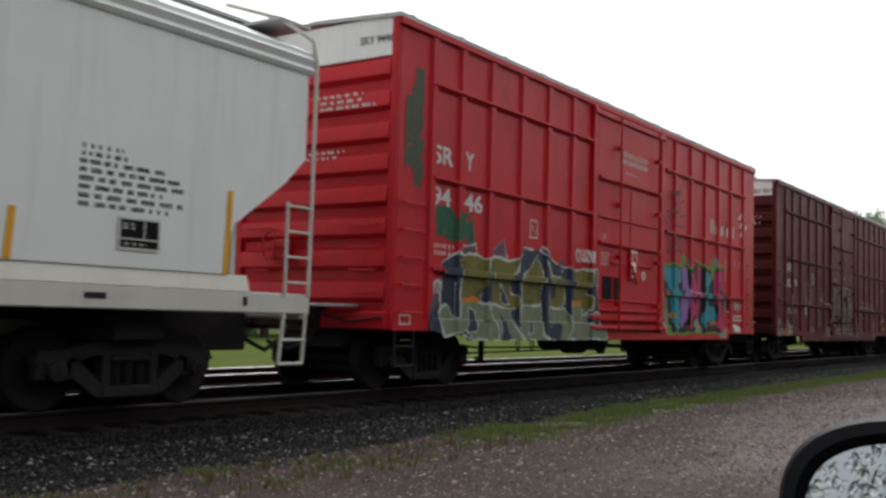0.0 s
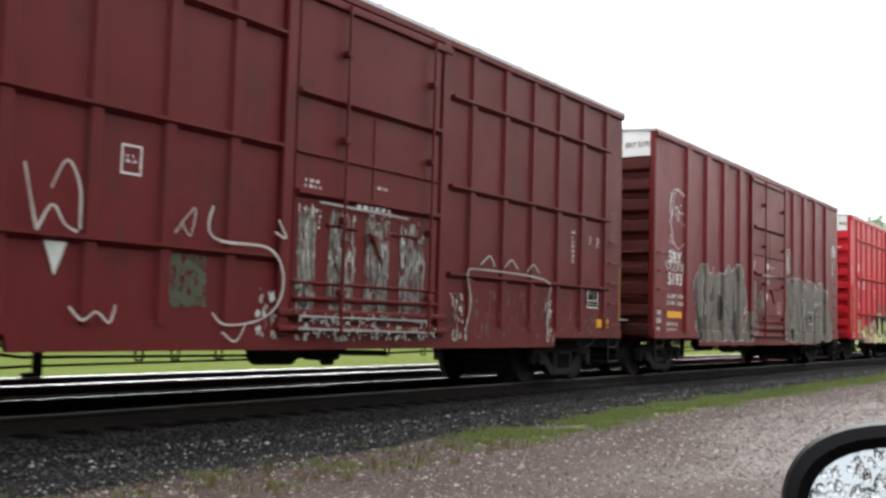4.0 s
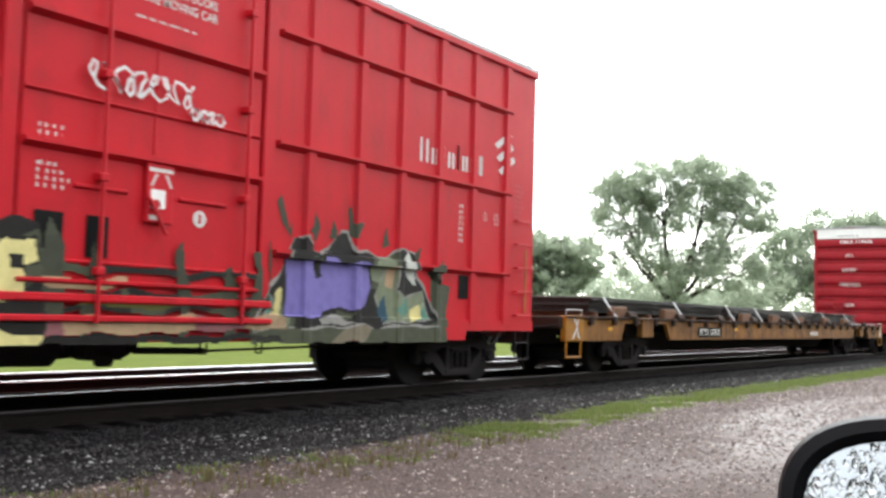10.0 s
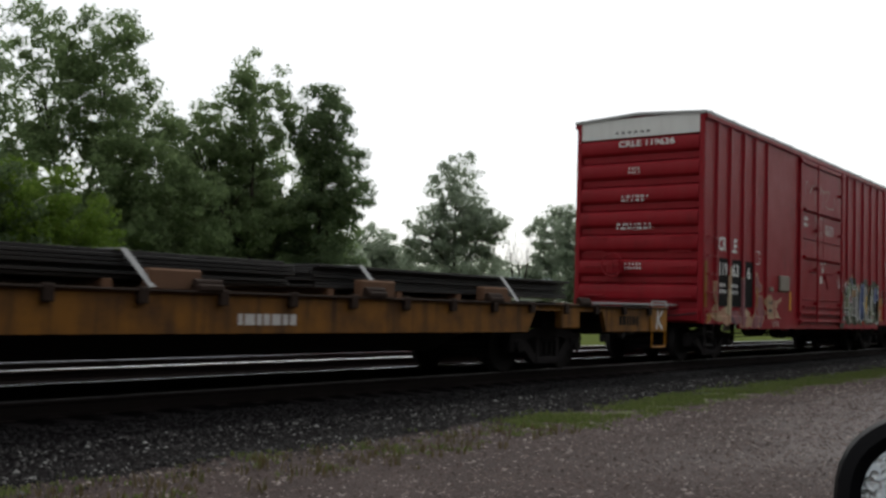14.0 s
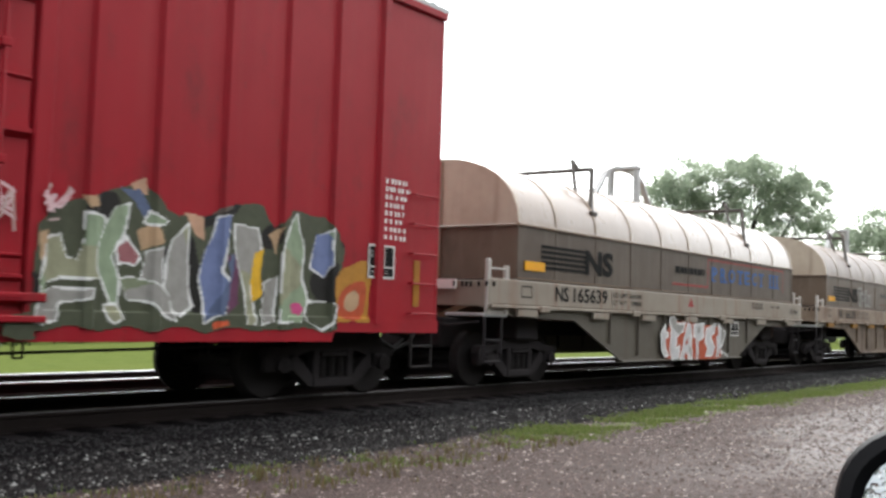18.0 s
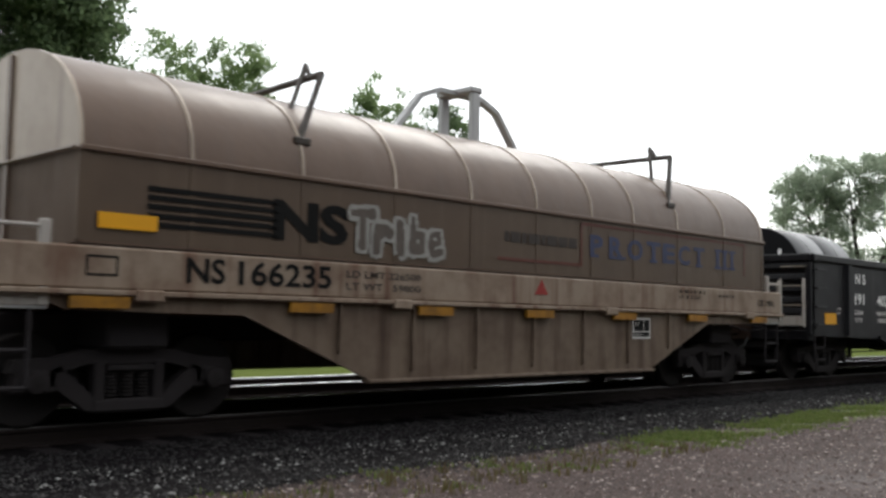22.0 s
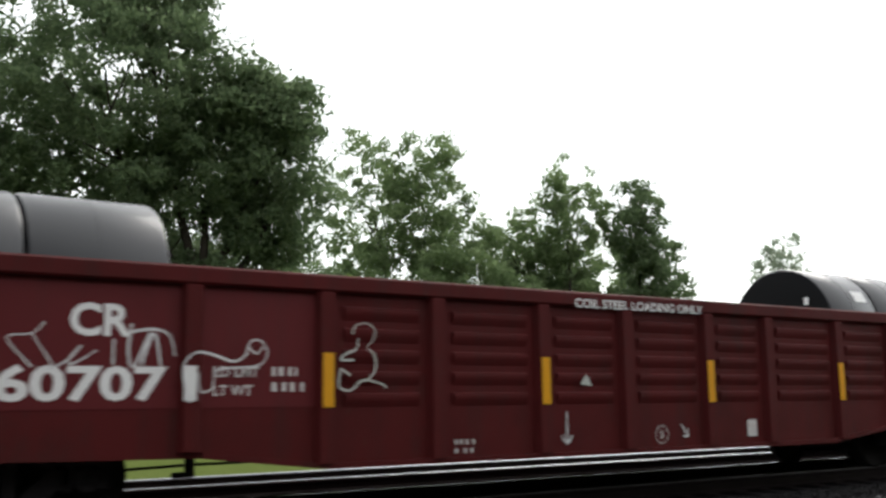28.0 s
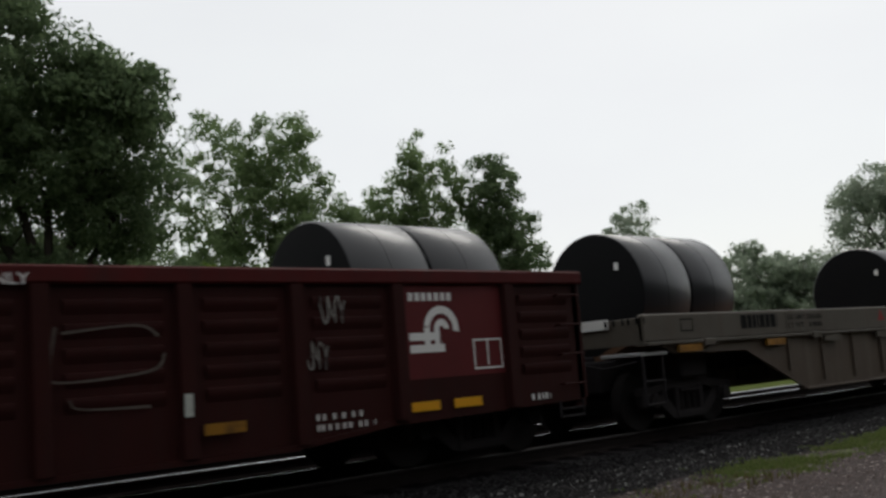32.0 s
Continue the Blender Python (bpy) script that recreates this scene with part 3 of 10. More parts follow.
def scrawl(parent, strokes, material, y, r=0.02, name="spray_tag", label=""):
    """A thin sprayed line drawing: a ribbon along each stroke of (x, z)."""
    for st in strokes:
        st = rounded(st)
        k = len(st)
        vs = []
        for i, (px, pz) in enumerate(st):
            (ax, az), (bx, bz) = st[max(0, i - 1)], st[min(k - 1, i + 1)]
            d = math.hypot(bx - ax, bz - az) or 1
            w = r * (0.7 + 0.45 * noise.noise(Vector((px * 3.1, pz * 3.1, 1.5))))
            ux, uz = (bz - az) / d * w, -(bx - ax) / d * w
            vs += [(px + ux, y, pz + uz), (px - ux, y, pz - uz)]
        part(name, Shape().add(vs, [(2 * i, 2 * i + 2, 2 * i + 3, 2 * i + 1) for i in range(k - 1)]), material, parent, label)


def loops(seed, x, z, w, h, n=7):
    """A looping line for a tag that cannot be read."""
    r = random.Random(seed)
    out, a = [], 0
    for i in range(n * 6):
        q = i / 6
        out.append((x + w * q / n + 0.06 * w * math.sin(q * 6.3 + 1), z + h * (0.5 + 0.45 * math.sin(q * 5.1 + r.uniform(-0.4, 0.4)))))
    return [out]


def paint_flat(name, col, rough=0.5):
    return paint("spray_" + name, col, tuple(v * 0.66 for v in col), rough, big=2.0, var=0.7, streak=0.25, streak_col=tuple(v * 0.5 + 0.02 for v in col), bump=0.03, stain=0.3)


# ---- the ground, the track and what stands behind it ----
def at_polar(az, r):
    return r * math.sin(radians(az)), r * math.cos(radians(az))


# ---- rolling stock ----
WHEELSETS, CARS = [], []


def wheel_mesh():
    s = Shape()
    for g in (-1, 1):
        y = g * 0.75
        s.lathe([(-0.065, 0.30), (-0.065, 0.40), (-0.05, 0.415), (0.05, 0.418), (0.068, 0.43), (0.07, 0.445), (0.075, 0.445), (0.075, 0.36), (0.03, 0.33), (0.03, 0.16), (0.07, 0.13), (0.07, 0.08)][::-1] if g < 0 else
                [(-0.07, 0.08), (-0.07, 0.13), (-0.03, 0.16), (-0.03, 0.33), (-0.075, 0.36), (-0.075, 0.445), (-0.07, 0.445), (-0.068, 0.43), (-0.05, 0.418), (0.05, 0.415), (0.065, 0.40), (0.065, 0.30)],
                "y", (0, y, 0), 28)
    s.rod((0, -1.08, 0), (0, 1.08, 0), 0.08, 14)
    for g in (-1, 1):
        s.lathe([(-0.05, 0.1), (0.02, 0.1), (0.04, 0.05)] if g > 0 else [(-0.04, 0.05), (-0.02, 0.1), (0.05, 0.1)], "y", (0, g * 1.1, 0), 12)
        for k in range(3):
            a = k * 2.09
            s.box(0.05 * math.cos(a) - 0.012, 0.05 * math.cos(a) + 0.012, g * 1.13 - 0.015, g * 1.13 + 0.015, 0.05 * math.sin(a) - 0.012, 0.05 * math.sin(a) + 0.012)
        for k in range(5):
            a = k * 1.2566
            s.box(0.24 * math.cos(a) - 0.02, 0.24 * math.cos(a) + 0.02, g * 0.75 - 0.045, g * 0.75 + 0.045, 0.24 * math.sin(a) - 0.05, 0.24 * math.sin(a) + 0.05)
    return s.finish("wheelset")


def side_frame_mesh():
    """Cast truck side with two openings and bearing pedestals."""
    s = Shape()
    y0, y1 = -0.07, 0.07
    s.prism([(-1.13, 0.50), (-1.08, 0.61), (-0.72, 0.63), (-0.45, 0.70), (0.45, 0.70), (0.72, 0.63), (1.08, 0.61), (1.13, 0.50), (0.66, 0.50), (0.42, 0.57), (-0.42, 0.57), (-0.66, 0.50)], "y", y0, y1)
    for g in (-1, 1):
        line = [(g * 0.84, 0.46), (g * 0.68, 0.56), (g * 0.44, 0.36), (g * 0.34, 0.26), (g * 0.22, 0.25), (g * 0.22, 0.13), (g * 0.42, 0.15)]
        s.prism(line if g > 0 else line[::-1], "y", y0, y1)
        s.box(g * 0.30 - 0.055, g * 0.30 + 0.055, y0 - 0.012, y1, 0.2, 0.6, 0.015)
        s.box(g * 1.03 - 0.07, g * 1.03 + 0.07, y0, y1, 0.32, 0.53, 0.02)
        s.box(g * 0.75 - 0.06, g * 0.75 + 0.06, y0, y1, 0.32, 0.53, 0.02)
        s.box(g * 0.89 - 0.13, g * 0.89 + 0.13, y0 - 0.035, y1, 0.36, 0.53, 0.035)
        s.lathe([(-0.06, 0.06), (-0.045, 0.1), (0.0, 0.1)], "y", (g * 0.89, y0 - 0.02, 0.42), 14)
    s.box(-0.36, 0.36, y0 - 0.02, y1, 0.12, 0.25, 0.025)
    s.box(-0.24, 0.24, y0 - 0.03, y1, 0.5, 0.56, 0.015)
    return s.finish("side_frame")


def spring_mesh():
    prof = []
    for k in range(7):
        prof += [(k * 0.034, 0.055), (k * 0.034 + 0.008, 0.072), (k * 0.034 + 0.02, 0.072), (k * 0.034 + 0.028, 0.055)]
    return Shape().lathe(prof, "z", (0, 0, 0.26), 8).finish("spring")


WHEEL_ME, FRAME_ME, SPRING_ME = wheel_mesh(), side_frame_mesh(), spring_mesh()


def truck(car, x):
    s = Shape()
    s.box(-0.16, 0.16, -1.0, 1.0, 0.45, 0.66, 0.03)
    s.lathe([(0.6, 0.2), (0.74, 0.2)], "z", (0, 0, 0), 16)
    for g in (-1, 1):
        s.box(g * 0.42 - 0.05, g * 0.42 + 0.05, -0.85, 0.85, 0.36, 0.5, 0.02)
        for k in (-0.75, 0.75):
            s.box(g * 0.44 - 0.03, g * 0.44 + 0.03, k - 0.09, k + 0.09, 0.28, 0.56, 0.02)
    s.box(-0.8, 0.8, -0.6, 0.6, 0.2, 0.5, 0.04)
    t = part("truck", s, UNDER, car, "", pose(x, 0, RAIL_Z))
    part("body_bolster", Shape().box(x - 0.32, x + 0.32, -1.2, 1.2, 0.55, 0.98, 0.03), UNDER, car)
    for g in (-1, 1):
        part("side_frame", FRAME_ME, FRAME_CAST, t, "", pose(0, g * 0.99, 0))
        for dx in (-0.16, 0, 0.16):
            part("spring", SPRING_ME, WHEEL, t, "", pose(dx, g * 0.99, 0))
        w = part("wheelset", WHEEL_ME, WHEEL, t, "", pose(g * 0.89, 0, 0.42))
        WHEELSETS.append((w, g * 0.89))
    return t


def couplers(car, x0, x1, z=0.82):
    for x, g in ((x0, -1), (x1, 1)):
        s = Shape()
        s.box(min(x, x + g * 0.55), max(x, x + g * 0.55), -0.07, 0.07, z - 0.08, z + 0.08, 0.02)
        s.box(min(x + g * 0.5, x + g * 0.83), max(x + g * 0.5, x + g * 0.83), -0.17, 0.12, z - 0.14, z + 0.14, 0.05)
        s.box(min(x + g * 0.68, x + g * 0.92), max(x + g * 0.68, x + g * 0.92), 0.02, 0.14, z - 0.13, z + 0.13, 0.04)
        s.box(min(x - g * 0.2, x + g * 0.08), max(x - g * 0.2, x + g * 0.08), -0.3, 0.3, z - 0.2, z + 0.2, 0.03)
        part("coupler", s, RUST, car)
        part("draft_gear", Shape().box(min(x - g * 0.1, x - g * 1.5), max(x - g * 0.1, x - g * 1.5), -0.6, 0.6, 0.42, z + 0.1, 0.03), UNDER, car)
        pts = [(x, -0.25, z - 0.1), (x + g * 0.25, -0.27, z - 0.3), (x + g * 0.6, -0.22, z - 0.42), (x + g * 0.9, -0.15, z - 0.3)]
        part("brake_hose", Shape().path(pts, 0.028), RUBBER, car)
        part("uncoupling_lever", Shape().path([(x + g * 0.05, -1.4, z + 0.05), (x + g * 0.12, -0.9, z - 0.02), (x + g * 0.12, -0.2, z + 0.12), (x + g * 0.3, 0, z + 0.16)], 0.016), UNDER, car)


def ladder(car, x, y, z0, z1, w, n, material, end=False, depth=0.07, name="ladder"):
    """Rungs between two stiles, on a side (facing -y) or on an end (facing -x)."""
    pts = [(0, 0, 0), (0, -depth, 0), (w, -depth, 0), (w, 0, 0)]
    me = Shape().path([(x - abs(p[1]), y + p[0], 0) if end else (x + p[0], y + p[1], 0) for p in pts], 0.014).finish("grab_iron")
    for k in range(n):
        part("grab_iron", me, material, car, "", pose(0, 0, z0 + (z1 - z0) * k / max(1, n - 1)))


def sill_steps(car, x, y, material=None, z0=0.22, z1=0.75, w=0.42):
    s = Shape()
    s.path([(x, y, z1), (x, y, z0), (x + w, y, z0), (x + w, y, z1)], 0.018)
    s.path([(x, y, (z0 + z1) / 2), (x + w, y, (z0 + z1) / 2)], 0.016)
    return part("stirrup_step", s, material or WHEEL, car)


def underframe(car, x0, x1, rigging=True, z=0.62, top=0.95):
    part("centre_sill", Shape().box(x0, x1, -0.22, 0.22, z, top, 0.02), UNDER, car)
    if rigging:
        m = (x0 + x1) / 2
        part("brake_cylinder", Shape().lathe([(-0.4, 0.1), (-0.37, 0.17), (0.22, 0.18), (0.28, 0.12), (0.36, 0.05)], "x", (m - 0.95, -0.78, 0.45), 14).box(m - 1.2, m - 0.75, -0.86, -0.7, 0.5, z + 0.1, 0.02), UNDER, car)
        part("air_reservoir", Shape().lathe([(-0.52, 0.06), (-0.47, 0.19), (0.47, 0.19), (0.52, 0.06)], "x", (m + 0.75, 0.55, 0.46), 14), UNDER, car)
        part("brake_valve", Shape().box(m - 0.4, m + 0.1, -0.98, -0.66, 0.33, 0.66, 0.05).box(m - 0.3, m - 0.1, -1.03, -0.9, 0.27, 0.42, 0.03).box(m + 0.1, m + 0.3, -0.92, -0.72, 0.4, 0.6, 0.05), UNDER, car)
        part("slack_adjuster", Shape().rod((m + 0.35, -0.74, 0.42), (m + 1.35, -0.72, 0.4), 0.042, 10).rod((m + 1.35, -0.72, 0.4), (x1 - 2.6, -0.6, 0.46), 0.018, 6), UNDER, car)
        part("brake_rod", Shape().path([(x0 + 2.5, -0.7, 0.5), (x0 + 3.2, -0.8, 0.42), (m - 1.25, -0.8, 0.4)], 0.018), UNDER, car)
        part("brake_rod", Shape().path([(x0 + 2.6, -0.3, 0.27), (x0 + 3.6, -0.3, 0.3), (m - 0.2, -0.3, 0.33)], 0.016), UNDER, car)
        part("brake_lever", Shape().box(m - 0.62, m - 0.54, -0.84, -0.1, 0.38, 0.41, 0.008), UNDER, car)
        part("rod_hanger", Shape().box(x0 + 3.32, x0 + 3.4, -0.86, -0.78, 0.24, z + 0.1, 0.012).box(x0 + 3.2, x0 + 3.4, -0.86, -0.78, 0.22, 0.27, 0.012), UNDER, car)
        for xx in (x0 + 4.6, x0 + 5.1, x0 + 5.75, m + 1.3, m + 2.2, x1 - 3.3):
            part("rod_hanger", Shape().path([(xx - 0.05, -0.79, z + 0.06), (xx - 0.05, -0.79, 0.37), (xx + 0.05, -0.79, 0.37), (xx + 0.05, -0.79, z + 0.06)], 0.012), UNDER, car)
        part("train_line_pipe", Shape().path([(x0, 0.5, 0.6), (x1, 0.5, 0.6)], 0.02), UNDER, car)


def new_car(name, x, label, category, group="cars of the freight train"):
    car = thing(name, pose(x, TRACK_Y, 0), label, category, group)
    CARS.append((car, x))
    return car


def corrugated_end(car, x, face, z0, z1, n, depth, half, material, name="end_wall"):
    """Rolled steel end with broad horizontal corrugations; face -1 or 1."""
    line = [(x, z0)]
    step = (z1 - z0) / n
    for k in range(n):
        b = z0 + k * step
        for u, d in ((0.02, 0), (0.28, 0.02), (0.36, 0.8), (0.42, 1), (0.8, 0.86), (0.9, 0.7), (0.97, 0)):
            line.append((x + face * depth * d, b + u * step))
    line += [(x, z1), (x - face * 0.06, z1), (x - face * 0.06, z0)]
    s = Shape()
    s.prism([(p[0], p[1]) for p in line], "y", -half, half)
    return part(name, s, material, car)


def boxcar(x, length, material, label, ribs, stringers, door, eave=5.05, sill=0.74, rib_w=0.1, rib_d=0.045, belly=None, end_n=8, band=True, band_h=0.58, door_mat=None, ladder_z=2.45, smooth=None, end_mat=None, belly_in=1.9):
    car = new_car("boxcar", x, label, "boxcar")
    H, L = 1.5, length
    part("body", Shape().prism([(-H, sill), (H, sill), (H, eave - 0.02), (0, eave + 0.04), (-H, eave - 0.02)], "x", 0.07, L - 0.07), material, car)
    roof = Shape().prism([(-H - 0.05, eave - 0.06), (-H - 0.05, eave), (0, eave + 0.09), (H + 0.05, eave), (H + 0.05, eave - 0.06), (0, eave + 0.03)], "x", -0.02, L + 0.02)
    for k in range(13):
        xx = 0.3 + k * (L - 0.6) / 12
        roof.prism([(-H - 0.03, eave), (-H - 0.03, eave + 0.03), (0, eave + 0.12), (H + 0.03, eave + 0.03), (H + 0.03, eave), (0, eave + 0.08)], "x", xx - 0.04, xx + 0.04)
    part("roof", roof, [GALV], car, "galvanised ribbed steel roof")
    part("eave_rail", Shape().box(0, L, -H - 0.055, -H, eave - 0.16, eave - 0.055, 0.012), material, car)
    part("eave_rail", Shape().box(0, L, H, H + 0.055, eave - 0.16, eave - 0.055, 0.012), material, car)
    top = eave - band_h if band else eave - 0.1
    for face, xx in ((-1, 0.07), (1, L - 0.07)):
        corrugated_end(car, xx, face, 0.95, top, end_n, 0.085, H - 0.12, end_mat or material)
        if band:
            part("end_band", Shape().box(min(xx, xx + face * 0.06), max(xx, xx + face * 0.06), -H + 0.03, H - 0.03, top, eave - 0.02, 0.01), WHITE, car, "white-painted top of the car end")
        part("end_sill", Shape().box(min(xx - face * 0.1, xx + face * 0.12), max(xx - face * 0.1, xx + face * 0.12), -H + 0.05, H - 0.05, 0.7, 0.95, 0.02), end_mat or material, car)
        for g in (-1, 1):
            part("corner_post", Shape().box(min(xx, xx + face * 0.07), max(xx, xx + face * 0.07), min(g * H, g * (H - 0.12)), max(g * H, g * (H - 0.12)), sill, eave - 0.06, 0.015), material, car)
    # ribs and stringers
    rib_me = Shape().prism([(-rib_w, 0), (-rib_w * 0.62, -rib_d), (rib_w * 0.62, -rib_d), (rib_w, 0)], "z", sill + 0.1, eave - 0.16).finish("rib")
    for rx in ribs:
        part("rib", rib_me, material, car, "", pose(rx, -H, 0))
        part("rib", rib_me, material, car, "", pose(rx, H, 0, 0, 0, 180))
    for x0, x1, z in stringers:
        for g in (-1, 1):
            part("stringer", Shape().prism([(g * H, z), (g * (H + 0.075), z), (g * (H + 0.075), z - 0.035), (g * H, z - 0.09)], "x", x0, x1), material, car)
    # side sill
    bz = belly or sill
    for g in (-1, 1):
        y0, y1 = (-H - 0.03, -H + 0.03) if g < 0 else (H - 0.03, H + 0.03)
        if belly:
            s = Shape().prism([(0.02, sill), (0.02, sill + 0.16), (L - 0.02, sill + 0.16), (L - 0.02, sill), (L - belly_in - 0.1, sill), (L - belly_in - 0.14, bz), (belly_in + 0.04, bz), (belly_in, sill)], "y", y0, y1)
        else:
            s = Shape().box(0.02, L - 0.02, y0, y1, sill - 0.02, sill + 0.16, 0.01)
        part("side_sill", s, material, car)
    # plug door
    dx0, dx1 = door
    dm = door_mat or material
    dr = part("door", Shape().box(dx0 + 0.12, dx1 - 0.12, -H - 0.05, -H + 0.02, sill + 0.22, eave - 0.3, 0.02), dm, car)
    for z, h, d in ((3.62, 0.1, 0.07), (2.87, 0.04, 0.03), (2.41, 0.1, 0.075), (1.32, 0.05, 0.03), (1.14, 0.07, 0.06), (0.97, 0.07, 0.06)):
        part("door_bead", Shape().prism([(-H - 0.05, z), (-H - 0.05 - d, z - 0.01), (-H - 0.05 - d, z - h * 0.5), (-H - 0.05, z - h)], "x", dx0 + 0.14, dx1 - 0.14), dm, dr)
    for a, b in ((0.7, 1.3), (1.95, 2.6)):
        part("door_bead", Shape().prism([(-H - 0.05, 2.04), (-H - 0.08, 2.03), (-H - 0.08, 2.01), (-H - 0.05, 1.99)], "x", dx0 + a, dx0 + b), dm, dr)
    part("door_seam", Shape().box(dx0 + (dx1 - dx0) * 0.5 - 0.02, dx0 + (dx1 - dx0) * 0.5 + 0.02, -H - 0.062, -H - 0.048, 2.44, 3.55, 0.005), dm, dr)
    for px in (dx0 + (dx1 - dx0) * 0.3, dx0 + (dx1 - dx0) * 0.88):
        part("lock_rod", Shape().rod((px, -H - 0.13, sill + 0.05), (px, -H - 0.13, eave - 0.22), 0.022, 8), dm, dr)
        for z in (sill + 0.5, sill + 1.4, sill + 2.4, sill + 3.5):
            part("rod_bracket", Shape().box(px - 0.05, px + 0.05, -H - 0.16, -H - 0.04, z, z + 0.08, 0.01), dm, dr)
    mx = dx0 + (dx1 - dx0) * 0.5
    part("door_handle", Shape().path([(mx - 0.1, -H - 0.06, sill + 1.3), (mx - 0.1, -H - 0.14, sill + 1.3), (mx + 0.12, -H - 0.14, sill + 0.95)], 0.02).lathe([(-0.04, 0.05), (0.0, 0.06)], "y", (mx, -H - 0.08, sill + 1.25), 12), dm, dr)
    for px in (dx0, dx1):
        part("door_post", Shape().box(px - 0.09, px + 0.09, -H - 0.07, -H, sill, eave - 0.12, 0.015), dm, car)
    part("door_track", Shape().box(dx0 - 0.1, dx1 + 0.1, -H - 0.12, -H - 0.02, sill + 0.06, sill + 0.12, 0.01).box(dx0 - 0.1, dx1 + 0.1, -H - 0.1, -H - 0.02, sill + 0.24, sill + 0.32, 0.01), dm, car)
    part("door_head_track", Shape().box(dx0 - 0.1, dx1 + 0.1, -H - 0.1, -H - 0.02, eave - 0.3, eave - 0.2, 0.01), dm, car)
    # grab irons, steps, running gear
    ladder(car, 0.14, -H - 0.01, sill + 0.25, ladder_z, 0.5, 5, material)
    ladder(car, L - 0.64, -H - 0.01, sill + 0.25, ladder_z, 0.5, 5, material)
    ladder(car, 0.0, 0.75, 1.2, ladder_z, 0.45, 5, material, True)
    ladder(car, 0.0, -1.25, 1.2, ladder_z, 0.45, 5, material, True)
    sill_steps(car, 0.1, -H - 0.01)
    sill_steps(car, L - 0.55, -H - 0.01)
    part("crossover_platform", Shape().box(-0.3, 0.0, -0.95, 0.95, 1.0, 1.04, 0.008), GALV, car)
    part("brake_housing", Shape().box(-0.2, 0.0, 0.3, 0.6, 1.65, 1.95, 0.03), material, car)
    part("brake_wheel", Shape().path([(-0.24, 0.45 + 0.25 * math.cos(k * 0.5236), 1.85 + 0.25 * math.sin(k * 0.5236)) for k in range(13)], 0.018).path([(-0.24, 0.2, 1.85), (-0.24, 0.7, 1.85)], 0.015).path([(-0.24, 0.45, 1.6), (-0.24, 0.45, 2.1)], 0.015).rod((-0.24, 0.45, 1.85), (-0.1, 0.45, 1.85), 0.03), material, car)
    underframe(car, 0.0, L)
    couplers(car, -0.02, L + 0.02)
    truck(car, 1.5), truck(car, L - 1.5)

    def profile(px, pz):
        d = H
        for rx in ribs:
            a = abs(px - rx)
            if a < rib_w:
                d = max(d, H + rib_d * min(1, (rib_w - a) / (rib_w * 0.38)))
        for x0, x1, z in stringers:
            if x0 <= px <= x1 and z - 0.09 <= pz <= z + 0.01:
                d = max(d, H + 0.078)
        if dx0 - 0.09 <= px <= dx1 + 0.09:
            d = max(d, H + 0.075)
        if pz < sill + 0.17:
            d = max(d, H + 0.032)
        return d
    return car, profile


def consolidated_box(car, x, z, w, h, y, seed, material=None):
    """The framed stencil box that cars carry."""
    plate(car, x, x + w, z - h, z, DARK_LETTER, y, "stencil_box")
    ring(car, x, x + w, z - h, z, 0.025, material or OFFWHITE, y - 0.009)
    bars(car, x + 0.06, z - h * 0.18, w * 0.3, h * 0.07, 2, material or OFFWHITE, y - 0.009, seed)
    bars(car, x + 0.08, z - h * 0.78, w * 0.6, h * 0.07, 1, material or OFFWHITE, y - 0.009, seed + 1)
    s = Shape()
    for a, b, c, d in ((0.6, 0.63, 0.35, 0.92), (0.05, 0.95, 0.32, 0.36)):
        s.add([(x + w * a, y - 0.0095, z - h + h * c), (x + w * b, y - 0.0095, z - h + h * c), (x + w * b, y - 0.0095, z - h + h * d), (x + w * a, y - 0.0095, z - h + h * d)], [(0, 1, 2, 3)])
    part("stencil_rules", s, material or OFFWHITE, car)


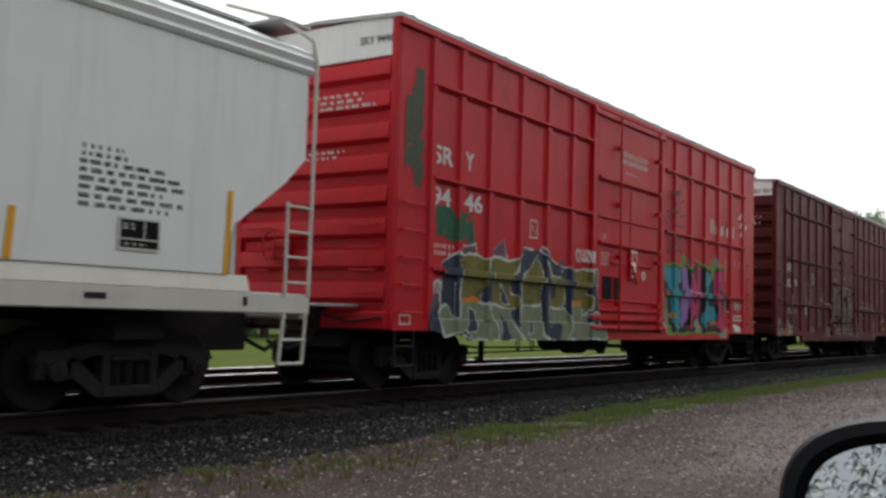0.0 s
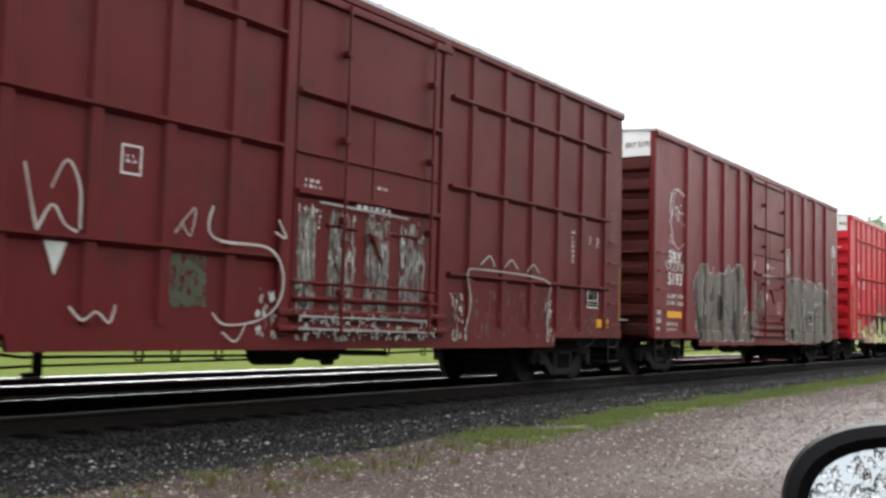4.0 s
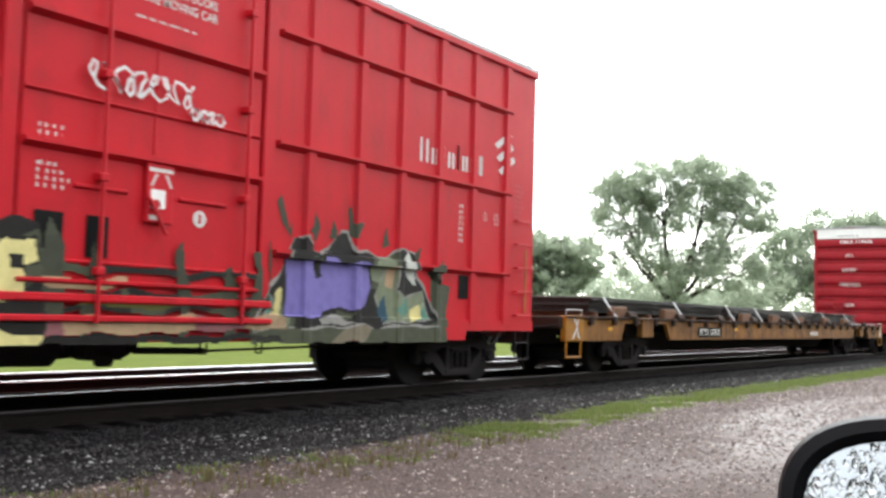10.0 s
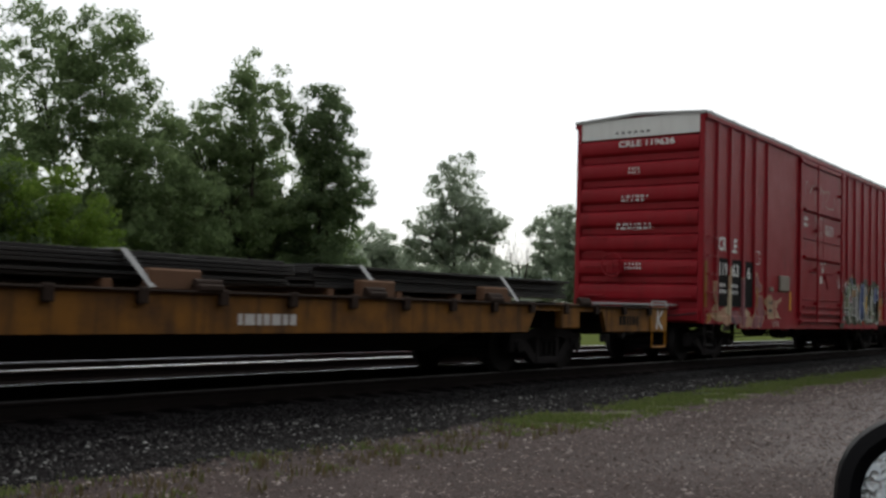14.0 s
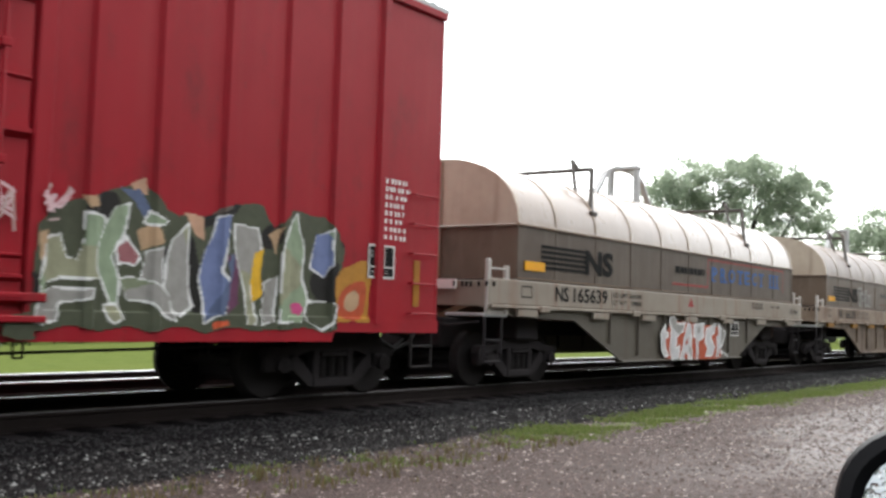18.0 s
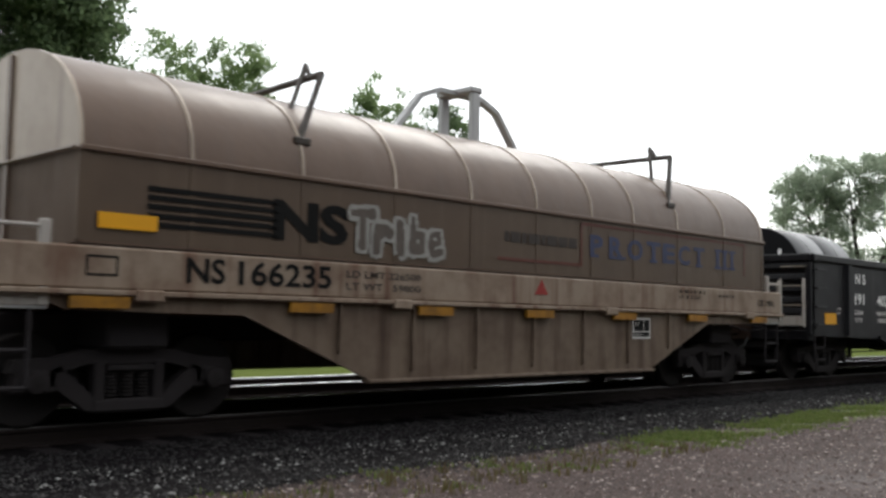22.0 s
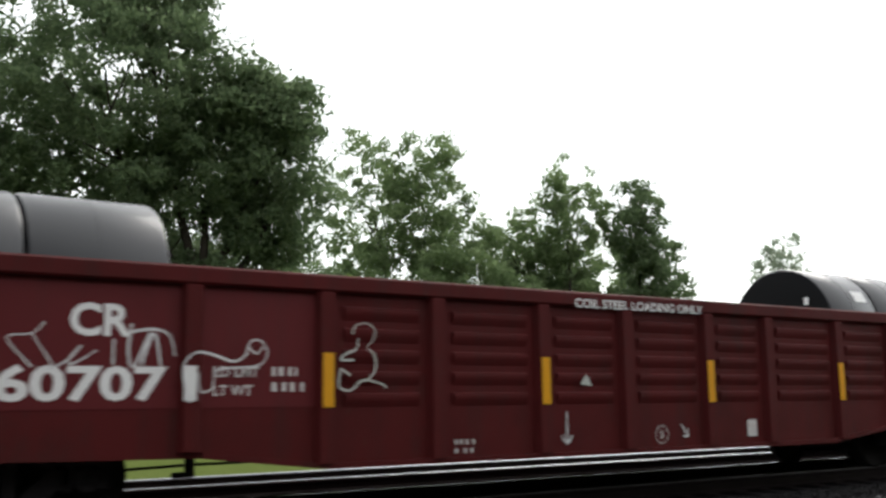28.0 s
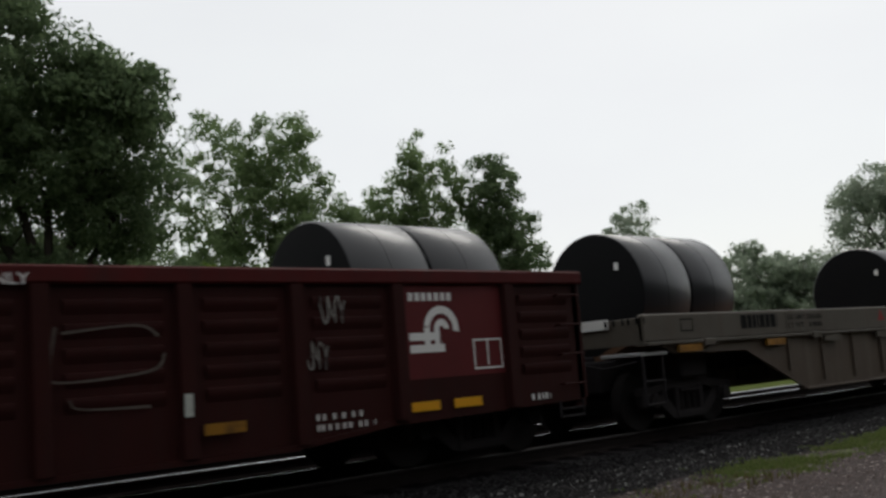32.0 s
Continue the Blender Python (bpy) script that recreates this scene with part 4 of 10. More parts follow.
# ---- the train, from its head end ----
SP = {k: paint_flat(k, c) for k, c in dict(
    olive=(0.16, 0.15, 0.03), sage=(0.20, 0.23, 0.15), navy=(0.03, 0.04, 0.07), silver=(0.55, 0.57, 0.52), cyan=(0.03, 0.28, 0.36), violet=(0.30, 0.16, 0.42), pink=(0.55, 0.08, 0.22), orange=(0.65, 0.2, 0.03), green=(0.12, 0.3, 0.03),
    grey=(0.13, 0.108, 0.092), greydark=(0.015, 0.0135, 0.0125), lemon=(0.62, 0.58, 0.22), tan=(0.45, 0.3, 0.18), mint=(0.4, 0.5, 0.22), lilac=(0.2, 0.17, 0.45), moss=(0.07, 0.078, 0.05), peach=(0.5, 0.3, 0.2), chrome=(0.55, 0.54, 0.55), scarlet=(0.6, 0.1, 0.04), red_faded=(0.12, 0.04, 0.03), violet_dull=(0.14, 0.05, 0.1), celadon=(0.26, 0.33, 0.22), slate=(0.10, 0.13, 0.22), stripe_red=(0.3, 0.035, 0.03), ghost=(0.52, 0.09, 0.1), ghost_white=(0.5, 0.38, 0.36), pink_dull=(0.3, 0.12, 0.13), rustgrey=(0.11, 0.09, 0.077), darkgreen=(0.02, 0.10, 0.05), white=(0.75, 0.75, 0.74), palegrey=(0.3, 0.29, 0.27), orange_dull=(0.42, 0.2, 0.03), violet_grey=(0.13, 0.07, 0.1), olive_dark=(0.11, 0.105, 0.022), sage_dark=(0.09, 0.1, 0.065), cyan_light=(0.06, 0.33, 0.40), violet_light=(0.40, 0.22, 0.52), hot_pink=(0.52, 0.02, 0.13), sage_warm=(0.3, 0.3, 0.2), tan_grey=(0.2, 0.17, 0.12), pinkish=(0.14, 0.06, 0.055), mint_dull=(0.18, 0.36, 0.26), slate_light=(0.16, 0.2, 0.36), scarlet_dull=(0.42, 0.075, 0.03), reflective_yellow=(0.72, 0.42, 0.03), ghost_pale=(0.62, 0.42, 0.44), leaf_dark=(0.055, 0.06, 0.04), olive_yellow=(0.36, 0.34, 0.05), cream=(0.6, 0.5, 0.34), lemon_pale=(0.72, 0.64, 0.28), mint_pale=(0.45, 0.56, 0.3), lilac_dark=(0.13, 0.11, 0.33), teal=(0.1, 0.24, 0.19), teal_dark=(0.03, 0.08, 0.12), sage_pale=(0.27, 0.29, 0.24), chrome_dull=(0.42, 0.4, 0.37)).items()}


def covered_hopper():
    car = new_car("covered_hopper", -7.7, "light grey steel covered hopper with cream side sill", "hopper car")
    H, L = 1.5, 16.7
    for g in (-1, 1):
        y0, y1 = (-H, -H + 0.05) if g < 0 else (H - 0.05, H)
        part("side_wall", Shape().prism([(0.1, 4.0), (0.1, 2.75), (1.3, 1.75), (1.4, 1.3), (L - 1.36, 1.3), (L - 1.26, 1.84), (L - 0.45, 2.42), (L - 0.12, 2.75), (L - 0.12, 4.0)], "y", y0, y1), HOPPER_GREY, car)
    part("slope_sheet", Shape().prism([(L - 0.14, 4.0), (L - 0.14, 2.75), (L - 1.28, 1.84), (L - 1.38, 1.3), (L - 1.5, 1.3), (L - 1.4, 1.9), (L - 0.24, 2.8), (L - 0.24, 4.0)], "y", -H + 0.04, H - 0.04), HOPPER_GREY, car)
    part("slope_sheet", Shape().prism([(0.12, 4.0), (0.12, 2.75), (1.3, 1.8), (1.4, 1.3), (1.5, 1.3), (1.4, 1.9), (0.24, 2.8), (0.24, 4.0)], "y", -H + 0.04, H - 0.04), HOPPER_GREY, car)
    roof = Shape().prism([(-H - 0.02, 3.78), (-H - 0.05, 3.83), (-H - 0.02, 3.88), (-H - 0.06, 3.96), (-H - 0.02, 4.0), (-H - 0.02, 4.05), (-0.7, 4.42), (0.7, 4.42), (H + 0.02, 4.05), (H + 0.02, 3.78)], "x", 0.06, L - 0.06)
    part("roof", roof, HOPPER_GREY, car)
    part("running_board", Shape().box(0.0, L - 0.0, -0.62, -0.2, 4.5, 4.54).box(0.0, L, 0.2, 0.62, 4.5, 4.54), GALV, car)
    for k in range(8):
        part("roof_hatch", Shape().box(1 + k * 1.9, 2.4 + k * 1.9, -0.18, 0.18, 4.42, 4.58, 0.03), HOPPER_GREY, car)
    part("end_platform", Shape().box(L - 0.5, L + 0.05, -1.35, 1.35, 4.4, 4.44), GALV, car)
    part("side_sill", Shape().box(0, L, -H - 0.04, -H + 0.12, 0.88, 1.12, 0.015).prism([(-H - 0.04, 1.12), (-H + 0.02, 1.3), (-H + 0.08, 1.3), (-H + 0.12, 1.12)], "x", 0.05, L - 1.0), CREAM, car, "cream-painted side sill")
    part("side_sill", Shape().box(0, L, H - 0.12, H + 0.04, 0.88, 1.12, 0.015), CREAM, car)
    part("sill_slot", Shape().box(13.55, 13.8, -H - 0.045, -H - 0.02, 0.98, 1.04), UNDER, car)
    part("jacking_plate", Shape().box(15.6, 15.66, -H - 0.06, -H - 0.03, 0.96, 1.06, 0.01), UNDER, car)
    for a, z1 in ((12.72, 1.78), (15.32, 2.22)):
        part("reflector_strip", Shape().prism([(a, 1.3), (a + 0.07, 1.3), (a + 0.1, z1), (a + 0.03, z1)], "y", -H - 0.012, -H - 0.001), REFLECT, car)
    bars(car, 13.48, 2.46, 0.6, 0.045, 2, SP["greydark"], -H - 0.004, 3)
    bars(car, 13.46, 2.31, 1.35, 0.048, 6, SP["greydark"], -H - 0.004, 4)
    consolidated_box(car, 13.92, 1.8, 0.52, 0.33, -H - 0.004, 5)
    s = Shape()
    yy = -H - 0.05
    s.path([(L - 0.05, yy, 1.1), (L - 0.03, yy, 3.9), (L - 0.12, yy, 4.2), (L - 0.4, yy + 0.3, 4.45), (L - 1.0, yy + 0.6, 4.5)], 0.026)
    s.path([(L - 0.45, yy, 1.1), (L - 0.45, yy, 2.2)], 0.022)
    for k in range(4):
        s.rod((L - 0.45, yy, 1.25 + k * 0.3), (L - 0.04, yy, 1.25 + k * 0.3), 0.018, 6)
    part("ladder", s, CREAM, car)
    s = Shape().path([(L - 0.45, yy, 0.9), (L - 0.52, yy, 0.3), (L - 0.12, yy, 0.3), (L - 0.08, yy, 0.9)], 0.022).rod((L - 0.5, yy, 0.58), (L - 0.1, yy, 0.58), 0.018)
    part("stirrup_step", s, CREAM, car)
    part("end_sill", Shape().box(L - 0.15, L, -H, H, 0.82, 1.12, 0.02), CREAM, car)
    part("end_cross_sheet", Shape().box(L - 0.9, L - 0.82, -1.1, 1.1, 1.1, 2.0, 0.01), HOPPER_GREY, car)
    for k in range(3):
        xx = 4.2 + k * 3.9
        part("discharge_hopper", Shape().prism([(xx - 1.5, 1.3), (xx + 1.5, 1.3), (xx + 0.45, 0.4), (xx - 0.45, 0.4)], "y", -0.95, 0.95), HOPPER_GREY, car)
    underframe(car, 0, L, False, 0.75, 1.1)
    couplers(car, 0, L)
    truck(car, 2.2), truck(car, L - 2.2)


covered_hopper()

A_RIBS = [0.86, 1.6, 2.44, 3.38, 4.28, 5.18, 10.0, 10.95, 11.85, 12.75, 13.65, 14.6]
A_STR = [(0.86, 5.9, z) for z in (4.24, 2.9, 1.6)] + [(9.4, 14.7, z) for z in (4.2, 2.88, 1.6)]


def door_sign(car, x, z, material, y=-1.556):
    """The box on a plug door with two slanted marks and a paper card."""
    part("sign_box", Shape().box(x, x + 0.34, y - 0.05, y, z, z + 0.6, 0.01), RED if material is OFFWHITE else CRIMSON, car)
    yy = y - 0.052
    for pts in ([(0.02, 0.56), (0.32, 0.56), (0.32, 0.52), (0.02, 0.52)], [(0.1, 0.5), (0.13, 0.5), (0.07, 0.37), (0.04, 0.37)], [(0.22, 0.5), (0.25, 0.5), (0.32, 0.37), (0.29, 0.37)], [(0.04, 0.08), (0.14, 0.08), (0.14, 0.03), (0.04, 0.03)]):
        part("sign_mark", Shape().add([(x + a, yy, z + b) for a, b in pts], [(0, 1, 2, 3)]), material, car)
    plate(car, x + 0.05, x + 0.23, z + 0.15, z + 0.34, WHITE, yy, "door_card")


def lettering_a(car, L, initials, number, material, seed, wide=True):
    y = -1.506
    if wide:
        text(car, initials[:2], 0.9, 3.1, 0.27, material, y, 0.5), text(car, initials[2:], 1.72, 3.11, 0.27, material, y, 0.24)
        text(car, number[:2], 0.9, 2.49, 0.28, material, y, 0.45), text(car, number[2:], 1.72, 2.49, 0.28, material, y, 0.5)
    else:
        text(car, initials, 0.98, 2.5, 0.24, material, y, 0.52)
        text(car, number[:2], 1.0, 2.06, 0.22, material, y, 0.4), text(car, number[2:], 1.72, 2.08, 0.22, material, y, 0.32)
    bars(car, 0.98, 1.95 if wide else 1.45, 0.55, 0.06, 2, material, y, seed)
    if not wide:
        bars(car, 1.75, 1.45, 0.4, 0.05, 2, material, y, seed + 1)
    ring(car, 3.7, 3.95, 2.25, 2.55, 0.02, material, y)
    bars(car, 3.76, 2.45, 0.14, 0.03, 2, material, y, seed + 2)
    yd = -1.556
    if wide:
        text(car, "CLOSE AND LOCK DOORS", 7.07, 4.12, 0.1, material, yd, 1.3, 0.01), text(car, "BEFORE MOVING CAR", 7.2, 3.98, 0.1, material, yd, 1.18, 0.01)
        bars(car, 7.31, 3.82, 0.9, 0.025, 1, material, yd, seed + 3)
        door_sign(car, 7.5, 1.74, material)
        part("door_roundel", Shape().lathe([(-0.004, 0.09), (0.0, 0.09)], "y", (8.24, yd, 1.84), 18), material, car), plate(car, 8.225, 8.255, 1.79, 1.89, RED, yd - 0.004, "roundel_mark")
    else:
        bars(car, 7.6, 2.62, 0.35, 0.04, 1, material, yd, seed + 3), bars(car, 7.2, 2.33, 0.8, 0.05, 1, material, -1.63, seed + 3)
    bars(car, 6.3, 2.55, 0.3, 0.04, 3, material, yd, seed + 4)
    bars(car, 6.3, 2.2, 0.35, 0.04, 4, material, yd, seed + 5)
    bars(car, 14.27, 2.5, 0.14, 0.04, 3, material, y, seed + 6)
    bars(car, 13.97, 2.5, 0.08, 0.03, 3, material, y, seed + 7)
    bars(car, 13.28, 2.55, 0.12, 0.05, 7, material, y, seed + 8)
    bars(car, 14.88, 3.05, 0.3, 0.05, 7, SP["ghost"] if material is OFFWHITE and wide else SP["rustgrey"], y, seed + 9)
    plate(car, 15.2, 15.24, 0.98, 2.0, YELLOW, y - 0.03, "reflector_strip")
    bars(car, -0.02, 4.0, 1.2, 0.05, 3, material, -0.03, seed + 8, True)
    bars(car, 0.2, 3.2, 0.9, 0.045, 2, material, -0.03, seed + 9, True)


def brand_swash(car, x, z, material, y=-1.506):
    """A brand's word and sign as plain shapes."""
    for a, b, h in ((0, 0.2, 0.34), (0.28, 0.44, 0.23), (0.54, 0.62, 0.3), (0.7, 0.86, 0.23), (0.94, 0.99, 0.36), (1.07, 1.22, 0.23), (1.3, 1.46, 0.23), (1.54, 1.63, 0.3)):
        for p, q in ((a, min(b, a + 0.055)), (max(a, b - 0.055), b)):
            if q - p > 0.01:
                part("brand_shape", Shape().add([(x + p, y, z), (x + q, y, z), (x + q, y, z + h), (x + p, y, z + h)], [(0, 1, 2, 3)]), material, car)
    s = Shape()
    for k in range(3):
        a, b = x + 1.98 + 0.06 * k, z + 0.55 - 0.2 * k
        s.add([(a, y, b), (a + 0.45, y, b + 0.28), (a + 0.52, y, b + 0.2), (a + 0.1, y, b - 0.06)], [(0, 1, 2, 3)])
    part("brand_sign", s, material, car)


def runs(parent, x0, x1, z0, z1, material, y, n, seed, w=0.03, label="ragged pale paint runs"):
    """Sprayed letters worn to upright ragged strokes."""
    r, s = random.Random(seed), Shape()
    for _ in range(int(n * 2.6)):
        a, c = r.uniform(x0, x1), z0 + (z1 - z0) * r.random() ** 1.3
        b, ww, k = min(z1, c + r.uniform(0.03, 0.22) * (z1 - z0)), w * r.uniform(0.12, 0.6), r.uniform(-0.015, 0.015)
        line = [(a + k * q / 4 + r.uniform(-0.3, 0.3) * ww, c + (b - c) * q / 4) for q in range(5)]
        wide = [ww * r.uniform(0.35, 0.7) * (0.35 if q in (0, 4) else 1) for q in range(5)]
        s.add([(px - d, y, pz) for (px, pz), d in zip(line, wide)] + [(px + d, y, pz) for (px, pz), d in zip(line, wide)], [(q, q + 5, q + 6, q + 1) for q in range(4)])
    return tagged(part("graffiti", s, material, parent, label), kind="stuff")


# red boxcar with the long green piece
car, pf = boxcar(10.64, 15.5, RED, "bright red steel boxcar with green and blue graffiti", A_RIBS, A_STR, (6.0, 9.2), sill=0.7, belly=0.56)
lettering_a(car, 15.5, "SRY", "9446", OFFWHITE, 10)
text(car, "SRY 9446", -0.82, 4.66, 0.12, SP["rustgrey"], 0.002, 0.6, end=True)
long_piece = Piece(car, pf)
long_piece.add(SP["violet_grey"], None, 0, (0.83, 1.15), (1.16, 1.26), (1.38, 1.44), (1.4, 1.1), (0.84, 0.97))
long_piece.add(SP["navy"], None, 0, (0.84, 0.97), (1.17, 1.09), (1.4, 1.12), (1.42, 0.81), (1.19, 0.68), (0.86, 0.65))
long_piece.add(SP["violet_grey"], SP["silver"], 0.012, (1.66, 1.86), (1.68, 1.97), (2.07, 2.02), (2.08, 1.85))
long_piece.add(SP["violet_grey"], SP["silver"], 0.012, (2.5, 1.84), (2.49, 1.97), (2.67, 2.03), (2.85, 2.14), (3.02, 1.87))
long_piece.add(SP["violet_grey"], None, 0, (3.34, 1.85), (3.42, 2.02), (3.55, 2.08), (3.55, 1.87))
long_piece.add(SP["violet_grey"], SP["silver"], 0.012, (4.02, 1.99), (4.14, 2.15), (4.47, 1.94), (4.36, 1.89))
long_piece.add(SP["violet_grey"], None, 0, (4.65, 1.85), (4.79, 1.97), (4.97, 1.89), (4.96, 1.78))
long_piece.add(SP["violet_grey"], SP["silver"], 0.012, (5.77, 1.81), (6.08, 1.89), (6.15, 1.56), (5.96, 1.52))
long_piece.add(SP["navy"], SP["silver"], 0.014, (1.17, 1.27), (1.16, 1.62), (1.39, 1.81), (1.6, 1.87), (2.5, 1.84), (2.91, 1.86), (3.34, 1.86), (3.46, 1.99), (3.56, 2.06), (3.93, 2.07), (4.16, 2.03), (4.35, 1.95), (4.75, 1.88), (4.95, 1.8), (5.94, 1.84), (6.1, 1.48), (6.2, 0.89), (6.48, 0.65), (5.89, 0.54), (2.06, 0.56), (1.2, 0.8))
long_piece.add((SP["olive"], SP["olive"], SP["olive_dark"]), SP["silver"], 0.016, (1.6, 1.84), (2.45, 1.84), (2.43, 1.74), (2.42, 1.51), (2.4, 1.42), (2.24, 1.24), (2.24, 1.13), (1.63, 1.11))
long_piece.add(SP["sage"], SP["silver"], 0.022, (1.63, 1.13), (2.24, 1.16), (2.45, 1.14), (2.47, 1.05), (2.66, 0.92), (2.73, 0.77), (2.72, 0.56), (1.94, 0.57), (1.95, 0.65), (1.82, 0.71), (1.67, 0.64), (1.25, 0.66), (1.13, 0.8), (1.12, 0.95), (1.28, 1.06), (1.38, 1.04), (1.5, 0.91), (1.63, 0.89))
long_piece.add(SP["navy"], SP["silver"], 0.014, (1.91, 1.03), (2.1, 0.99), (2.14, 0.82), (2.08, 0.72), (1.82, 0.72), (1.89, 0.87))
long_piece.add(SP["orange"], None, 0, (1.71, 1.19), (2.16, 1.2), (2.17, 1.12), (1.71, 1.11))
long_piece.add(SP["sage_dark"], None, 0, (2.27, 0.85), (2.52, 0.87), (2.52, 0.83), (2.31, 0.81))
long_piece.add((SP["olive"], SP["olive"], SP["olive_dark"]), SP["silver"], 0.016, (2.51, 1.82), (3.33, 1.85), (3.32, 1.67), (3.16, 1.56), (3.1, 1.47), (3.13, 1.32), (3.32, 1.24), (3.36, 1.16), (3.3, 1.07), (2.54, 1.1), (2.55, 1.4))
long_piece.add(SP["sage"], SP["silver"], 0.02, (2.48, 1.1), (3.3, 1.07), (3.12, 1.02), (3.2, 0.84), (3.37, 0.66), (3.66, 0.55), (3.15, 0.55), (2.97, 0.66), (2.85, 0.89), (2.85, 0.56), (2.73, 0.56), (2.73, 0.83), (2.64, 0.92))
long_piece.add(SP["navy"], SP["silver"], 0.01, (2.81, 1.45), (2.97, 1.31), (3.12, 1.14), (2.82, 1.16))
long_piece.add(SP["navy"], None, 0, (2.83, 0.98), (3.17, 0.57), (2.89, 0.59))
long_piece.add(SP["navy"], None, 0, (3.09, 1.56), (3.35, 1.64), (3.39, 1.21), (3.32, 1.24), (3.13, 1.35))
long_piece.add((SP["olive"], SP["olive"], SP["olive_dark"]), SP["silver"], 0.016, (3.94, 1.98), (4.08, 1.83), (4.16, 1.7), (4.11, 1.16), (3.4, 1.11), (3.39, 1.58), (3.7, 1.7))
long_piece.add(SP["sage"], SP["silver"], 0.02, (3.38, 1.11), (4.12, 1.15), (4.13, 0.85), (4.23, 0.66), (4.43, 0.55), (3.67, 0.55), (3.42, 0.72))
long_piece.add(SP["navy"], SP["silver"], 0.012, (3.67, 0.88), (3.77, 0.88), (3.83, 0.69), (3.7, 0.66))
long_piece.add(SP["sage_dark"], None, 0, (3.57, 1.22), (3.83, 1.22), (3.83, 1.18), (3.57, 1.18))
long_piece.add((SP["olive"], SP["olive"], SP["olive_dark"]), SP["silver"], 0.014, (4.26, 1.88), (4.46, 1.79), (4.51, 1.66), (4.81, 1.65), (4.85, 1.79), (4.96, 1.63), (4.95, 1.18), (4.69, 1.1), (4.4, 1.12), (4.37, 1.65))
long_piece.add(SP["sage"], SP["silver"], 0.018, (4.37, 1.12), (4.95, 1.11), (5.15, 1.01), (5.27, 0.8), (5.04, 0.55), (4.69, 0.55), (4.46, 0.79), (4.31, 1.05))
long_piece.add(SP["navy"], None, 0, (4.43, 1.46), (4.63, 1.6), (4.63, 1.3), (4.44, 1.26))
long_piece.add(SP["navy"], None, 0, (4.43, 0.86), (4.85, 0.8), (4.81, 0.59), (4.67, 0.56), (4.5, 0.69))
long_piece.add((SP["olive"], SP["olive"], SP["olive_dark"]), SP["silver"], 0.014, (5.27, 1.8), (6, 1.82), (5.95, 1.62), (5.79, 1.39), (5.99, 1.33), (5.97, 1.18), (5.86, 1.06), (5.6, 1.09), (5.28, 1.26), (5.3, 1.65))
long_piece.add(SP["sage"], SP["silver"], 0.018, (5.19, 1.22), (5.57, 1.2), (5.64, 1.02), (6.12, 1.07), (6.2, 0.96), (5.87, 0.87), (6.48, 0.78), (6.59, 0.59), (5.04, 0.55), (5.22, 0.77))
long_piece.add(SP["orange"], None, 0, (5.19, 1.26), (5.59, 1.28), (5.6, 1.18), (5.2, 1.16))
long_piece.add(SP["navy"], None, 0, (5.87, 0.99), (6.16, 0.95), (5.87, 0.88))
long_piece.lay(331, "long olive and sage graffiti lettering with silver rims", 0.02, 0.02, 0)
blue_piece = Piece(car, pf)
blue_piece.add(SP["palegrey"], None, 0, (10.75, 2.15), (10.78, 2.36), (10.84, 2.45), (10.84, 2.16))
blue_piece.add(SP["palegrey"], None, 0, (11.89, 2.29), (11.97, 2.58), (12.05, 2.34))
blue_piece.add(SP["palegrey"], None, 0, (12.55, 2.29), (12.6, 2.58), (12.79, 2.32))
blue_piece.add((SP["sage_warm"], SP["tan_grey"]), None, 0, (9.32, 1.61), (9.62, 1.64), (9.7, 1.34), (9.79, 0.67), (9.52, 0.67), (9.44, 1.05))
blue_piece.add(SP["ghost"], None, 0, (9.37, 1.56), (9.49, 1.57), (9.53, 1.33), (9.44, 1.27))
blue_piece.add(SP["silver"], None, 0, (9.24, 1.55), (9.3, 1.55), (9.54, 0.7), (9.47, 0.74))
blue_piece.add(SP["green"], None, 0, (9.31, 2.06), (9.32, 2.16), (9.48, 2.2), (10.4, 2.19), (10.43, 2.38), (10.54, 2.46), (10.66, 2.42), (10.64, 2.2), (11.19, 2.17), (11.39, 2.36), (11.89, 2.25), (12.28, 2.25), (12.31, 2.4), (12.46, 2.44), (12.53, 2.27), (13.11, 2.31), (13.18, 1.86), (13.2, 1.54), (13.17, 0.69), (9.74, 0.67), (9.57, 0.84), (9.65, 0.95), (9.64, 1.55))
blue_piece.add(SP["greydark"], None, 0, (9.34, 2.05), (9.39, 2.14), (10.41, 2.14), (11.03, 2.12), (11.35, 2.31), (11.85, 2.18), (12.27, 2.22), (12.3, 1.96), (12.48, 1.98), (12.67, 2.24), (13.13, 2.25), (13.2, 1.54), (13.13, 0.72), (11.27, 0.73), (9.87, 0.72), (9.68, 0.95), (9.65, 1.55), (9.33, 1.66))
blue_piece.add((SP["cyan"], SP["cyan"], SP["cyan_light"]), None, 0, (9.42, 2.12), (10.39, 2.11), (10.42, 1.84), (10.24, 1.77), (10.29, 1.63), (9.77, 1.62), (9.66, 1.76), (9.5, 1.8))
blue_piece.add((SP["cyan"], SP["cyan"], SP["cyan_light"]), None, 0, (9.77, 1.61), (10.29, 1.61), (10.36, 1.03), (10.32, 0.85), (10.16, 0.75), (9.92, 0.91), (9.87, 1.01), (9.82, 1.29))
blue_piece.add((SP["violet"], SP["violet"], SP["violet_light"]), SP["greydark"], 0.02, (10.45, 2.12), (10.59, 2.19), (10.75, 2.15), (10.84, 1.95), (10.91, 1.65), (10.9, 1.29), (10.81, 0.98), (10.63, 0.86), (10.44, 0.81), (10.36, 0.97), (10.39, 1.2), (10.41, 1.44), (10.47, 1.65))
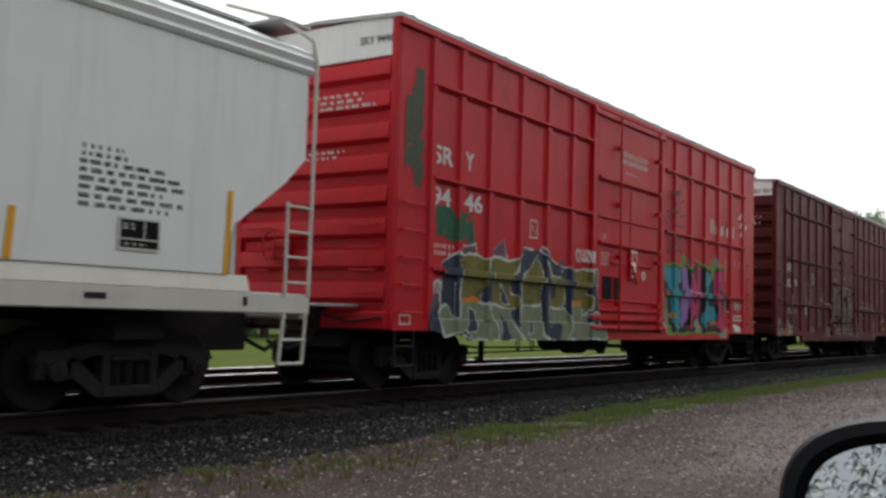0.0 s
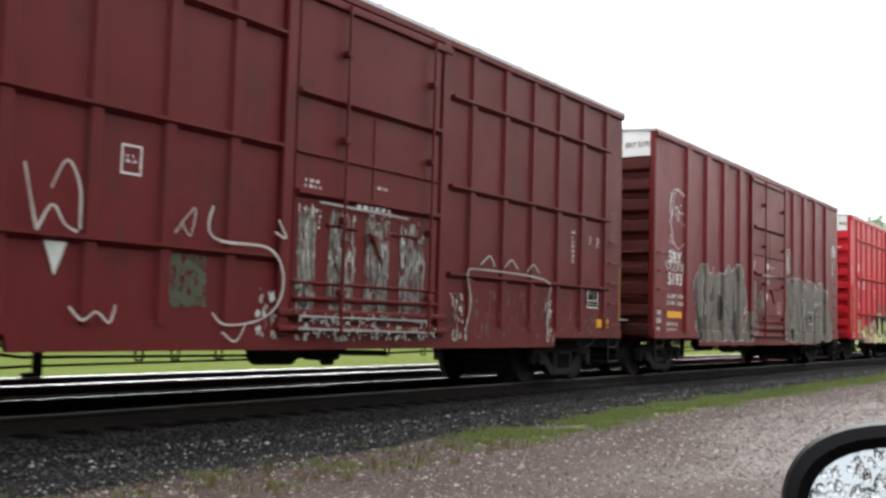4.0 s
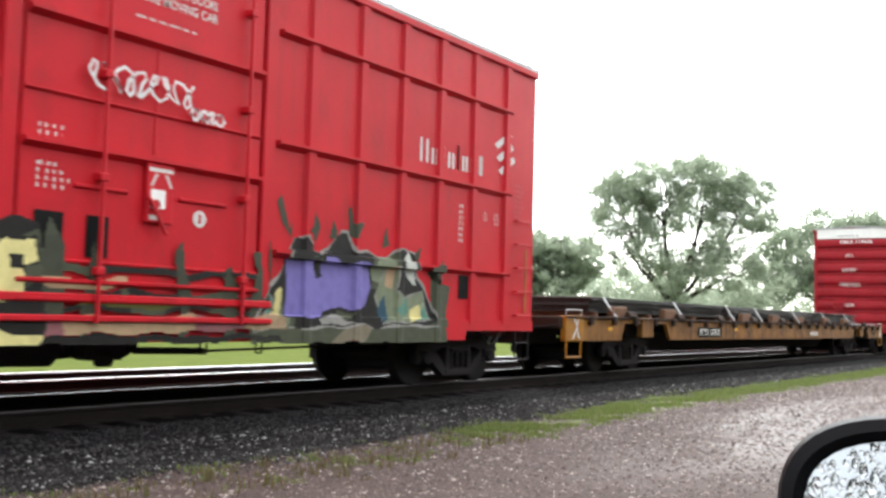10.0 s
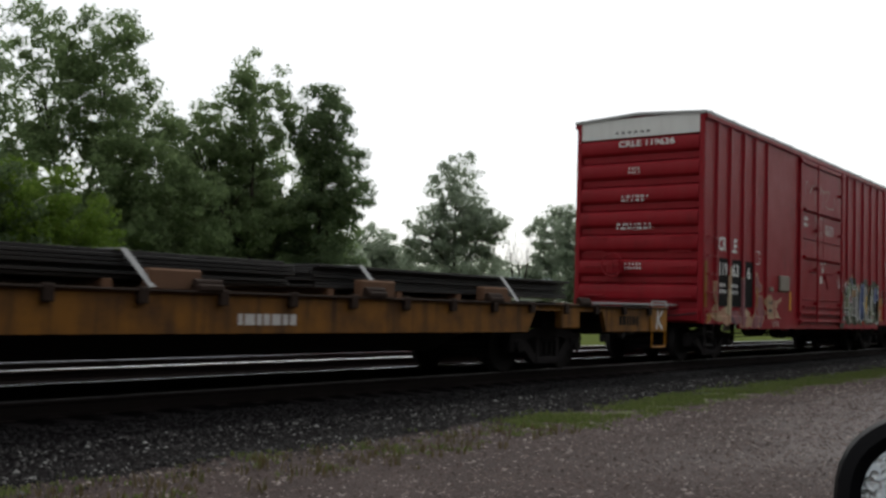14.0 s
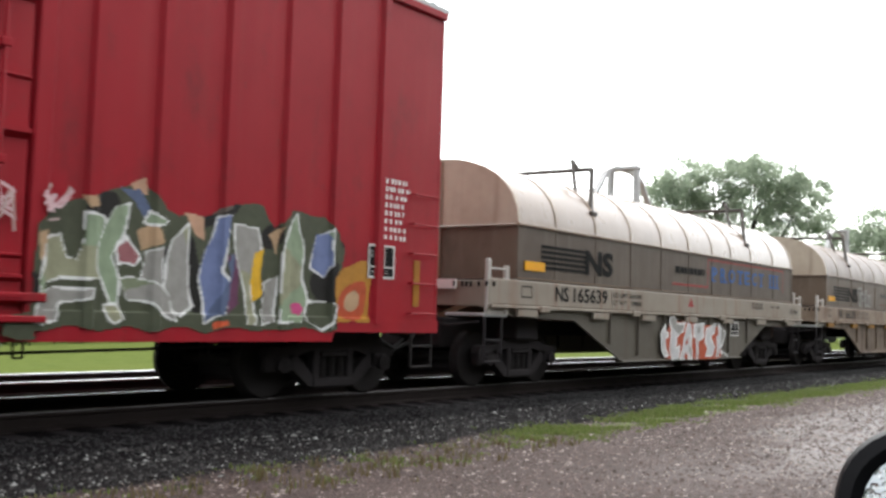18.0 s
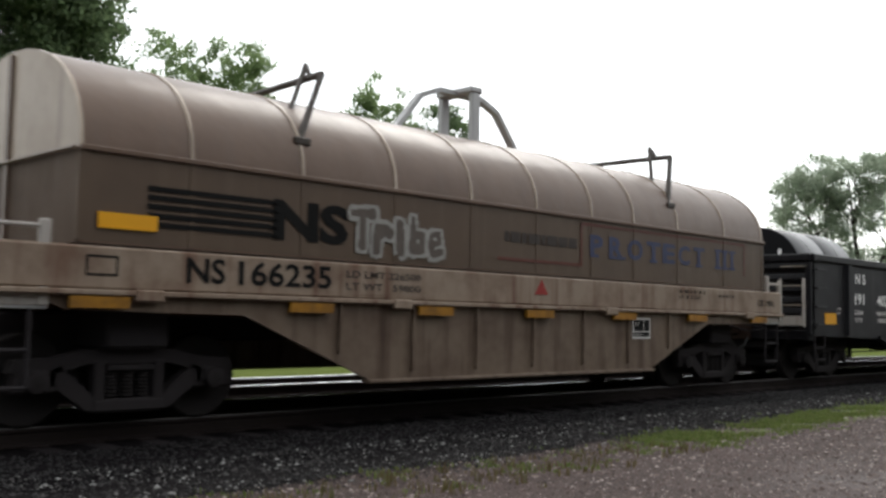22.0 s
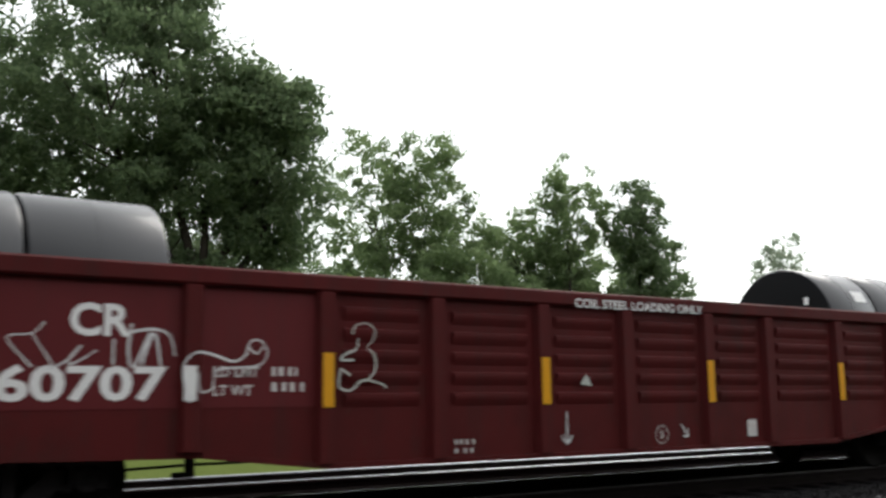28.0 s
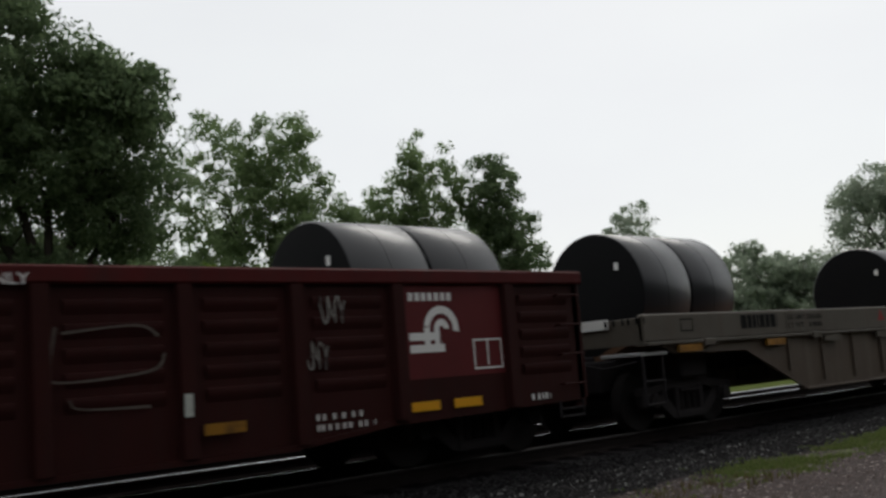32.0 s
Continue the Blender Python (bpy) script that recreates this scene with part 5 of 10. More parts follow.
blue_piece.add(SP["greydark"], None, 0, (10.51, 1.65), (10.66, 1.69), (10.66, 1.63), (10.53, 1.6))
blue_piece.add(SP["hot_pink"], SP["greydark"], 0.02, (10.95, 2.1), (11.15, 2.11), (11.31, 1.9), (11.37, 1.75), (11.36, 2.27), (11.71, 2.2), (11.59, 1.9), (11.65, 1.64), (11.5, 1.13), (11.38, 0.96), (11.29, 1.12), (11.06, 0.87), (10.83, 0.74), (10.89, 0.98), (10.91, 1.35), (10.93, 1.71))
blue_piece.add(SP["greydark"], None, 0, (11.2, 1.61), (11.39, 1.59), (11.31, 1.24))
blue_piece.add((SP["cyan"], SP["cyan"], SP["cyan_light"]), SP["greydark"], 0.02, (11.9, 2.11), (12.08, 2.16), (12.28, 2.06), (12.29, 1.89), (12.15, 1.68), (12.26, 1.59), (12.12, 1.51), (12.17, 1.35), (12.51, 1.33), (12.67, 1.17), (12.64, 0.93), (12.33, 1.02), (12.05, 0.95), (11.83, 0.81), (11.64, 0.97), (11.72, 1.13), (11.89, 1.33), (11.92, 1.6), (11.82, 1.85))
blue_piece.add(SP["green"], None, 0, (12.28, 2.25), (12.32, 2.41), (12.46, 2.44), (12.53, 2.26), (12.44, 2.03), (12.29, 1.96))
blue_piece.add(SP["hot_pink"], SP["greydark"], 0.02, (12.48, 2.08), (12.78, 2.23), (13.04, 2.23), (13.19, 2.04), (13.12, 1.68), (12.96, 1.74), (12.79, 1.94), (12.71, 1.86), (12.8, 1.66), (13.02, 1.53), (13.13, 1.18), (13.27, 0.83), (13.06, 0.69), (12.84, 0.86), (12.69, 0.79), (12.61, 0.96), (12.72, 1.31), (12.56, 1.5), (12.49, 1.77))
blue_piece.add((SP["sage_warm"], SP["tan_grey"]), None, 0, (11.25, 0.99), (11.42, 1.06), (11.65, 0.81), (11.61, 0.72), (11.23, 0.72))
blue_piece.add((SP["sage_warm"], SP["tan_grey"]), None, 0, (12.63, 0.67), (13.36, 0.83), (13.31, 0.59), (13.07, 0.57))
blue_piece.add(SP["orange_dull"], None, 0, (9.7, 1.12), (10.14, 1.12), (10.16, 1.03), (9.71, 1.02))
blue_piece.add(SP["orange_dull"], None, 0, (12.19, 1), (12.68, 0.99), (12.69, 0.89), (12.24, 0.89))
blue_piece.add(SP["silver"], None, 0, (10.78, 1.65), (11.83, 1.61), (11.83, 1.59), (10.78, 1.62))
blue_piece.lay(332, "blue, violet and pink graffiti letters with green rim", 0.02, 0.02, 0)
scrawl(car, [[(9.39, 3.69), (9.41, 3.39)]], SP["greydark"], -1.585, 0.022, label="thin dark sprayed tag")
scrawl(car, [[(9.39, 3.69), (9.58, 3.73)]], SP["greydark"], -1.585, 0.022, label="thin dark sprayed tag")
scrawl(car, [[(9.4, 3.57), (9.56, 3.6)]], SP["greydark"], -1.585, 0.022, label="thin dark sprayed tag")
scrawl(car, [[(9.78, 3.74), (10.06, 3.75), (9.82, 3.65), (10.04, 3.81), (9.97, 3.56), (9.8, 3.43), (10.25, 3.57), (10.34, 3.62)]], SP["greydark"], -1.585, 0.022, label="thin dark sprayed tag")
scrawl(car, [[(9.89, 3.68), (10.08, 3.78), (10.04, 3.71)]], SP["greydark"], -1.585, 0.022, label="thin dark sprayed tag")
scrawl(car, [[(9.77, 3.91), (9.8, 3.66)]], SP["greydark"], -1.585, 0.022, label="thin dark sprayed tag")
scrawl(car, [[(9.67, 3.33), (10.02, 3.33), (9.77, 3.31), (10.09, 3.31)]], SP["greydark"], -1.585, 0.022, label="thin dark sprayed tag")
scrawl(car, [[(10.09, 3.23), (10.49, 3.29)]], SP["greydark"], -1.585, 0.022, label="thin dark sprayed tag")
scrawl(car, [[(9.64, 3.31), (9.88, 3.27), (9.82, 3.15), (9.69, 3.06)]], SP["greydark"], -1.585, 0.022, label="thin dark sprayed tag")
scrawl(car, [[(9.38, 3.28), (9.52, 3.28), (9.53, 3.17), (9.42, 3.14), (9.37, 3.22), (9.38, 3.28)]], SP["greydark"], -1.585, 0.022, label="thin dark sprayed tag")
scrawl(car, [[(9.22, 3.16), (9.34, 2.99), (9.41, 2.83), (9.55, 3.09)]], SP["greydark"], -1.585, 0.022, label="thin dark sprayed tag")
scrawl(car, [[(9.44, 2.85), (9.47, 2.35)]], SP["greydark"], -1.585, 0.022, label="thin dark sprayed tag")
scrawl(car, [[(9.37, 2.48), (9.47, 2.35), (9.56, 2.51)]], SP["greydark"], -1.585, 0.022, label="thin dark sprayed tag")
scrawl(car, [[(9.7, 2.81), (9.95, 2.71), (9.79, 2.52), (10.1, 2.51), (10.24, 2.79), (9.95, 2.63), (10.25, 2.4)]], SP["greydark"], -1.585, 0.022, label="thin dark sprayed tag")
scrawl(car, [[(9.85, 3), (10.3, 3.03)]], SP["greydark"], -1.585, 0.022, label="thin dark sprayed tag")
scrawl(car, [[(9.89, 3.16), (9.86, 2.98)]], SP["greydark"], -1.585, 0.022, label="thin dark sprayed tag")
spray(car, "cun", 0.85, 1.75, 0.85, 1.6, [SP["palegrey"]], SP["white"], pf, 9, 0.08, 0.03, wild=0.2)
spray(car, "mwm", 0.9, 2.1, 2.0, 2.6, [SP["darkgreen"]], SP["darkgreen"], pf, 10, 0.16, 0.02, wild=0.3, label="dark green sprayed tag")
scrawl(car, loops(5, 5.2, 1.95, 0.8, 0.25, 9), SP["white"], -1.59, 0.02)
spray(car, "iii", 0.18, 0.75, 2.7, 4.7, [SP["moss"]], SP["moss"], pf, 71, 0.1, 0.05, wild=1.4, label="dark weathered stain down the corner")
brand_swash(car, 12.25, 3.05, OFFWHITE)
plate(car, 6.35, 6.75, 1.3, 1.75, DARK_LETTER, -1.557, "door_vent")
plate(car, 6.85, 7.05, 1.3, 1.75, DARK_LETTER, -1.557, "door_vent")
plate(car, 13.32, 13.74, 1.25, 1.58, DARK_LETTER, -1.507, "stencil_box"), ring(car, 13.3, 13.76, 1.23, 1.6, 0.02, OFFWHITE, -1.515)
plate(car, 13.9, 14.5, 1.01, 1.15, OFFWHITE, -1.507, "reflector_frame")
plate(car, 13.95, 14.45, 1.05, 1.11, YELLOW, -1.514, "reflector_strip")
bars(car, 13.9, 0.99, 0.6, 0.05, 1, SP["ghost"], -1.507, 17)
scrawl(car, [[(13.94, 1.52), (13.97, 1.3), (14.03, 1.45), (14.08, 1.28), (14.12, 1.47), (14.2, 1.26), (14.25, 1.45), (14.31, 1.3), (14.35, 1.44), (14.46, 1.38), (14.4, 1.24)], [(13.98, 1.5), (14.06, 1.32), (14.18, 1.42), (14.3, 1.28)]], SP["silver"], -1.509, 0.024, label="white sprayed tag")
spray(car, "sm", 13.78, 14.42, 0.72, 1.0, [SP["white"]], SP["silver"], pf, 77, 0.08, 0.03, cell=0.016, wild=0.6, label="small white sprayed tag")
ring(car, 14.82, 15.06, 0.73, 0.88, 0.02, SP["ghost"], -1.535)
scrawl(car, [[(13.3, 1.5), (13.55, 1.56), (13.74, 1.4), (13.72, 1.15), (13.5, 0.98)]], SP["silver"], -1.51, 0.035, label="pale sprayed arc")
ring(car, 0.15, 0.4, 0.78, 0.92, 0.02, OFFWHITE, -1.54)

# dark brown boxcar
car, pf = boxcar(28.15, 15.35, BROWN, "dark brown weathered steel boxcar with white scrawls", A_RIBS, A_STR, (6.0, 9.2), sill=0.66, belly=0.5, band_h=0.46, end_mat=END_SHADE_GRIME, belly_in=2.55)
lettering_a(car, 15.35, "SRY", "9219", OFFWHITE, 30, False)
text(car, "SRY 9219", -0.82, 4.66, 0.12, SP["rustgrey"], 0.002, 0.6, end=True)
for k, (a, b) in enumerate(((6.2, 6.5), (6.75, 7.25), (7.45, 7.95), (8.2, 8.75))):
    runs(car, a, b, 0.95, 2.15, SP["rustgrey"], -1.562, 60, 300 + k, 0.07)
    runs(car, a, b, 0.9, 2.2, SP["palegrey"], -1.565, 34, 310 + k, 0.05)
    runs(car, a, b, 1.5, 2.25, SP["silver"], -1.568, 9, 320 + k, 0.04)
runs(car, 6.15, 9.0, 0.6, 0.95, SP["palegrey"], -1.625, 60, 330, 0.09)
scrawl(car, [[(6.2, 0.9), (8.8, 0.88)], [(6.2, 0.75), (8.9, 0.72)], [(6.5, 2.28), (8.3, 2.25)]], SP["palegrey"], -1.628, 0.016, label="pale sprayed lines")
runs(car, 9.45, 9.95, 0.6, 1.3, SP["silver"], -1.54, 16, 331, 0.05), runs(car, 12.3, 12.6, 0.55, 1.3, SP["silver"], -1.54, 10, 332, 0.05)
runs(car, 9.9, 12.3, 0.62, 1.4, SP["rustgrey"], -1.54, 30, 333, 0.05), runs(car, 12.7, 14.9, 0.7, 1.1, SP["rustgrey"], -1.54, 26, 334, 0.05)
scrawl(car, [[(9.8, 0.65), (9.95, 1.2), (9.85, 1.6), (10.2, 1.68), (12.2, 1.62), (12.35, 1.3), (12.3, 0.6)], [(10.2, 1.75), (10.45, 1.9), (10.6, 1.75)], [(10.9, 1.75), (11.1, 1.88), (11.3, 1.75)], [(11.6, 1.72), (11.8, 1.85), (12.0, 1.72)]], SP["palegrey"], -1.58, 0.022, label="thin pale sprayed lines")
scrawl(car, [[(1.25, 1.7), (1.45, 1.88), (1.35, 1.65), (1.3, 1.3), (1.42, 0.98), (1.62, 0.86)], [(2.62, 2.2), (2.72, 1.8), (2.78, 1.6)], [(2.9, 2.0), (3.05, 2.28), (3.2, 2.05), (3.22, 1.65)], [(2.78, 1.62), (2.92, 1.85), (3.06, 1.68), (3.2, 1.62)], [(4.35, 1.72), (4.6, 2.0), (4.55, 1.7), (4.42, 1.85)], [(4.85, 2.05), (4.8, 1.8), (5.0, 1.68), (5.7, 1.66), (5.95, 1.4), (5.9, 1.05), (5.6, 0.84), (5.1, 0.78), (4.9, 0.9)], [(5.05, 0.7), (5.25, 0.6), (5.4, 0.8)], [(3.15, 0.92), (3.3, 0.8), (3.45, 0.88), (3.6, 0.78), (3.66, 0.95)], [(5.85, 2.0), (5.98, 1.8), (5.8, 1.85)]], SP["chrome_dull"], -1.585, 0.018, label="thin pale sprayed lines")
part("spray_drop", Shape().add([(2.9, -1.515, 1.52), (3.14, -1.515, 1.52), (3.02, -1.515, 1.2)], [(0, 1, 2)]), SP["silver"], car)
runs(car, 5.6, 6.0, 0.6, 1.2, SP["silver"], -1.54, 16, 335, 0.06), runs(car, 4.3, 4.85, 0.95, 1.6, SP["moss"], -1.508, 60, 336, 0.1, "dark overpainted patch")
# the fan and peaked shapes sprayed low on the corner
fan = Shape()
for q0, q1 in ((0.0, 0.13), (0.17, 0.22), (0.25, 0.30)):
    for k in range(8):
        a0, a1 = math.pi * k / 8, math.pi * (k + 0.86) / 8
        fan.add([(0.28 + q0 * 1.05 * math.cos(a0), -1.535, 0.66 + q0 * math.sin(a0)), (0.28 + q1 * 1.05 * math.cos(a0), -1.535, 0.66 + q1 * math.sin(a0)), (0.28 + q1 * 1.05 * math.cos(a1), -1.535, 0.66 + q1 * math.sin(a1)), (0.28 + q0 * 1.05 * math.cos(a1), -1.535, 0.66 + q0 * math.sin(a1))], [(0, 1, 2, 3)])
part("graffiti", fan, SP["palegrey"], car, "pale sprayed fan shape")
part("graffiti", Shape().add([(0.82, -1.535, 0.66), (1.14, -1.535, 0.66), (1.12, -1.535, 0.82), (0.98, -1.535, 1.0), (0.84, -1.535, 0.82)], [(0, 1, 2, 3, 4)]), SP["orange_dull"], car, "ochre sprayed peak")
part("graffiti", Shape().lathe([(-0.002, 0.07), (0.0, 0.07)], "y", (0.66, -1.535, 0.76), 12), SP["pink"], car, "pink sprayed dot")
scrawl(car, [[(0.74, 0.66), (0.8, 0.9), (0.97, 1.1), (1.16, 0.9), (1.22, 0.66)], [(1.25, 0.7), (1.32, 1.0), (1.38, 0.85), (1.46, 1.0), (1.5, 0.72)], [(1.3, 0.72), (1.6, 0.9)], [(0.66, 0.88), (0.76, 1.0)]], SP["silver"], -1.54, 0.028, label="pale sprayed peaks")
spray(car, "o", 0.16, 0.48, 0.95, 1.2, [SP["silver"]], SP["palegrey"], pf, 91, 0.06, 0.03, cell=0.016, label="small pale tag")
plate(car, 14.3, 14.8, 0.85, 1.0, REFLECT, -1.507, "reflector_strip")
consolidated_box(car, 13.9, 1.6, 0.42, 0.4, -1.506, 33)

# maroon boxcar with the grey pieces
B_RIBS = [1.83, 3.05, 4.23, 5.4, 10.14, 11.27, 12.5, 13.8]
car, pf = boxcar(45.1, 15.42, MAROON, "maroon steel boxcar with large grey graffiti letters", B_RIBS, [], (6.28, 9.23), sill=0.66, rib_w=0.2, rib_d=0.06, belly=0.5, end_mat=END_SHADE_GRIME, belly_in=2.55)
text(car, "SRY", 0.78, 2.27, 0.27, OFFWHITE, -1.506, 0.75), text(car, "5193", 0.76, 1.8, 0.27, OFFWHITE, -1.506, 0.8)
text(car, "LD LMT 211900", 0.72, 1.52, 0.09, OFFWHITE, -1.506, 0.95), text(car, "LT WT  74100", 0.72, 1.37, 0.09, OFFWHITE, -1.506, 0.95)
plate(car, 0.72, 1.55, 1.1, 1.24, REFLECT, -1.507, "reflector_strip")
bars(car, 0.72, 1.0, 0.75, 0.07, 3, OFFWHITE, -1.506, 41)
bars(car, 0.18, 1.25, 0.25, 0.1, 3, OFFWHITE, -1.506, 42)
text(car, "SRY 5193", -0.82, 4.66, 0.12, SP["rustgrey"], 0.002, 0.6, end=True)
grey_piece = Piece(car, pf)
grey_piece.add((SP["grey"], SP["grey"], SP["rustgrey"]), SP["chrome_dull"], 0.015, (2.28, 1.85), (2.33, 1.98), (2.53, 2.24), (2.73, 2.38), (2.94, 2.38), (3.08, 2.19), (3.31, 2.15), (3.52, 2.2), (3.53, 2.34), (3.57, 2.13), (3.92, 2.25), (4.12, 2.19), (4.37, 2.37), (4.47, 2.47), (4.69, 2.44), (4.86, 2.32), (5.02, 2.43), (5.07, 2.29), (5.25, 2.51), (5.56, 2.37), (5.71, 2.41), (5.76, 2.07), (6.04, 1.63), (6.08, 1.52), (5.8, 1.39), (6.51, 1.33), (6.74, 0.87), (6.35, 0.61), (2.59, 0.58), (2.43, 0.87), (2.42, 1.35))
grey_piece.add(SP["greydark"], None, 0, (2.28, 1.85), (2.44, 2.04), (2.49, 1.6), (2.63, 1.18), (2.8, 1.12), (2.76, 0.63), (2.55, 0.61), (2.44, 1.11), (2.37, 1.53))
grey_piece.add(SP["greydark"], None, 0, (3.11, 1.68), (3.36, 1.68), (3.51, 1.9), (3.55, 1.91), (3.56, 1.68), (3.55, 1.58), (3.3, 1.5), (3.12, 1.58))
grey_piece.add(SP["greydark"], None, 0, (3.18, 1.26), (3.59, 1.23), (3.59, 1.19), (3.18, 1.2))
grey_piece.add(SP["greydark"], None, 0, (3.34, 1.17), (3.41, 1.18), (3.4, 0.61), (3.33, 0.61))
grey_piece.add(SP["greydark"], None, 0, (3.78, 1.49), (3.9, 1.7), (4.07, 1.68), (4.08, 1.1), (3.89, 1.06), (3.78, 1.29))
grey_piece.add(None, SP["greydark"], 0.02, (4.17, 2.15), (4.59, 2.18), (4.68, 1.98), (4.63, 1.48), (4.17, 1.38), (4.14, 1.86))
grey_piece.add(SP["greydark"], None, 0, (4.16, 1.39), (4.58, 1.33), (4.62, 1.12), (4.48, 1.29), (4.15, 1.34))
grey_piece.add(SP["greydark"], None, 0, (4.91, 1.78), (5.02, 1.79), (5.1, 1.5), (5.2, 0.62), (4.95, 0.62), (4.85, 0.92), (4.94, 1.2))
grey_piece.add(SP["greydark"], None, 0, (4.98, 2.11), (5.12, 2.09), (5.14, 1.8), (5.02, 1.8))
grey_piece.add(None, SP["greydark"], 0.012, (3.54, 2.13), (3.62, 1.62), (3.59, 1.15))
grey_piece.add(None, SP["greydark"], 0.012, (5.68, 2.36), (5.62, 1.76), (5.76, 1.31))
grey_piece.add(SP["greydark"], None, 0, (4.97, 2.35), (5.07, 2.29), (5.2, 2.45), (5.24, 2.1), (5.1, 2.09))
grey_piece.add(MAROON, SP["silver"], 0.014, (5.48, 1.19), (6.09, 1.37), (5.76, 0.86), (5.57, 1))
grey_piece.add(None, SP["greydark"], 0.014, (4.49, 1.08), (4.81, 1.09), (4.75, 0.62), (4.45, 0.62))
grey_piece.add(SP["pinkish"], None, 0, (2.99, 1.03), (3.19, 1.04), (3.16, 0.88), (2.98, 0.91))
grey_piece.add(SP["pinkish"], None, 0, (3.09, 1.83), (3.28, 1.88), (3.27, 1.75), (3.11, 1.72))
# thin pale strips that paint the glare on the rib edges
grey_piece.add(SP["chrome_dull"], None, 0, (2.75, 2.3), (2.77, 2.31), (2.83, 1.18), (2.81, 1.18))
grey_piece.add(SP["chrome_dull"], None, 0, (2.81, 2.31), (2.83, 2.31), (2.89, 1.19), (2.87, 1.19))
grey_piece.add(SP["chrome_dull"], None, 0, (3.87, 2.21), (3.9, 2.21), (3.92, 1.7), (3.89, 1.7))
grey_piece.add(SP["chrome_dull"], None, 0, (3.96, 2.22), (3.99, 2.22), (4.01, 1.71), (3.98, 1.71))
grey_piece.add(SP["chrome_dull"], None, 0, (5.01, 2.26), (5.04, 2.27), (5.08, 1.36), (5.05, 1.35))
grey_piece.add(SP["chrome_dull"], None, 0, (5.11, 2.27), (5.15, 2.28), (5.18, 1.36), (5.15, 1.36))
grey_piece.lay(311, "large grey graffiti letters with dark shading and painted rib glare", 0.018, 0.02, 0)
grey_word = Piece(car, pf)
grey_word.add((SP["grey"], SP["grey"], SP["rustgrey"]), SP["chrome_dull"], 0.015, (9.14, 0.63), (9.11, 1.12), (9.41, 1.41), (9.13, 1.34), (9.34, 1.52), (9.5, 1.68), (9.36, 1.77), (9.31, 2.01), (9.41, 2.08), (9.46, 2.25), (9.59, 2.33), (9.97, 2.39), (10.12, 2.38), (10.28, 2.19), (10.39, 2.32), (10.58, 2.44), (10.78, 2.48), (10.99, 2.46), (11.12, 2.32), (11.31, 2.19), (11.44, 2.23), (11.61, 2.47), (11.62, 2.19), (11.8, 2.38), (12.04, 2.44), (12.29, 2.4), (12.51, 2.19), (12.67, 2.17), (12.76, 2.39), (12.77, 2.15), (12.88, 2.31), (13.14, 2.43), (13.35, 2.46), (13.52, 2.41), (13.61, 2.22), (13.75, 2.08), (13.86, 2.22), (13.91, 2.47), (13.96, 1.78), (14.18, 1.67), (14.53, 1.39), (14.61, 1.15), (14.52, 0.62), (13.14, 0.61), (13.06, 0.52), (11.38, 0.53))
grey_word.add(SP["greydark"], None, 0, (9.33, 1.98), (9.43, 2.05), (9.5, 1.89), (9.66, 1.8), (9.56, 1.7), (9.36, 1.77))
grey_word.add(SP["greydark"], None, 0, (10.32, 2.13), (10.36, 2.14), (10.63, 1.62), (10.83, 1.14), (10.93, 0.64), (10.85, 0.64), (10.74, 1.14), (10.55, 1.61))
grey_word.add(SP["greydark"], None, 0, (11.61, 2.16), (11.65, 2.16), (11.66, 1.9), (11.86, 1.58), (11.81, 1.57), (11.59, 1.89))
grey_word.add(SP["greydark"], None, 0, (9.83, 1.5), (10.1, 1.53), (10.1, 1.49), (9.84, 1.46))
grey_word.add(SP["greydark"], None, 0, (11.04, 1.59), (11.3, 1.61), (11.3, 1.57), (11.04, 1.54))
grey_word.add(SP["greydark"], None, 0, (9.98, 2.27), (10.05, 2.33), (10.09, 1.34), (10.05, 1.34))
grey_word.add(SP["greydark"], None, 0, (9.91, 0.9), (10.06, 0.96), (10.09, 0.71), (9.9, 0.7))
grey_word.add(SP["greydark"], None, 0, (12.25, 1.87), (12.53, 1.92), (12.83, 1.84), (12.96, 1.66), (12.9, 1.5), (12.7, 1.51), (12.71, 1.55), (12.86, 1.54), (12.91, 1.66), (12.8, 1.8), (12.53, 1.88), (12.26, 1.84))
grey_word.add(SP["greydark"], None, 0, (12.39, 1.36), (13.41, 1.38), (13.41, 1.33), (12.39, 1.32))
grey_word.add(SP["greydark"], None, 0, (12.27, 1.55), (12.44, 1.64), (12.62, 1.58), (12.48, 1.48), (12.31, 1.49))
grey_word.add(SP["greydark"], None, 0, (12.99, 1.65), (13.28, 1.61), (13.44, 1.37), (13.49, 1.13), (13.43, 1.13), (13.38, 1.36), (13.24, 1.57), (13, 1.62))
grey_word.add(SP["greydark"], None, 0, (12.79, 1.5), (12.84, 1.5), (12.9, 1.15), (12.91, 0.8), (12.67, 0.52), (12.61, 0.53), (12.86, 0.82), (12.85, 1.15))
grey_word.add(SP["greydark"], None, 0, (13.22, 1.86), (13.46, 1.91), (13.96, 1.8), (13.95, 1.76), (13.47, 1.86), (13.22, 1.8))
grey_word.add(SP["greydark"], None, 0, (14.18, 1.67), (14.25, 1.66), (14.58, 1.38), (14.65, 1.15), (14.57, 1.16))
grey_word.add(SP["greydark"], None, 0, (11.16, 1.95), (11.19, 1.96), (11.2, 1.62), (11.17, 1.61))
# pairs of pale strips again: glare of the ribs laid on as paint
grey_word.add(SP["chrome_dull"], None, 0, (9.94, 2.26), (9.96, 2.26), (9.98, 0.93), (9.95, 0.93))
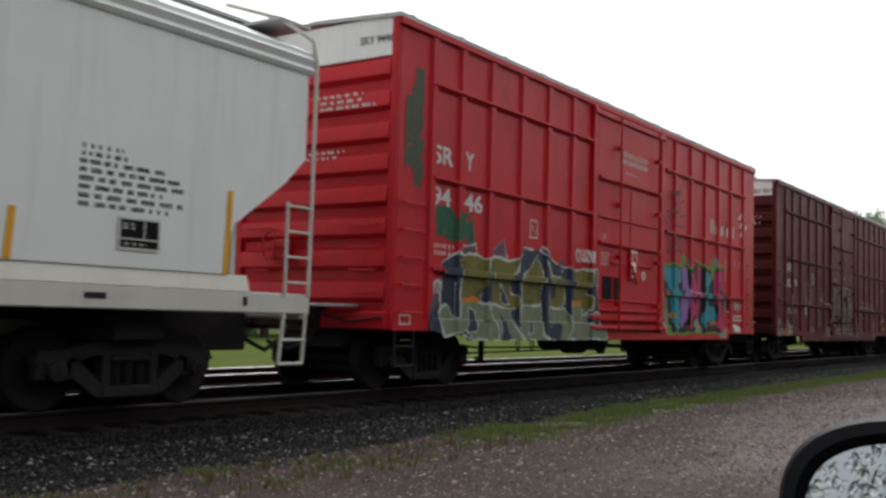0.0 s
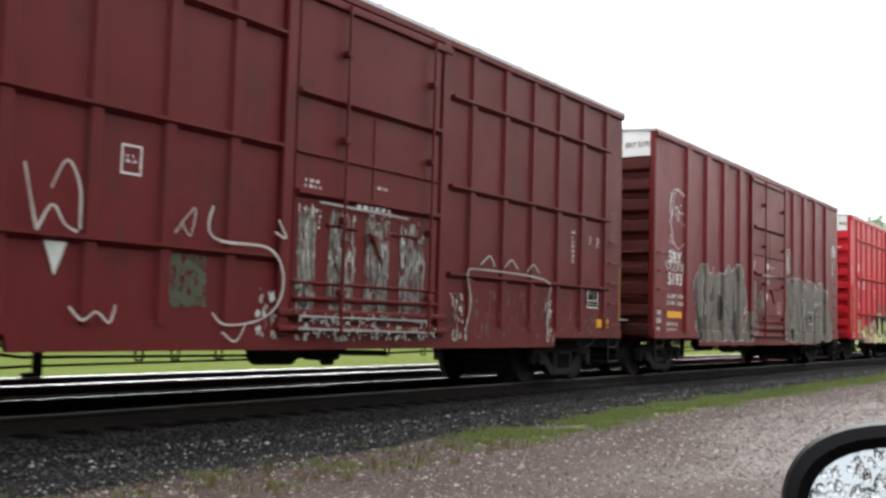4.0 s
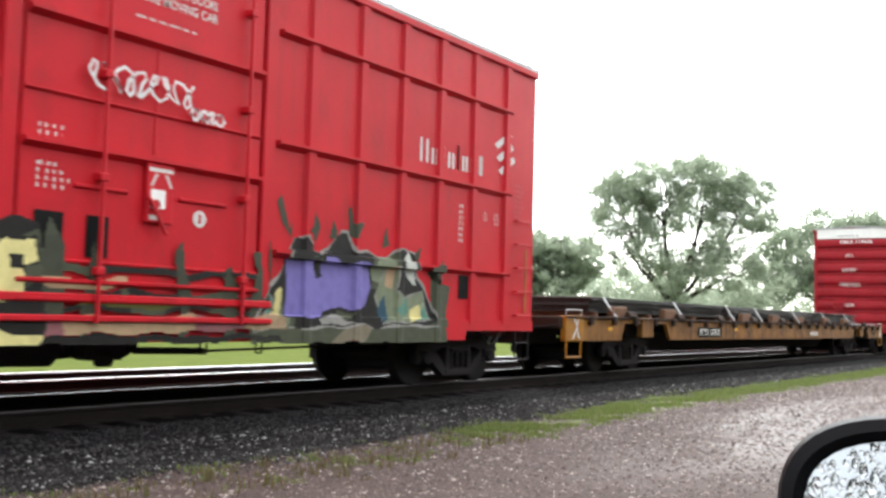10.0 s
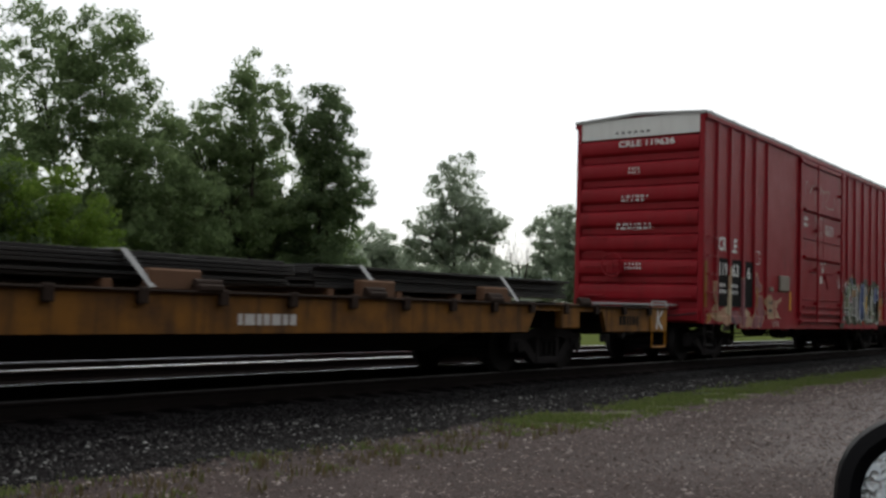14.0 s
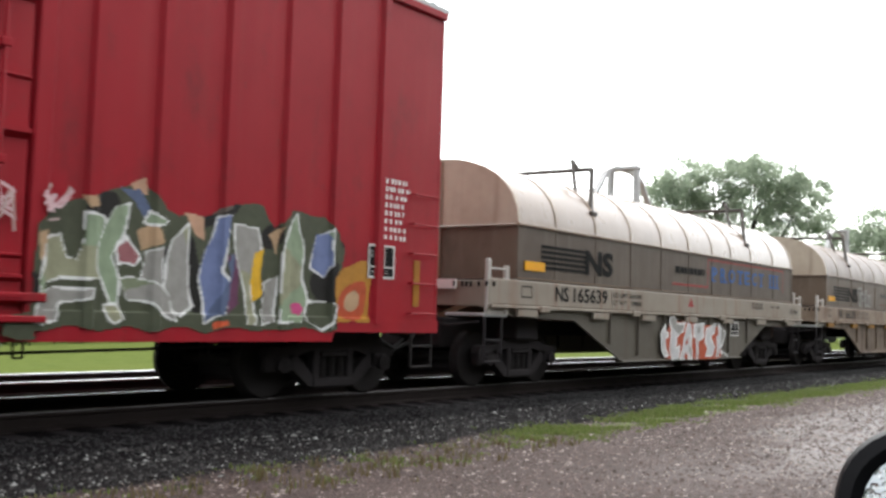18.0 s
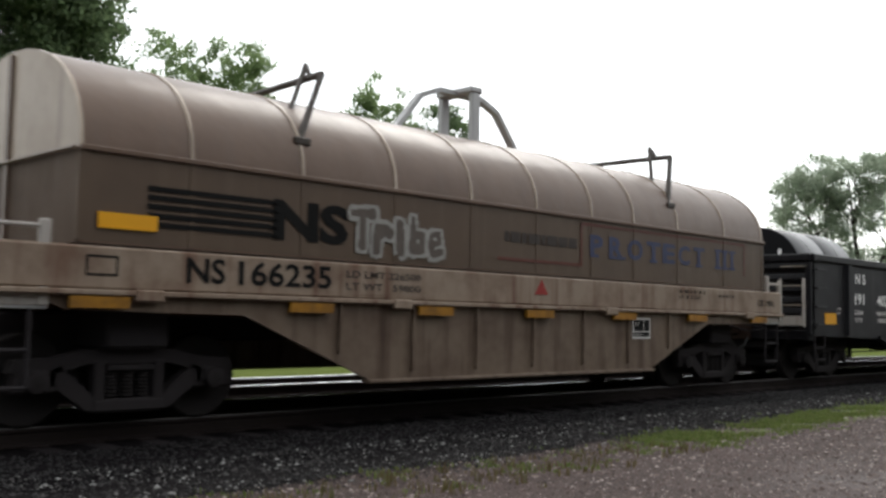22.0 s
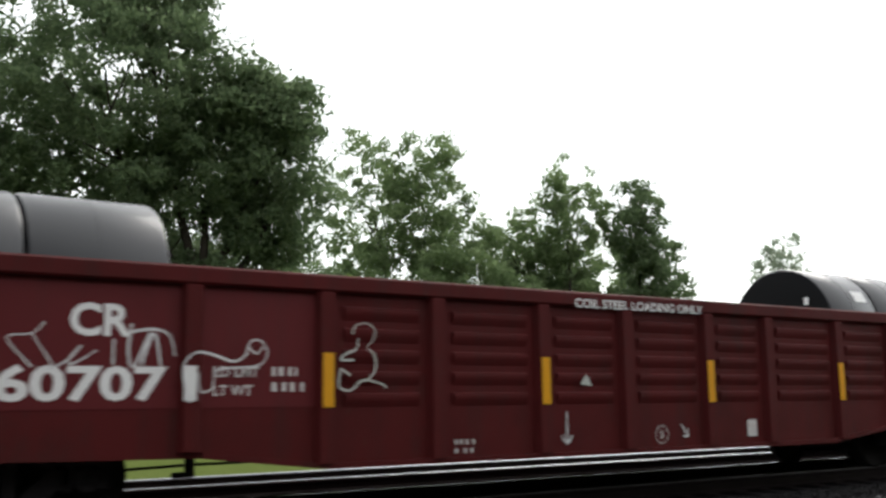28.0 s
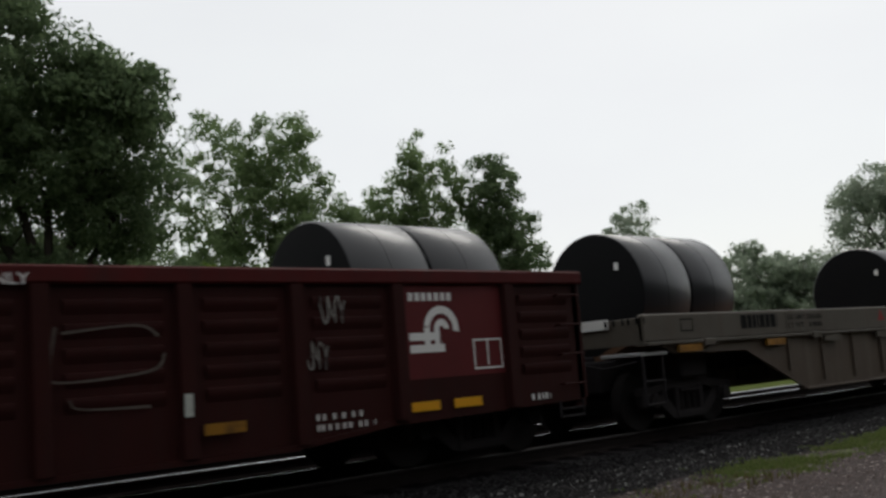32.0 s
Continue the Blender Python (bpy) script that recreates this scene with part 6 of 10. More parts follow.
grey_word.add(SP["chrome_dull"], None, 0, (9.99, 2.27), (10.02, 2.27), (10.03, 0.93), (10.01, 0.93))
grey_word.add(SP["chrome_dull"], None, 0, (11.11, 2.29), (11.13, 2.29), (11.1, 0.89), (11.07, 0.89))
grey_word.add(SP["chrome_dull"], None, 0, (11.19, 2.3), (11.21, 2.3), (11.17, 0.89), (11.15, 0.89))
grey_word.add(SP["chrome_dull"], None, 0, (12.26, 2.3), (12.29, 2.3), (12.25, 0.86), (12.22, 0.86))
grey_word.add(SP["chrome_dull"], None, 0, (12.34, 2.31), (12.37, 2.31), (12.33, 0.86), (12.3, 0.86))
grey_word.add(SP["chrome_dull"], None, 0, (13.32, 2.38), (13.34, 2.38), (13.28, 0.83), (13.26, 0.83))
grey_word.add(SP["chrome_dull"], None, 0, (13.4, 2.39), (13.43, 2.39), (13.36, 0.83), (13.34, 0.83))
grey_word.add(SP["chrome_dull"], None, 0, (12.29, 1.74), (13.39, 1.79), (13.39, 1.77), (12.29, 1.71))
grey_word.lay(312, "large grey graffiti letters with dark shading and painted rib glare", 0.018, 0.02, 0)
runs(car, 6.28, 6.6, 1.4, 2.15, SP["sage_pale"], -1.565, 34, 345, 0.09, "pale green paint smears"), runs(car, 6.8, 7.25, 1.4, 1.95, SP["sage_pale"], -1.565, 26, 346, 0.07, "pale green paint smears"), runs(car, 6.4, 7.5, 0.95, 1.7, SP["sage_dark"], -1.562, 30, 347, 0.09, "dark paint smears")
scrawl(car, [[(0.85, 3.8), (0.95, 3.3), (0.8, 3.5), (1.05, 3.9)], [(1.05, 3.45), (1.3, 3.2), (1.25, 3.5), (1.05, 3.45)], [(1.4, 3.6), (1.5, 3.1)], [(1.3, 3.4), (1.6, 3.4)], [(1.85, 3.3), (1.65, 3.2), (1.7, 2.95), (1.9, 2.95)], [(0.8, 3.2), (0.95, 2.95), (0.8, 2.75), (1.1, 2.7)], [(0.9, 2.6), (1.5, 2.2), (2.05, 1.6)], [(1.1, 3.9), (1.8, 3.7), (2.0, 3.2), (1.8, 2.7)], [(0.85, 3.1), (1.2, 3.9), (1.9, 3.6), (1.95, 3.0), (1.3, 2.6), (0.9, 2.9)]], SP["white"], -1.512, 0.012, label="white sprayed tag")
scrawl(car, loops(8, 0.6, 2.1, 1.3, 0.22, 9), SP["silver"], -1.51, 0.014)
runs(car, 9.4, 9.85, 2.5, 3.25, SP["silver"], -1.512, 40, 341, 0.07, "pale smears")
scrawl(car, [[(14.6, 3.3), (14.75, 3.75), (14.8, 3.35), (14.95, 3.7), (14.9, 3.3), (15.1, 3.55)], [(14.6, 3.55), (15.1, 3.5)], [(14.7, 3.2), (14.72, 2.7)], [(14.95, 3.25), (14.9, 2.8)]], SP["white"], -1.512, 0.016, label="white sprayed tag")
bars(car, 6.88, 2.36, 1.5, 0.06, 1, OFFWHITE, -1.64, 44), bars(car, 7.4, 2.22, 0.42, 0.04, 2, OFFWHITE, -1.556, 47), bars(car, 7.72, 2.605, 0.66, 0.03, 1, OFFWHITE, -1.556, 48), bars(car, 8.46, 1.66, 0.38, 0.05, 4, OFFWHITE, -1.556, 49)
part("door_roundel", Shape().lathe([(-0.004, 0.09), (0.0, 0.09)], "y", (7.6, -1.556, 2.6), 16), OFFWHITE, car)
bars(car, 6.22, 2.68, 0.4, 0.05, 3, OFFWHITE, -1.556, 45)
plate(car, 7.36, 7.54, 1.69, 1.88, WHITE, -1.557, "door_card")
consolidated_box(car, 11.47, 1.47, 0.46, 0.36, -1.59, 46)

# second red boxcar
car, pf = boxcar(62.38, 15.52, RED, "bright red steel boxcar with yellow and violet graffiti", A_RIBS, A_STR, (6.0, 9.23), sill=0.68, belly=0.54)
lettering_a(car, 15.5, "SRY", "9422", OFFWHITE, 50)
text(car, "SRY 9422", -0.82, 4.66, 0.12, SP["rustgrey"], 0.002, 0.6, end=True)
leaf_shapes = Piece(car, pf)
leaf_shapes.add(SP["leaf_dark"], None, 0, (2.47, 1.92), (2.64, 1.73), (2.72, 1.54), (2.8, 1.31), (2.87, 1.14), (2.85, 0.88), (2.6, 0.87), (2.48, 1.18), (2.4, 1.4), (2.52, 1.64))
leaf_shapes.add(SP["slate"], None, 0, (2.45, 1.38), (2.66, 1.36), (2.71, 1.14), (2.55, 1.1))
leaf_shapes.add(SP["leaf_dark"], None, 0, (3.35, 1.8), (3.37, 1.98), (3.49, 1.78), (3.54, 1.6), (3.42, 1.62))
leaf_shapes.add(SP["leaf_dark"], None, 0, (3.56, 2), (3.7, 1.74), (3.81, 1.59), (3.64, 1.61))
leaf_shapes.add(SP["leaf_dark"], None, 0, (4.31, 1.66), (4.49, 1.87), (4.57, 2.14), (4.7, 1.92), (4.86, 2.14), (4.78, 1.79), (4.64, 1.65))
leaf_shapes.add(SP["violet_dull"], None, 0, (4.73, 1.86), (4.91, 2.04), (4.88, 1.73), (4.71, 1.67))
leaf_shapes.add(SP["leaf_dark"], None, 0, (5.34, 1.61), (5.49, 1.96), (5.64, 2.08), (5.71, 1.9), (5.83, 2.09), (5.72, 1.65))
leaf_shapes.add(SP["leaf_dark"], None, 0, (9.46, 2.18), (9.52, 2.31), (9.59, 2.08), (9.66, 1.86), (9.73, 1.98), (9.7, 1.77), (9.53, 1.9))
leaf_shapes.add(SP["leaf_dark"], None, 0, (10.02, 1.86), (10.12, 2.11), (10.21, 1.94), (10.14, 1.77))
leaf_shapes.add(SP["leaf_dark"], None, 0, (10.73, 2.19), (10.79, 2.26), (10.87, 2.01), (11.03, 2.09), (10.93, 1.84), (10.79, 1.9))
leaf_shapes.add(SP["leaf_dark"], None, 0, (10.38, 1.79), (10.46, 2.06), (10.54, 1.91), (10.53, 1.8))
leaf_shapes.add(SP["leaf_dark"], None, 0, (11.46, 1.77), (11.56, 2.05), (11.65, 1.78))
leaf_shapes.add(SP["leaf_dark"], None, 0, (9.28, 1.25), (9.3, 1.71), (9.38, 1.32))
leaf_shapes.add(SP["leaf_dark"], None, 0, (9.04, 1.57), (9.17, 1.53), (9.15, 1.3), (9.07, 1.35))
leaf_shapes.add(SP["leaf_dark"], None, 0, (8.58, 1.27), (8.7, 1.38), (8.87, 1.12), (8.78, 1.01))
leaf_shapes.add(SP["leaf_dark"], None, 0, (7.91, 1.48), (7.99, 1.59), (8.05, 1.24), (7.96, 1.19))
leaf_shapes.add(SP["leaf_dark"], None, 0, (12.47, 1.49), (12.9, 1.7), (12.81, 1.29))
leaf_shapes.add(SP["leaf_dark"], None, 0, (12.14, 1.68), (12.34, 1.84), (12.3, 1.62))
leaf_shapes.lay(301, "dark green sprayed leaf shapes", 0.02, 0.02, 0.03)
yellow_piece = Piece(car, pf)
yellow_piece.add((SP["peach"], SP["tan"]), None, 0, (1.07, 0.99), (1.09, 1.33), (1.5, 1.38), (1.55, 1.01), (2.12, 1), (2.13, 1.18), (2.69, 1.2), (2.7, 0.69), (2.27, 0.63), (1.65, 0.71), (1.17, 0.9))
yellow_piece.add((SP["olive_yellow"], SP["lemon"]), SP["greydark"], 0.012, (1.14, 1.27), (1.38, 1.31), (1.42, 0.94), (1.15, 0.91))
yellow_piece.add((SP["olive_yellow"], SP["lemon"]), None, 0, (1.51, 0.95), (2.11, 0.99), (2.21, 0.78), (2.37, 0.7), (1.88, 0.77))
yellow_piece.add(SP["tan"], None, 0, (2.16, 1.08), (2.28, 1.12), (2.3, 0.79), (2.23, 0.78))
yellow_piece.add((SP["olive_yellow"], SP["lemon"]), SP["greydark"], 0.01, (2.35, 1.12), (2.62, 1.13), (2.62, 0.72), (2.36, 0.73))
yellow_piece.add((SP["pink_dull"], SP["rustgrey"]), None, 0, (1.17, 0.83), (1.52, 0.88), (1.82, 0.77), (1.89, 0.66), (1.18, 0.66))
yellow_piece.add((SP["violet_grey"], SP["peach"], SP["pink_dull"]), None, 0, (1.52, 0.84), (1.82, 0.78), (2.14, 0.69), (2.63, 0.67), (2.66, 0.55), (1.96, 0.55), (1.65, 0.71))
yellow_piece.add((SP["greydark"], SP["greydark"], SP["moss"]), None, 0, (2.93, 1.11), (3.07, 1.3), (3.55, 1.48), (4.14, 1.53), (4.24, 1.61), (5.04, 1.59), (5.83, 1.59), (6.06, 1.69), (6.39, 1.59), (6.44, 0.52), (2.9, 0.54), (2.73, 0.78), (2.96, 0.82))
yellow_piece.add(SP["peach"], None, 0, (4.18, 1.69), (5.03, 1.67), (5.04, 1.59), (4.23, 1.59))
yellow_piece.add((SP["tan"], SP["cream"], SP["peach"]), SP["palegrey"], 0.012, (3.02, 1.15), (3.24, 1.31), (3.67, 1.45), (3.97, 1.38), (4.12, 1.13), (4.09, 0.84), (4.06, 0.62), (3.76, 0.54), (2.76, 0.55), (2.73, 0.78), (3.23, 0.82), (3.09, 0.96))
yellow_piece.add((SP["peach"], SP["tan"]), None, 0, (3.3, 0.8), (3.68, 0.8), (3.68, 0.56), (3.36, 0.56))
yellow_piece.add(SP["greydark"], None, 0, (3.45, 1.17), (3.73, 1.22), (3.97, 1.06), (3.93, 0.88), (3.76, 0.85), (3.72, 0.99), (3.51, 1.05))
yellow_piece.add(SP["greydark"], None, 0, (3.4, 0.92), (3.51, 0.98), (3.62, 0.9), (3.49, 0.79))
yellow_piece.add((SP["lemon_pale"], SP["cream"]), None, 0, (3.67, 0.79), (4.17, 0.86), (4.19, 0.54), (3.68, 0.55))
yellow_piece.add((SP["lemon_pale"], SP["lemon"]), SP["greydark"], 0.014, (4.32, 1.49), (4.79, 1.52), (4.91, 1.16), (5.09, 0.82), (5.05, 0.52), (4.24, 0.53), (4.17, 1), (4.45, 1.21))
yellow_piece.add(SP["greydark"], SP["white"], 0.012, (4.41, 0.92), (4.84, 0.93), (4.76, 0.7), (4.55, 0.7))
yellow_piece.add((SP["mint"], SP["tan"]), SP["greydark"], 0.01, (4.42, 1.03), (4.66, 1.22), (4.79, 1.01))
yellow_piece.add(SP["greydark"], None, 0, (4.12, 1.39), (4.4, 1.48), (4.34, 1.2), (4.14, 1.16))
yellow_piece.add((SP["mint"], SP["mint_pale"]), SP["greydark"], 0.014, (5.1, 1.35), (5.33, 1.31), (5.42, 1.16), (5.6, 1.45), (5.73, 1.42), (5.64, 1.11), (5.43, 0.93), (5.68, 0.67), (5.45, 0.6), (5.28, 0.83), (5.1, 0.54), (4.89, 0.52), (5.17, 0.93))
yellow_piece.add((SP["lemon_pale"], SP["tan"]), SP["greydark"], 0.012, (5.77, 1.26), (6.01, 1.5), (6.35, 1.49), (6.37, 1.29), (6.2, 1.24), (6.23, 0.95), (6.35, 0.9), (5.65, 0.86), (5.75, 0.97))
yellow_piece.add(SP["greydark"], None, 0, (6.07, 1.35), (6.21, 1.37), (6.2, 1.2), (6.08, 1.19))
yellow_piece.add((SP["lemon_pale"], SP["mint"]), None, 0, (5.34, 0.71), (5.66, 0.75), (6.11, 0.65), (6.44, 0.6), (6.37, 0.51), (5.45, 0.52))
for a, b, c, d in ((6.41, 9.2, 1.2, 1.27), (6.42, 9.3, 0.96, 1.03), (6.42, 9.5, 0.83, 0.89), (6.43, 9.62, 0.52, 0.6)):
    yellow_piece.add((SP["greydark"], SP["moss"], None), None, 0, (a, c), (a + 0.02, d), (b - 0.1, d + 0.02), (b, c + 0.03))
for a, b, c in ((6.42, 6.62, 1.68), (6.86, 6.98, 1.5), (8.0, 8.12, 1.42), (8.62, 8.8, 1.3), (9.05, 9.2, 1.5)):
    yellow_piece.add((SP["leaf_dark"], None, SP["moss"]), None, 0, (a, 0.6), (a - 0.02, c * 0.8), (a + 0.06, c), (b, c * 0.85), (b + 0.02, 0.62))
yellow_piece.add(SP["tan"], None, 0, (6.41, 1.14), (7.35, 1.17), (7.36, 1.08), (6.42, 1.05))
yellow_piece.add((SP["tan"], SP["pink_dull"]), None, 0, (6.43, 0.75), (9.66, 0.83), (9.67, 0.69), (6.44, 0.6))
yellow_piece.add(SP["olive_dark"], None, 0, (6.82, 0.96), (8.18, 0.96), (8.18, 0.9), (6.82, 0.88))
yellow_piece.lay(303, "yellow, tan and green graffiti letters over dark ground", 0.018, 0.025, 0.02)
violet_piece = Piece(car, pf)
violet_piece.add((SP["moss"], SP["tan_grey"], SP["greydark"]), None, 0, (9.05, 0.69), (12.95, 0.76), (12.99, 0.5), (9.06, 0.52))
violet_piece.add((SP["moss"], None), None, 0, (12.57, 1.5), (13.04, 1.3), (13.01, 0.75), (12.67, 0.75))
violet_piece.add((SP["greydark"], SP["moss"], SP["sage"]), SP["palegrey"], 0.02, (9.07, 0.79), (9.3, 1.14), (9.53, 1.32), (9.69, 1.63), (9.76, 1.78), (9.98, 1.8), (10.15, 1.6), (10.39, 1.65), (10.62, 1.89), (10.75, 1.9), (10.86, 1.69), (11.16, 1.68), (11.54, 1.64), (11.88, 1.77), (12.15, 1.75), (12.26, 1.41), (12.6, 1.07), (12.75, 0.74), (10.77, 0.72), (9.07, 0.68))
violet_piece.add((SP["lilac"], SP["lilac"], SP["lilac_dark"]), SP["greydark"], 0.018, (9.61, 1.53), (10.15, 1.54), (10.22, 1.33), (10.28, 1.55), (11.17, 1.55), (11.28, 1.23), (11.13, 0.95), (10.34, 0.91), (10.27, 0.84), (9.64, 0.81))
violet_piece.add(SP["greydark"], None, 0, (10.07, 1.54), (10.17, 1.53), (10.26, 1.31), (10.18, 1.27))
violet_piece.add((SP["teal"], SP["sage"]), SP["palegrey"], 0.012, (9.19, 0.83), (9.37, 1.12), (9.44, 1.04), (9.42, 0.8))
violet_piece.add((SP["lemon_pale"], SP["cream"]), None, 0, (9.47, 1.15), (9.57, 1.19), (9.58, 0.78), (9.46, 0.76))
violet_piece.add((SP["sage"], SP["celadon"], SP["teal"]), SP["palegrey"], 0.012, (11.36, 1.07), (11.53, 1.44), (11.84, 1.52), (11.73, 1.25), (11.96, 1.12), (12.39, 1.21), (12.54, 0.84), (12.08, 0.77), (11.49, 0.79))
violet_piece.add(SP["tan"], None, 0, (11.56, 1.47), (11.79, 1.52), (11.65, 1.24), (11.54, 1.24))
violet_piece.add(SP["teal_dark"], None, 0, (11.37, 0.94), (11.54, 1.14), (11.63, 0.87), (11.49, 0.8))
violet_piece.add(SP["lemon_pale"], None, 0, (12.09, 0.94), (12.33, 1.03), (12.41, 0.85), (12.13, 0.78))
violet_piece.add(SP["teal"], None, 0, (11.77, 0.96), (11.99, 1.12), (12.07, 0.92), (11.87, 0.83))
violet_piece.add(SP["silver"], None, 0, (11.92, 1.56), (12.05, 1.75), (12.19, 1.48), (12.24, 1.27), (12.05, 1.4))
violet_piece.add(SP["greydark"], None, 0, (11.8, 1.25), (12.05, 1.4), (12.21, 1.2), (12.06, 1.23))
violet_piece.add(SP["palegrey"], None, 0, (10.23, 0.82), (10.55, 0.86), (10.94, 0.77), (10.27, 0.73))
violet_piece.lay(305, "violet block and blue-green graffiti with pale rims", 0.018, 0.022, 0.02)
scrawl(car, [[(0.08, 3.24), (0.15, 2.95), (0.24, 3.13), (0.3, 2.85)], [(0.08, 2.88), (0.18, 2.95), (0.16, 2.8), (0.28, 2.92), (0.3, 2.78), (0.41, 2.87)], [(0.08, 2.7), (0.22, 2.66), (0.36, 2.74)]], SP["white"], -1.512, 0.02, label="white sprayed tag")
scrawl(car, loops(13, 6.75, 2.95, 1.3, 0.3, 9) + loops(14, 8.0, 2.85, 0.5, 0.15, 7), SP["white"], -1.62, 0.022, label="white sprayed tag")
brand_swash(car, 12.25, 3.05, OFFWHITE)
plate(car, 6.3, 6.6, 1.35, 1.75, DARK_LETTER, -1.557, "door_vent")
plate(car, 6.85, 7.1, 1.35, 1.75, DARK_LETTER, -1.557, "door_vent")
plate(car, 13.3, 13.6, 1.15, 1.5, DARK_LETTER, -1.507, "stencil_box")
ring(car, 0.12, 0.4, 0.74, 0.9, 0.02, OFFWHITE, -1.54)
part("ladder_panel", Shape().box(0.2, 0.8, -1.52, -1.5, 1.0, 2.46, 0.008), RED, car)
plate(car, 0.02, 0.12, 1.0, 2.3, YELLOW, -1.508, "reflector_strip")


def flatcar():
    L = 26.75
    car = new_car("flatcar", 79.1, "long yellow flatcar loaded with strapped dark steel plates", "flatcar")
    for g in (-1, 1):
        y0, y1 = (-1.5, -1.42) if g < 0 else (1.42, 1.5)
        s = Shape().box(0.7, 2.35, y0, y1, 0.5, 0.92, 0.01).prism([(2.35, 0.5), (2.35, 0.92), (4.6, 0.92), (4.6, 0.84), (2.5, 0.84)], "y", y0, y1)
        s.prism([(4.6, 0.92), (4.62, 0.84), (4.85, 0.51), (L - 4.85, 0.51), (L - 4.62, 0.84), (L - 4.6, 0.92)], "y", y0, y1)
        s.box(L - 2.35, L - 0.7, y0, y1, 0.5, 0.92, 0.01).prism([(L - 2.35, 0.5), (L - 2.5, 0.84), (L - 4.6, 0.84), (L - 4.6, 0.92), (L - 2.35, 0.92)], "y", y0, y1)
        part("side_sill", s, YELLOW_RUST, car, "rust-streaked yellow side sill")
        part("top_flange", Shape().box(0.0, L, min(y0, y1) - (0.06 if g < 0 else 0), max(y0, y1) + (0.06 if g > 0 else 0), 0.922, 0.95, 0.008), RUST, car)
        for a in (0.0, L - 0.7):
            part("corner_plate", Shape().box(a, a + 0.7, y0 - 0.02, y1 + 0.02, 0.5, 0.96, 0.015), YELLOW, car, "yellow corner plate with white scrawl")
        for a in (3.3, L - 3.9):
            part("bolster_plate", Shape().box(a, a + 0.58, y0 - 0.03, y1 + 0.03, 0.56, 0.96, 0.02), YELLOW_RUST, car)
    part("deck", Shape().box(0.05, L - 0.05, -1.42, 1.42, 0.9, 0.94, 0.006), TIMBER, car)
    for k in range(26):
        part("stake_pocket", Shape().box(0.9 + k * 1.0, 1.02 + k * 1.0, -1.57, -1.5, 0.8, 0.97, 0.012), RUST, car)
    for k in range(9):
        part("tie_down_winch", Shape().box(2.6 + k * 2.6, 2.95 + k * 2.6, -1.58, -1.44, 0.94, 1.02, 0.02).rod((2.6 + k * 2.6, -1.5, 1.03), (2.95 + k * 2.6, -1.5, 1.03), 0.04), RUST, car)
    plate(car, 6.49, 8.11, 0.56, 0.79, DARK_LETTER, -1.502, "number_panel")
    text(car, "PTTX", 6.62, 0.6, 0.15, OFFWHITE, -1.511, 0.58), text(car, "137572", 7.3, 0.6, 0.15, OFFWHITE, -1.511, 0.66)
    plate(car, 1.75, 1.92, 0.7, 0.76, REFLECT, -1.503, "reflector_strip"), plate(car, 9.1, 9.25, 0.72, 0.78, REFLECT, -1.503, "reflector_strip")
    scrawl(car, [[(0.25, 0.55), (0.4, 0.75), (0.3, 0.9)], [(0.4, 0.75), (0.5, 0.55)], [(0.45, 0.9), (0.4, 0.75)]], SP["white"], -1.525, 0.03)
    scrawl(car, [[(L - 0.45, 0.55), (L - 0.4, 0.9)], [(L - 0.2, 0.9), (L - 0.38, 0.72), (L - 0.2, 0.55)]], SP["white"], -1.525, 0.035)
    bars(car, L - 1.9, 0.78, 0.9, 0.16, 1, DARK_LETTER, -1.502, 61), bars(car, 16.2, 0.72, 0.9, 0.12, 1, OFFWHITE, -1.502, 62)
    for a in (0.02, L - 0.62):
        part("end_grab_iron", Shape().path([(a, -1.5, 0.96), (a, -1.5, 1.06), (a + 0.6, -1.5, 1.06), (a + 0.6, -1.5, 0.96)], 0.015), GALV, car)
        part("stirrup_step", Shape().path([(a + 0.02, -1.5, 0.5), (a + 0.02, -1.5, 0.22), (a + 0.58, -1.5, 0.22), (a + 0.58, -1.5, 0.5)], 0.02), YELLOW, car)
    part("fish_belly_sill", Shape().prism([(1.5, 0.9), (1.5, 0.72), (4.8, 0.6), (6.0, 0.2), (L - 6.0, 0.2), (L - 4.8, 0.6), (L - 1.5, 0.72), (L - 1.5, 0.9)], "y", -0.55, 0.55), UNDER, car)
    for k in range(13):
        part("crossbearer", Shape().box(1.8 + k * 1.93, 1.95 + k * 1.93, -1.4, 1.4, 0.66, 0.88), UNDER, car)
    part("end_sill", Shape().box(-0.12, 0.02, -1.45, 1.45, 0.72, 0.94, 0.02), RUST, car), part("end_sill", Shape().box(L - 0.02, L + 0.12, -1.45, 1.45, 0.72, 0.94, 0.02), RUST, car)
    couplers(car, -0.1, L + 0.1, 0.74)
    truck(car, 3.55), truck(car, L - 3.55)
    # the load rides on the deck and is keyed with the car
    r = random.Random(5)
    for a, b in ((1.4, 9.0), (9.2, 17.3), (17.5, 23.6)):
        load = new_car("steel_plate_stack", 79.1 + a, "stack of long dark steel plates strapped on timber", "steel plates", "steel plates on the flatcar")
        n = b - a
        for k in range(int(n / 2.6)):
            part("bunk", Shape().box(0.7 + k * 2.6, 1.35 + k * 2.6, -1.44, -1.3, 0.94, 1.16, 0.02), TIMBER, load)
        for k in range(int(n / 1.3)):
            part("bearer", Shape().box(0.3 + k * 1.3, 0.42 + k * 1.3, -1.25, 1.25, 0.94, 1.04, 0.01), TIMBER, load)
        z = 1.04
        for k in range(7):
            o, y = r.uniform(-0.06, 0.06), r.uniform(0, 0.12)
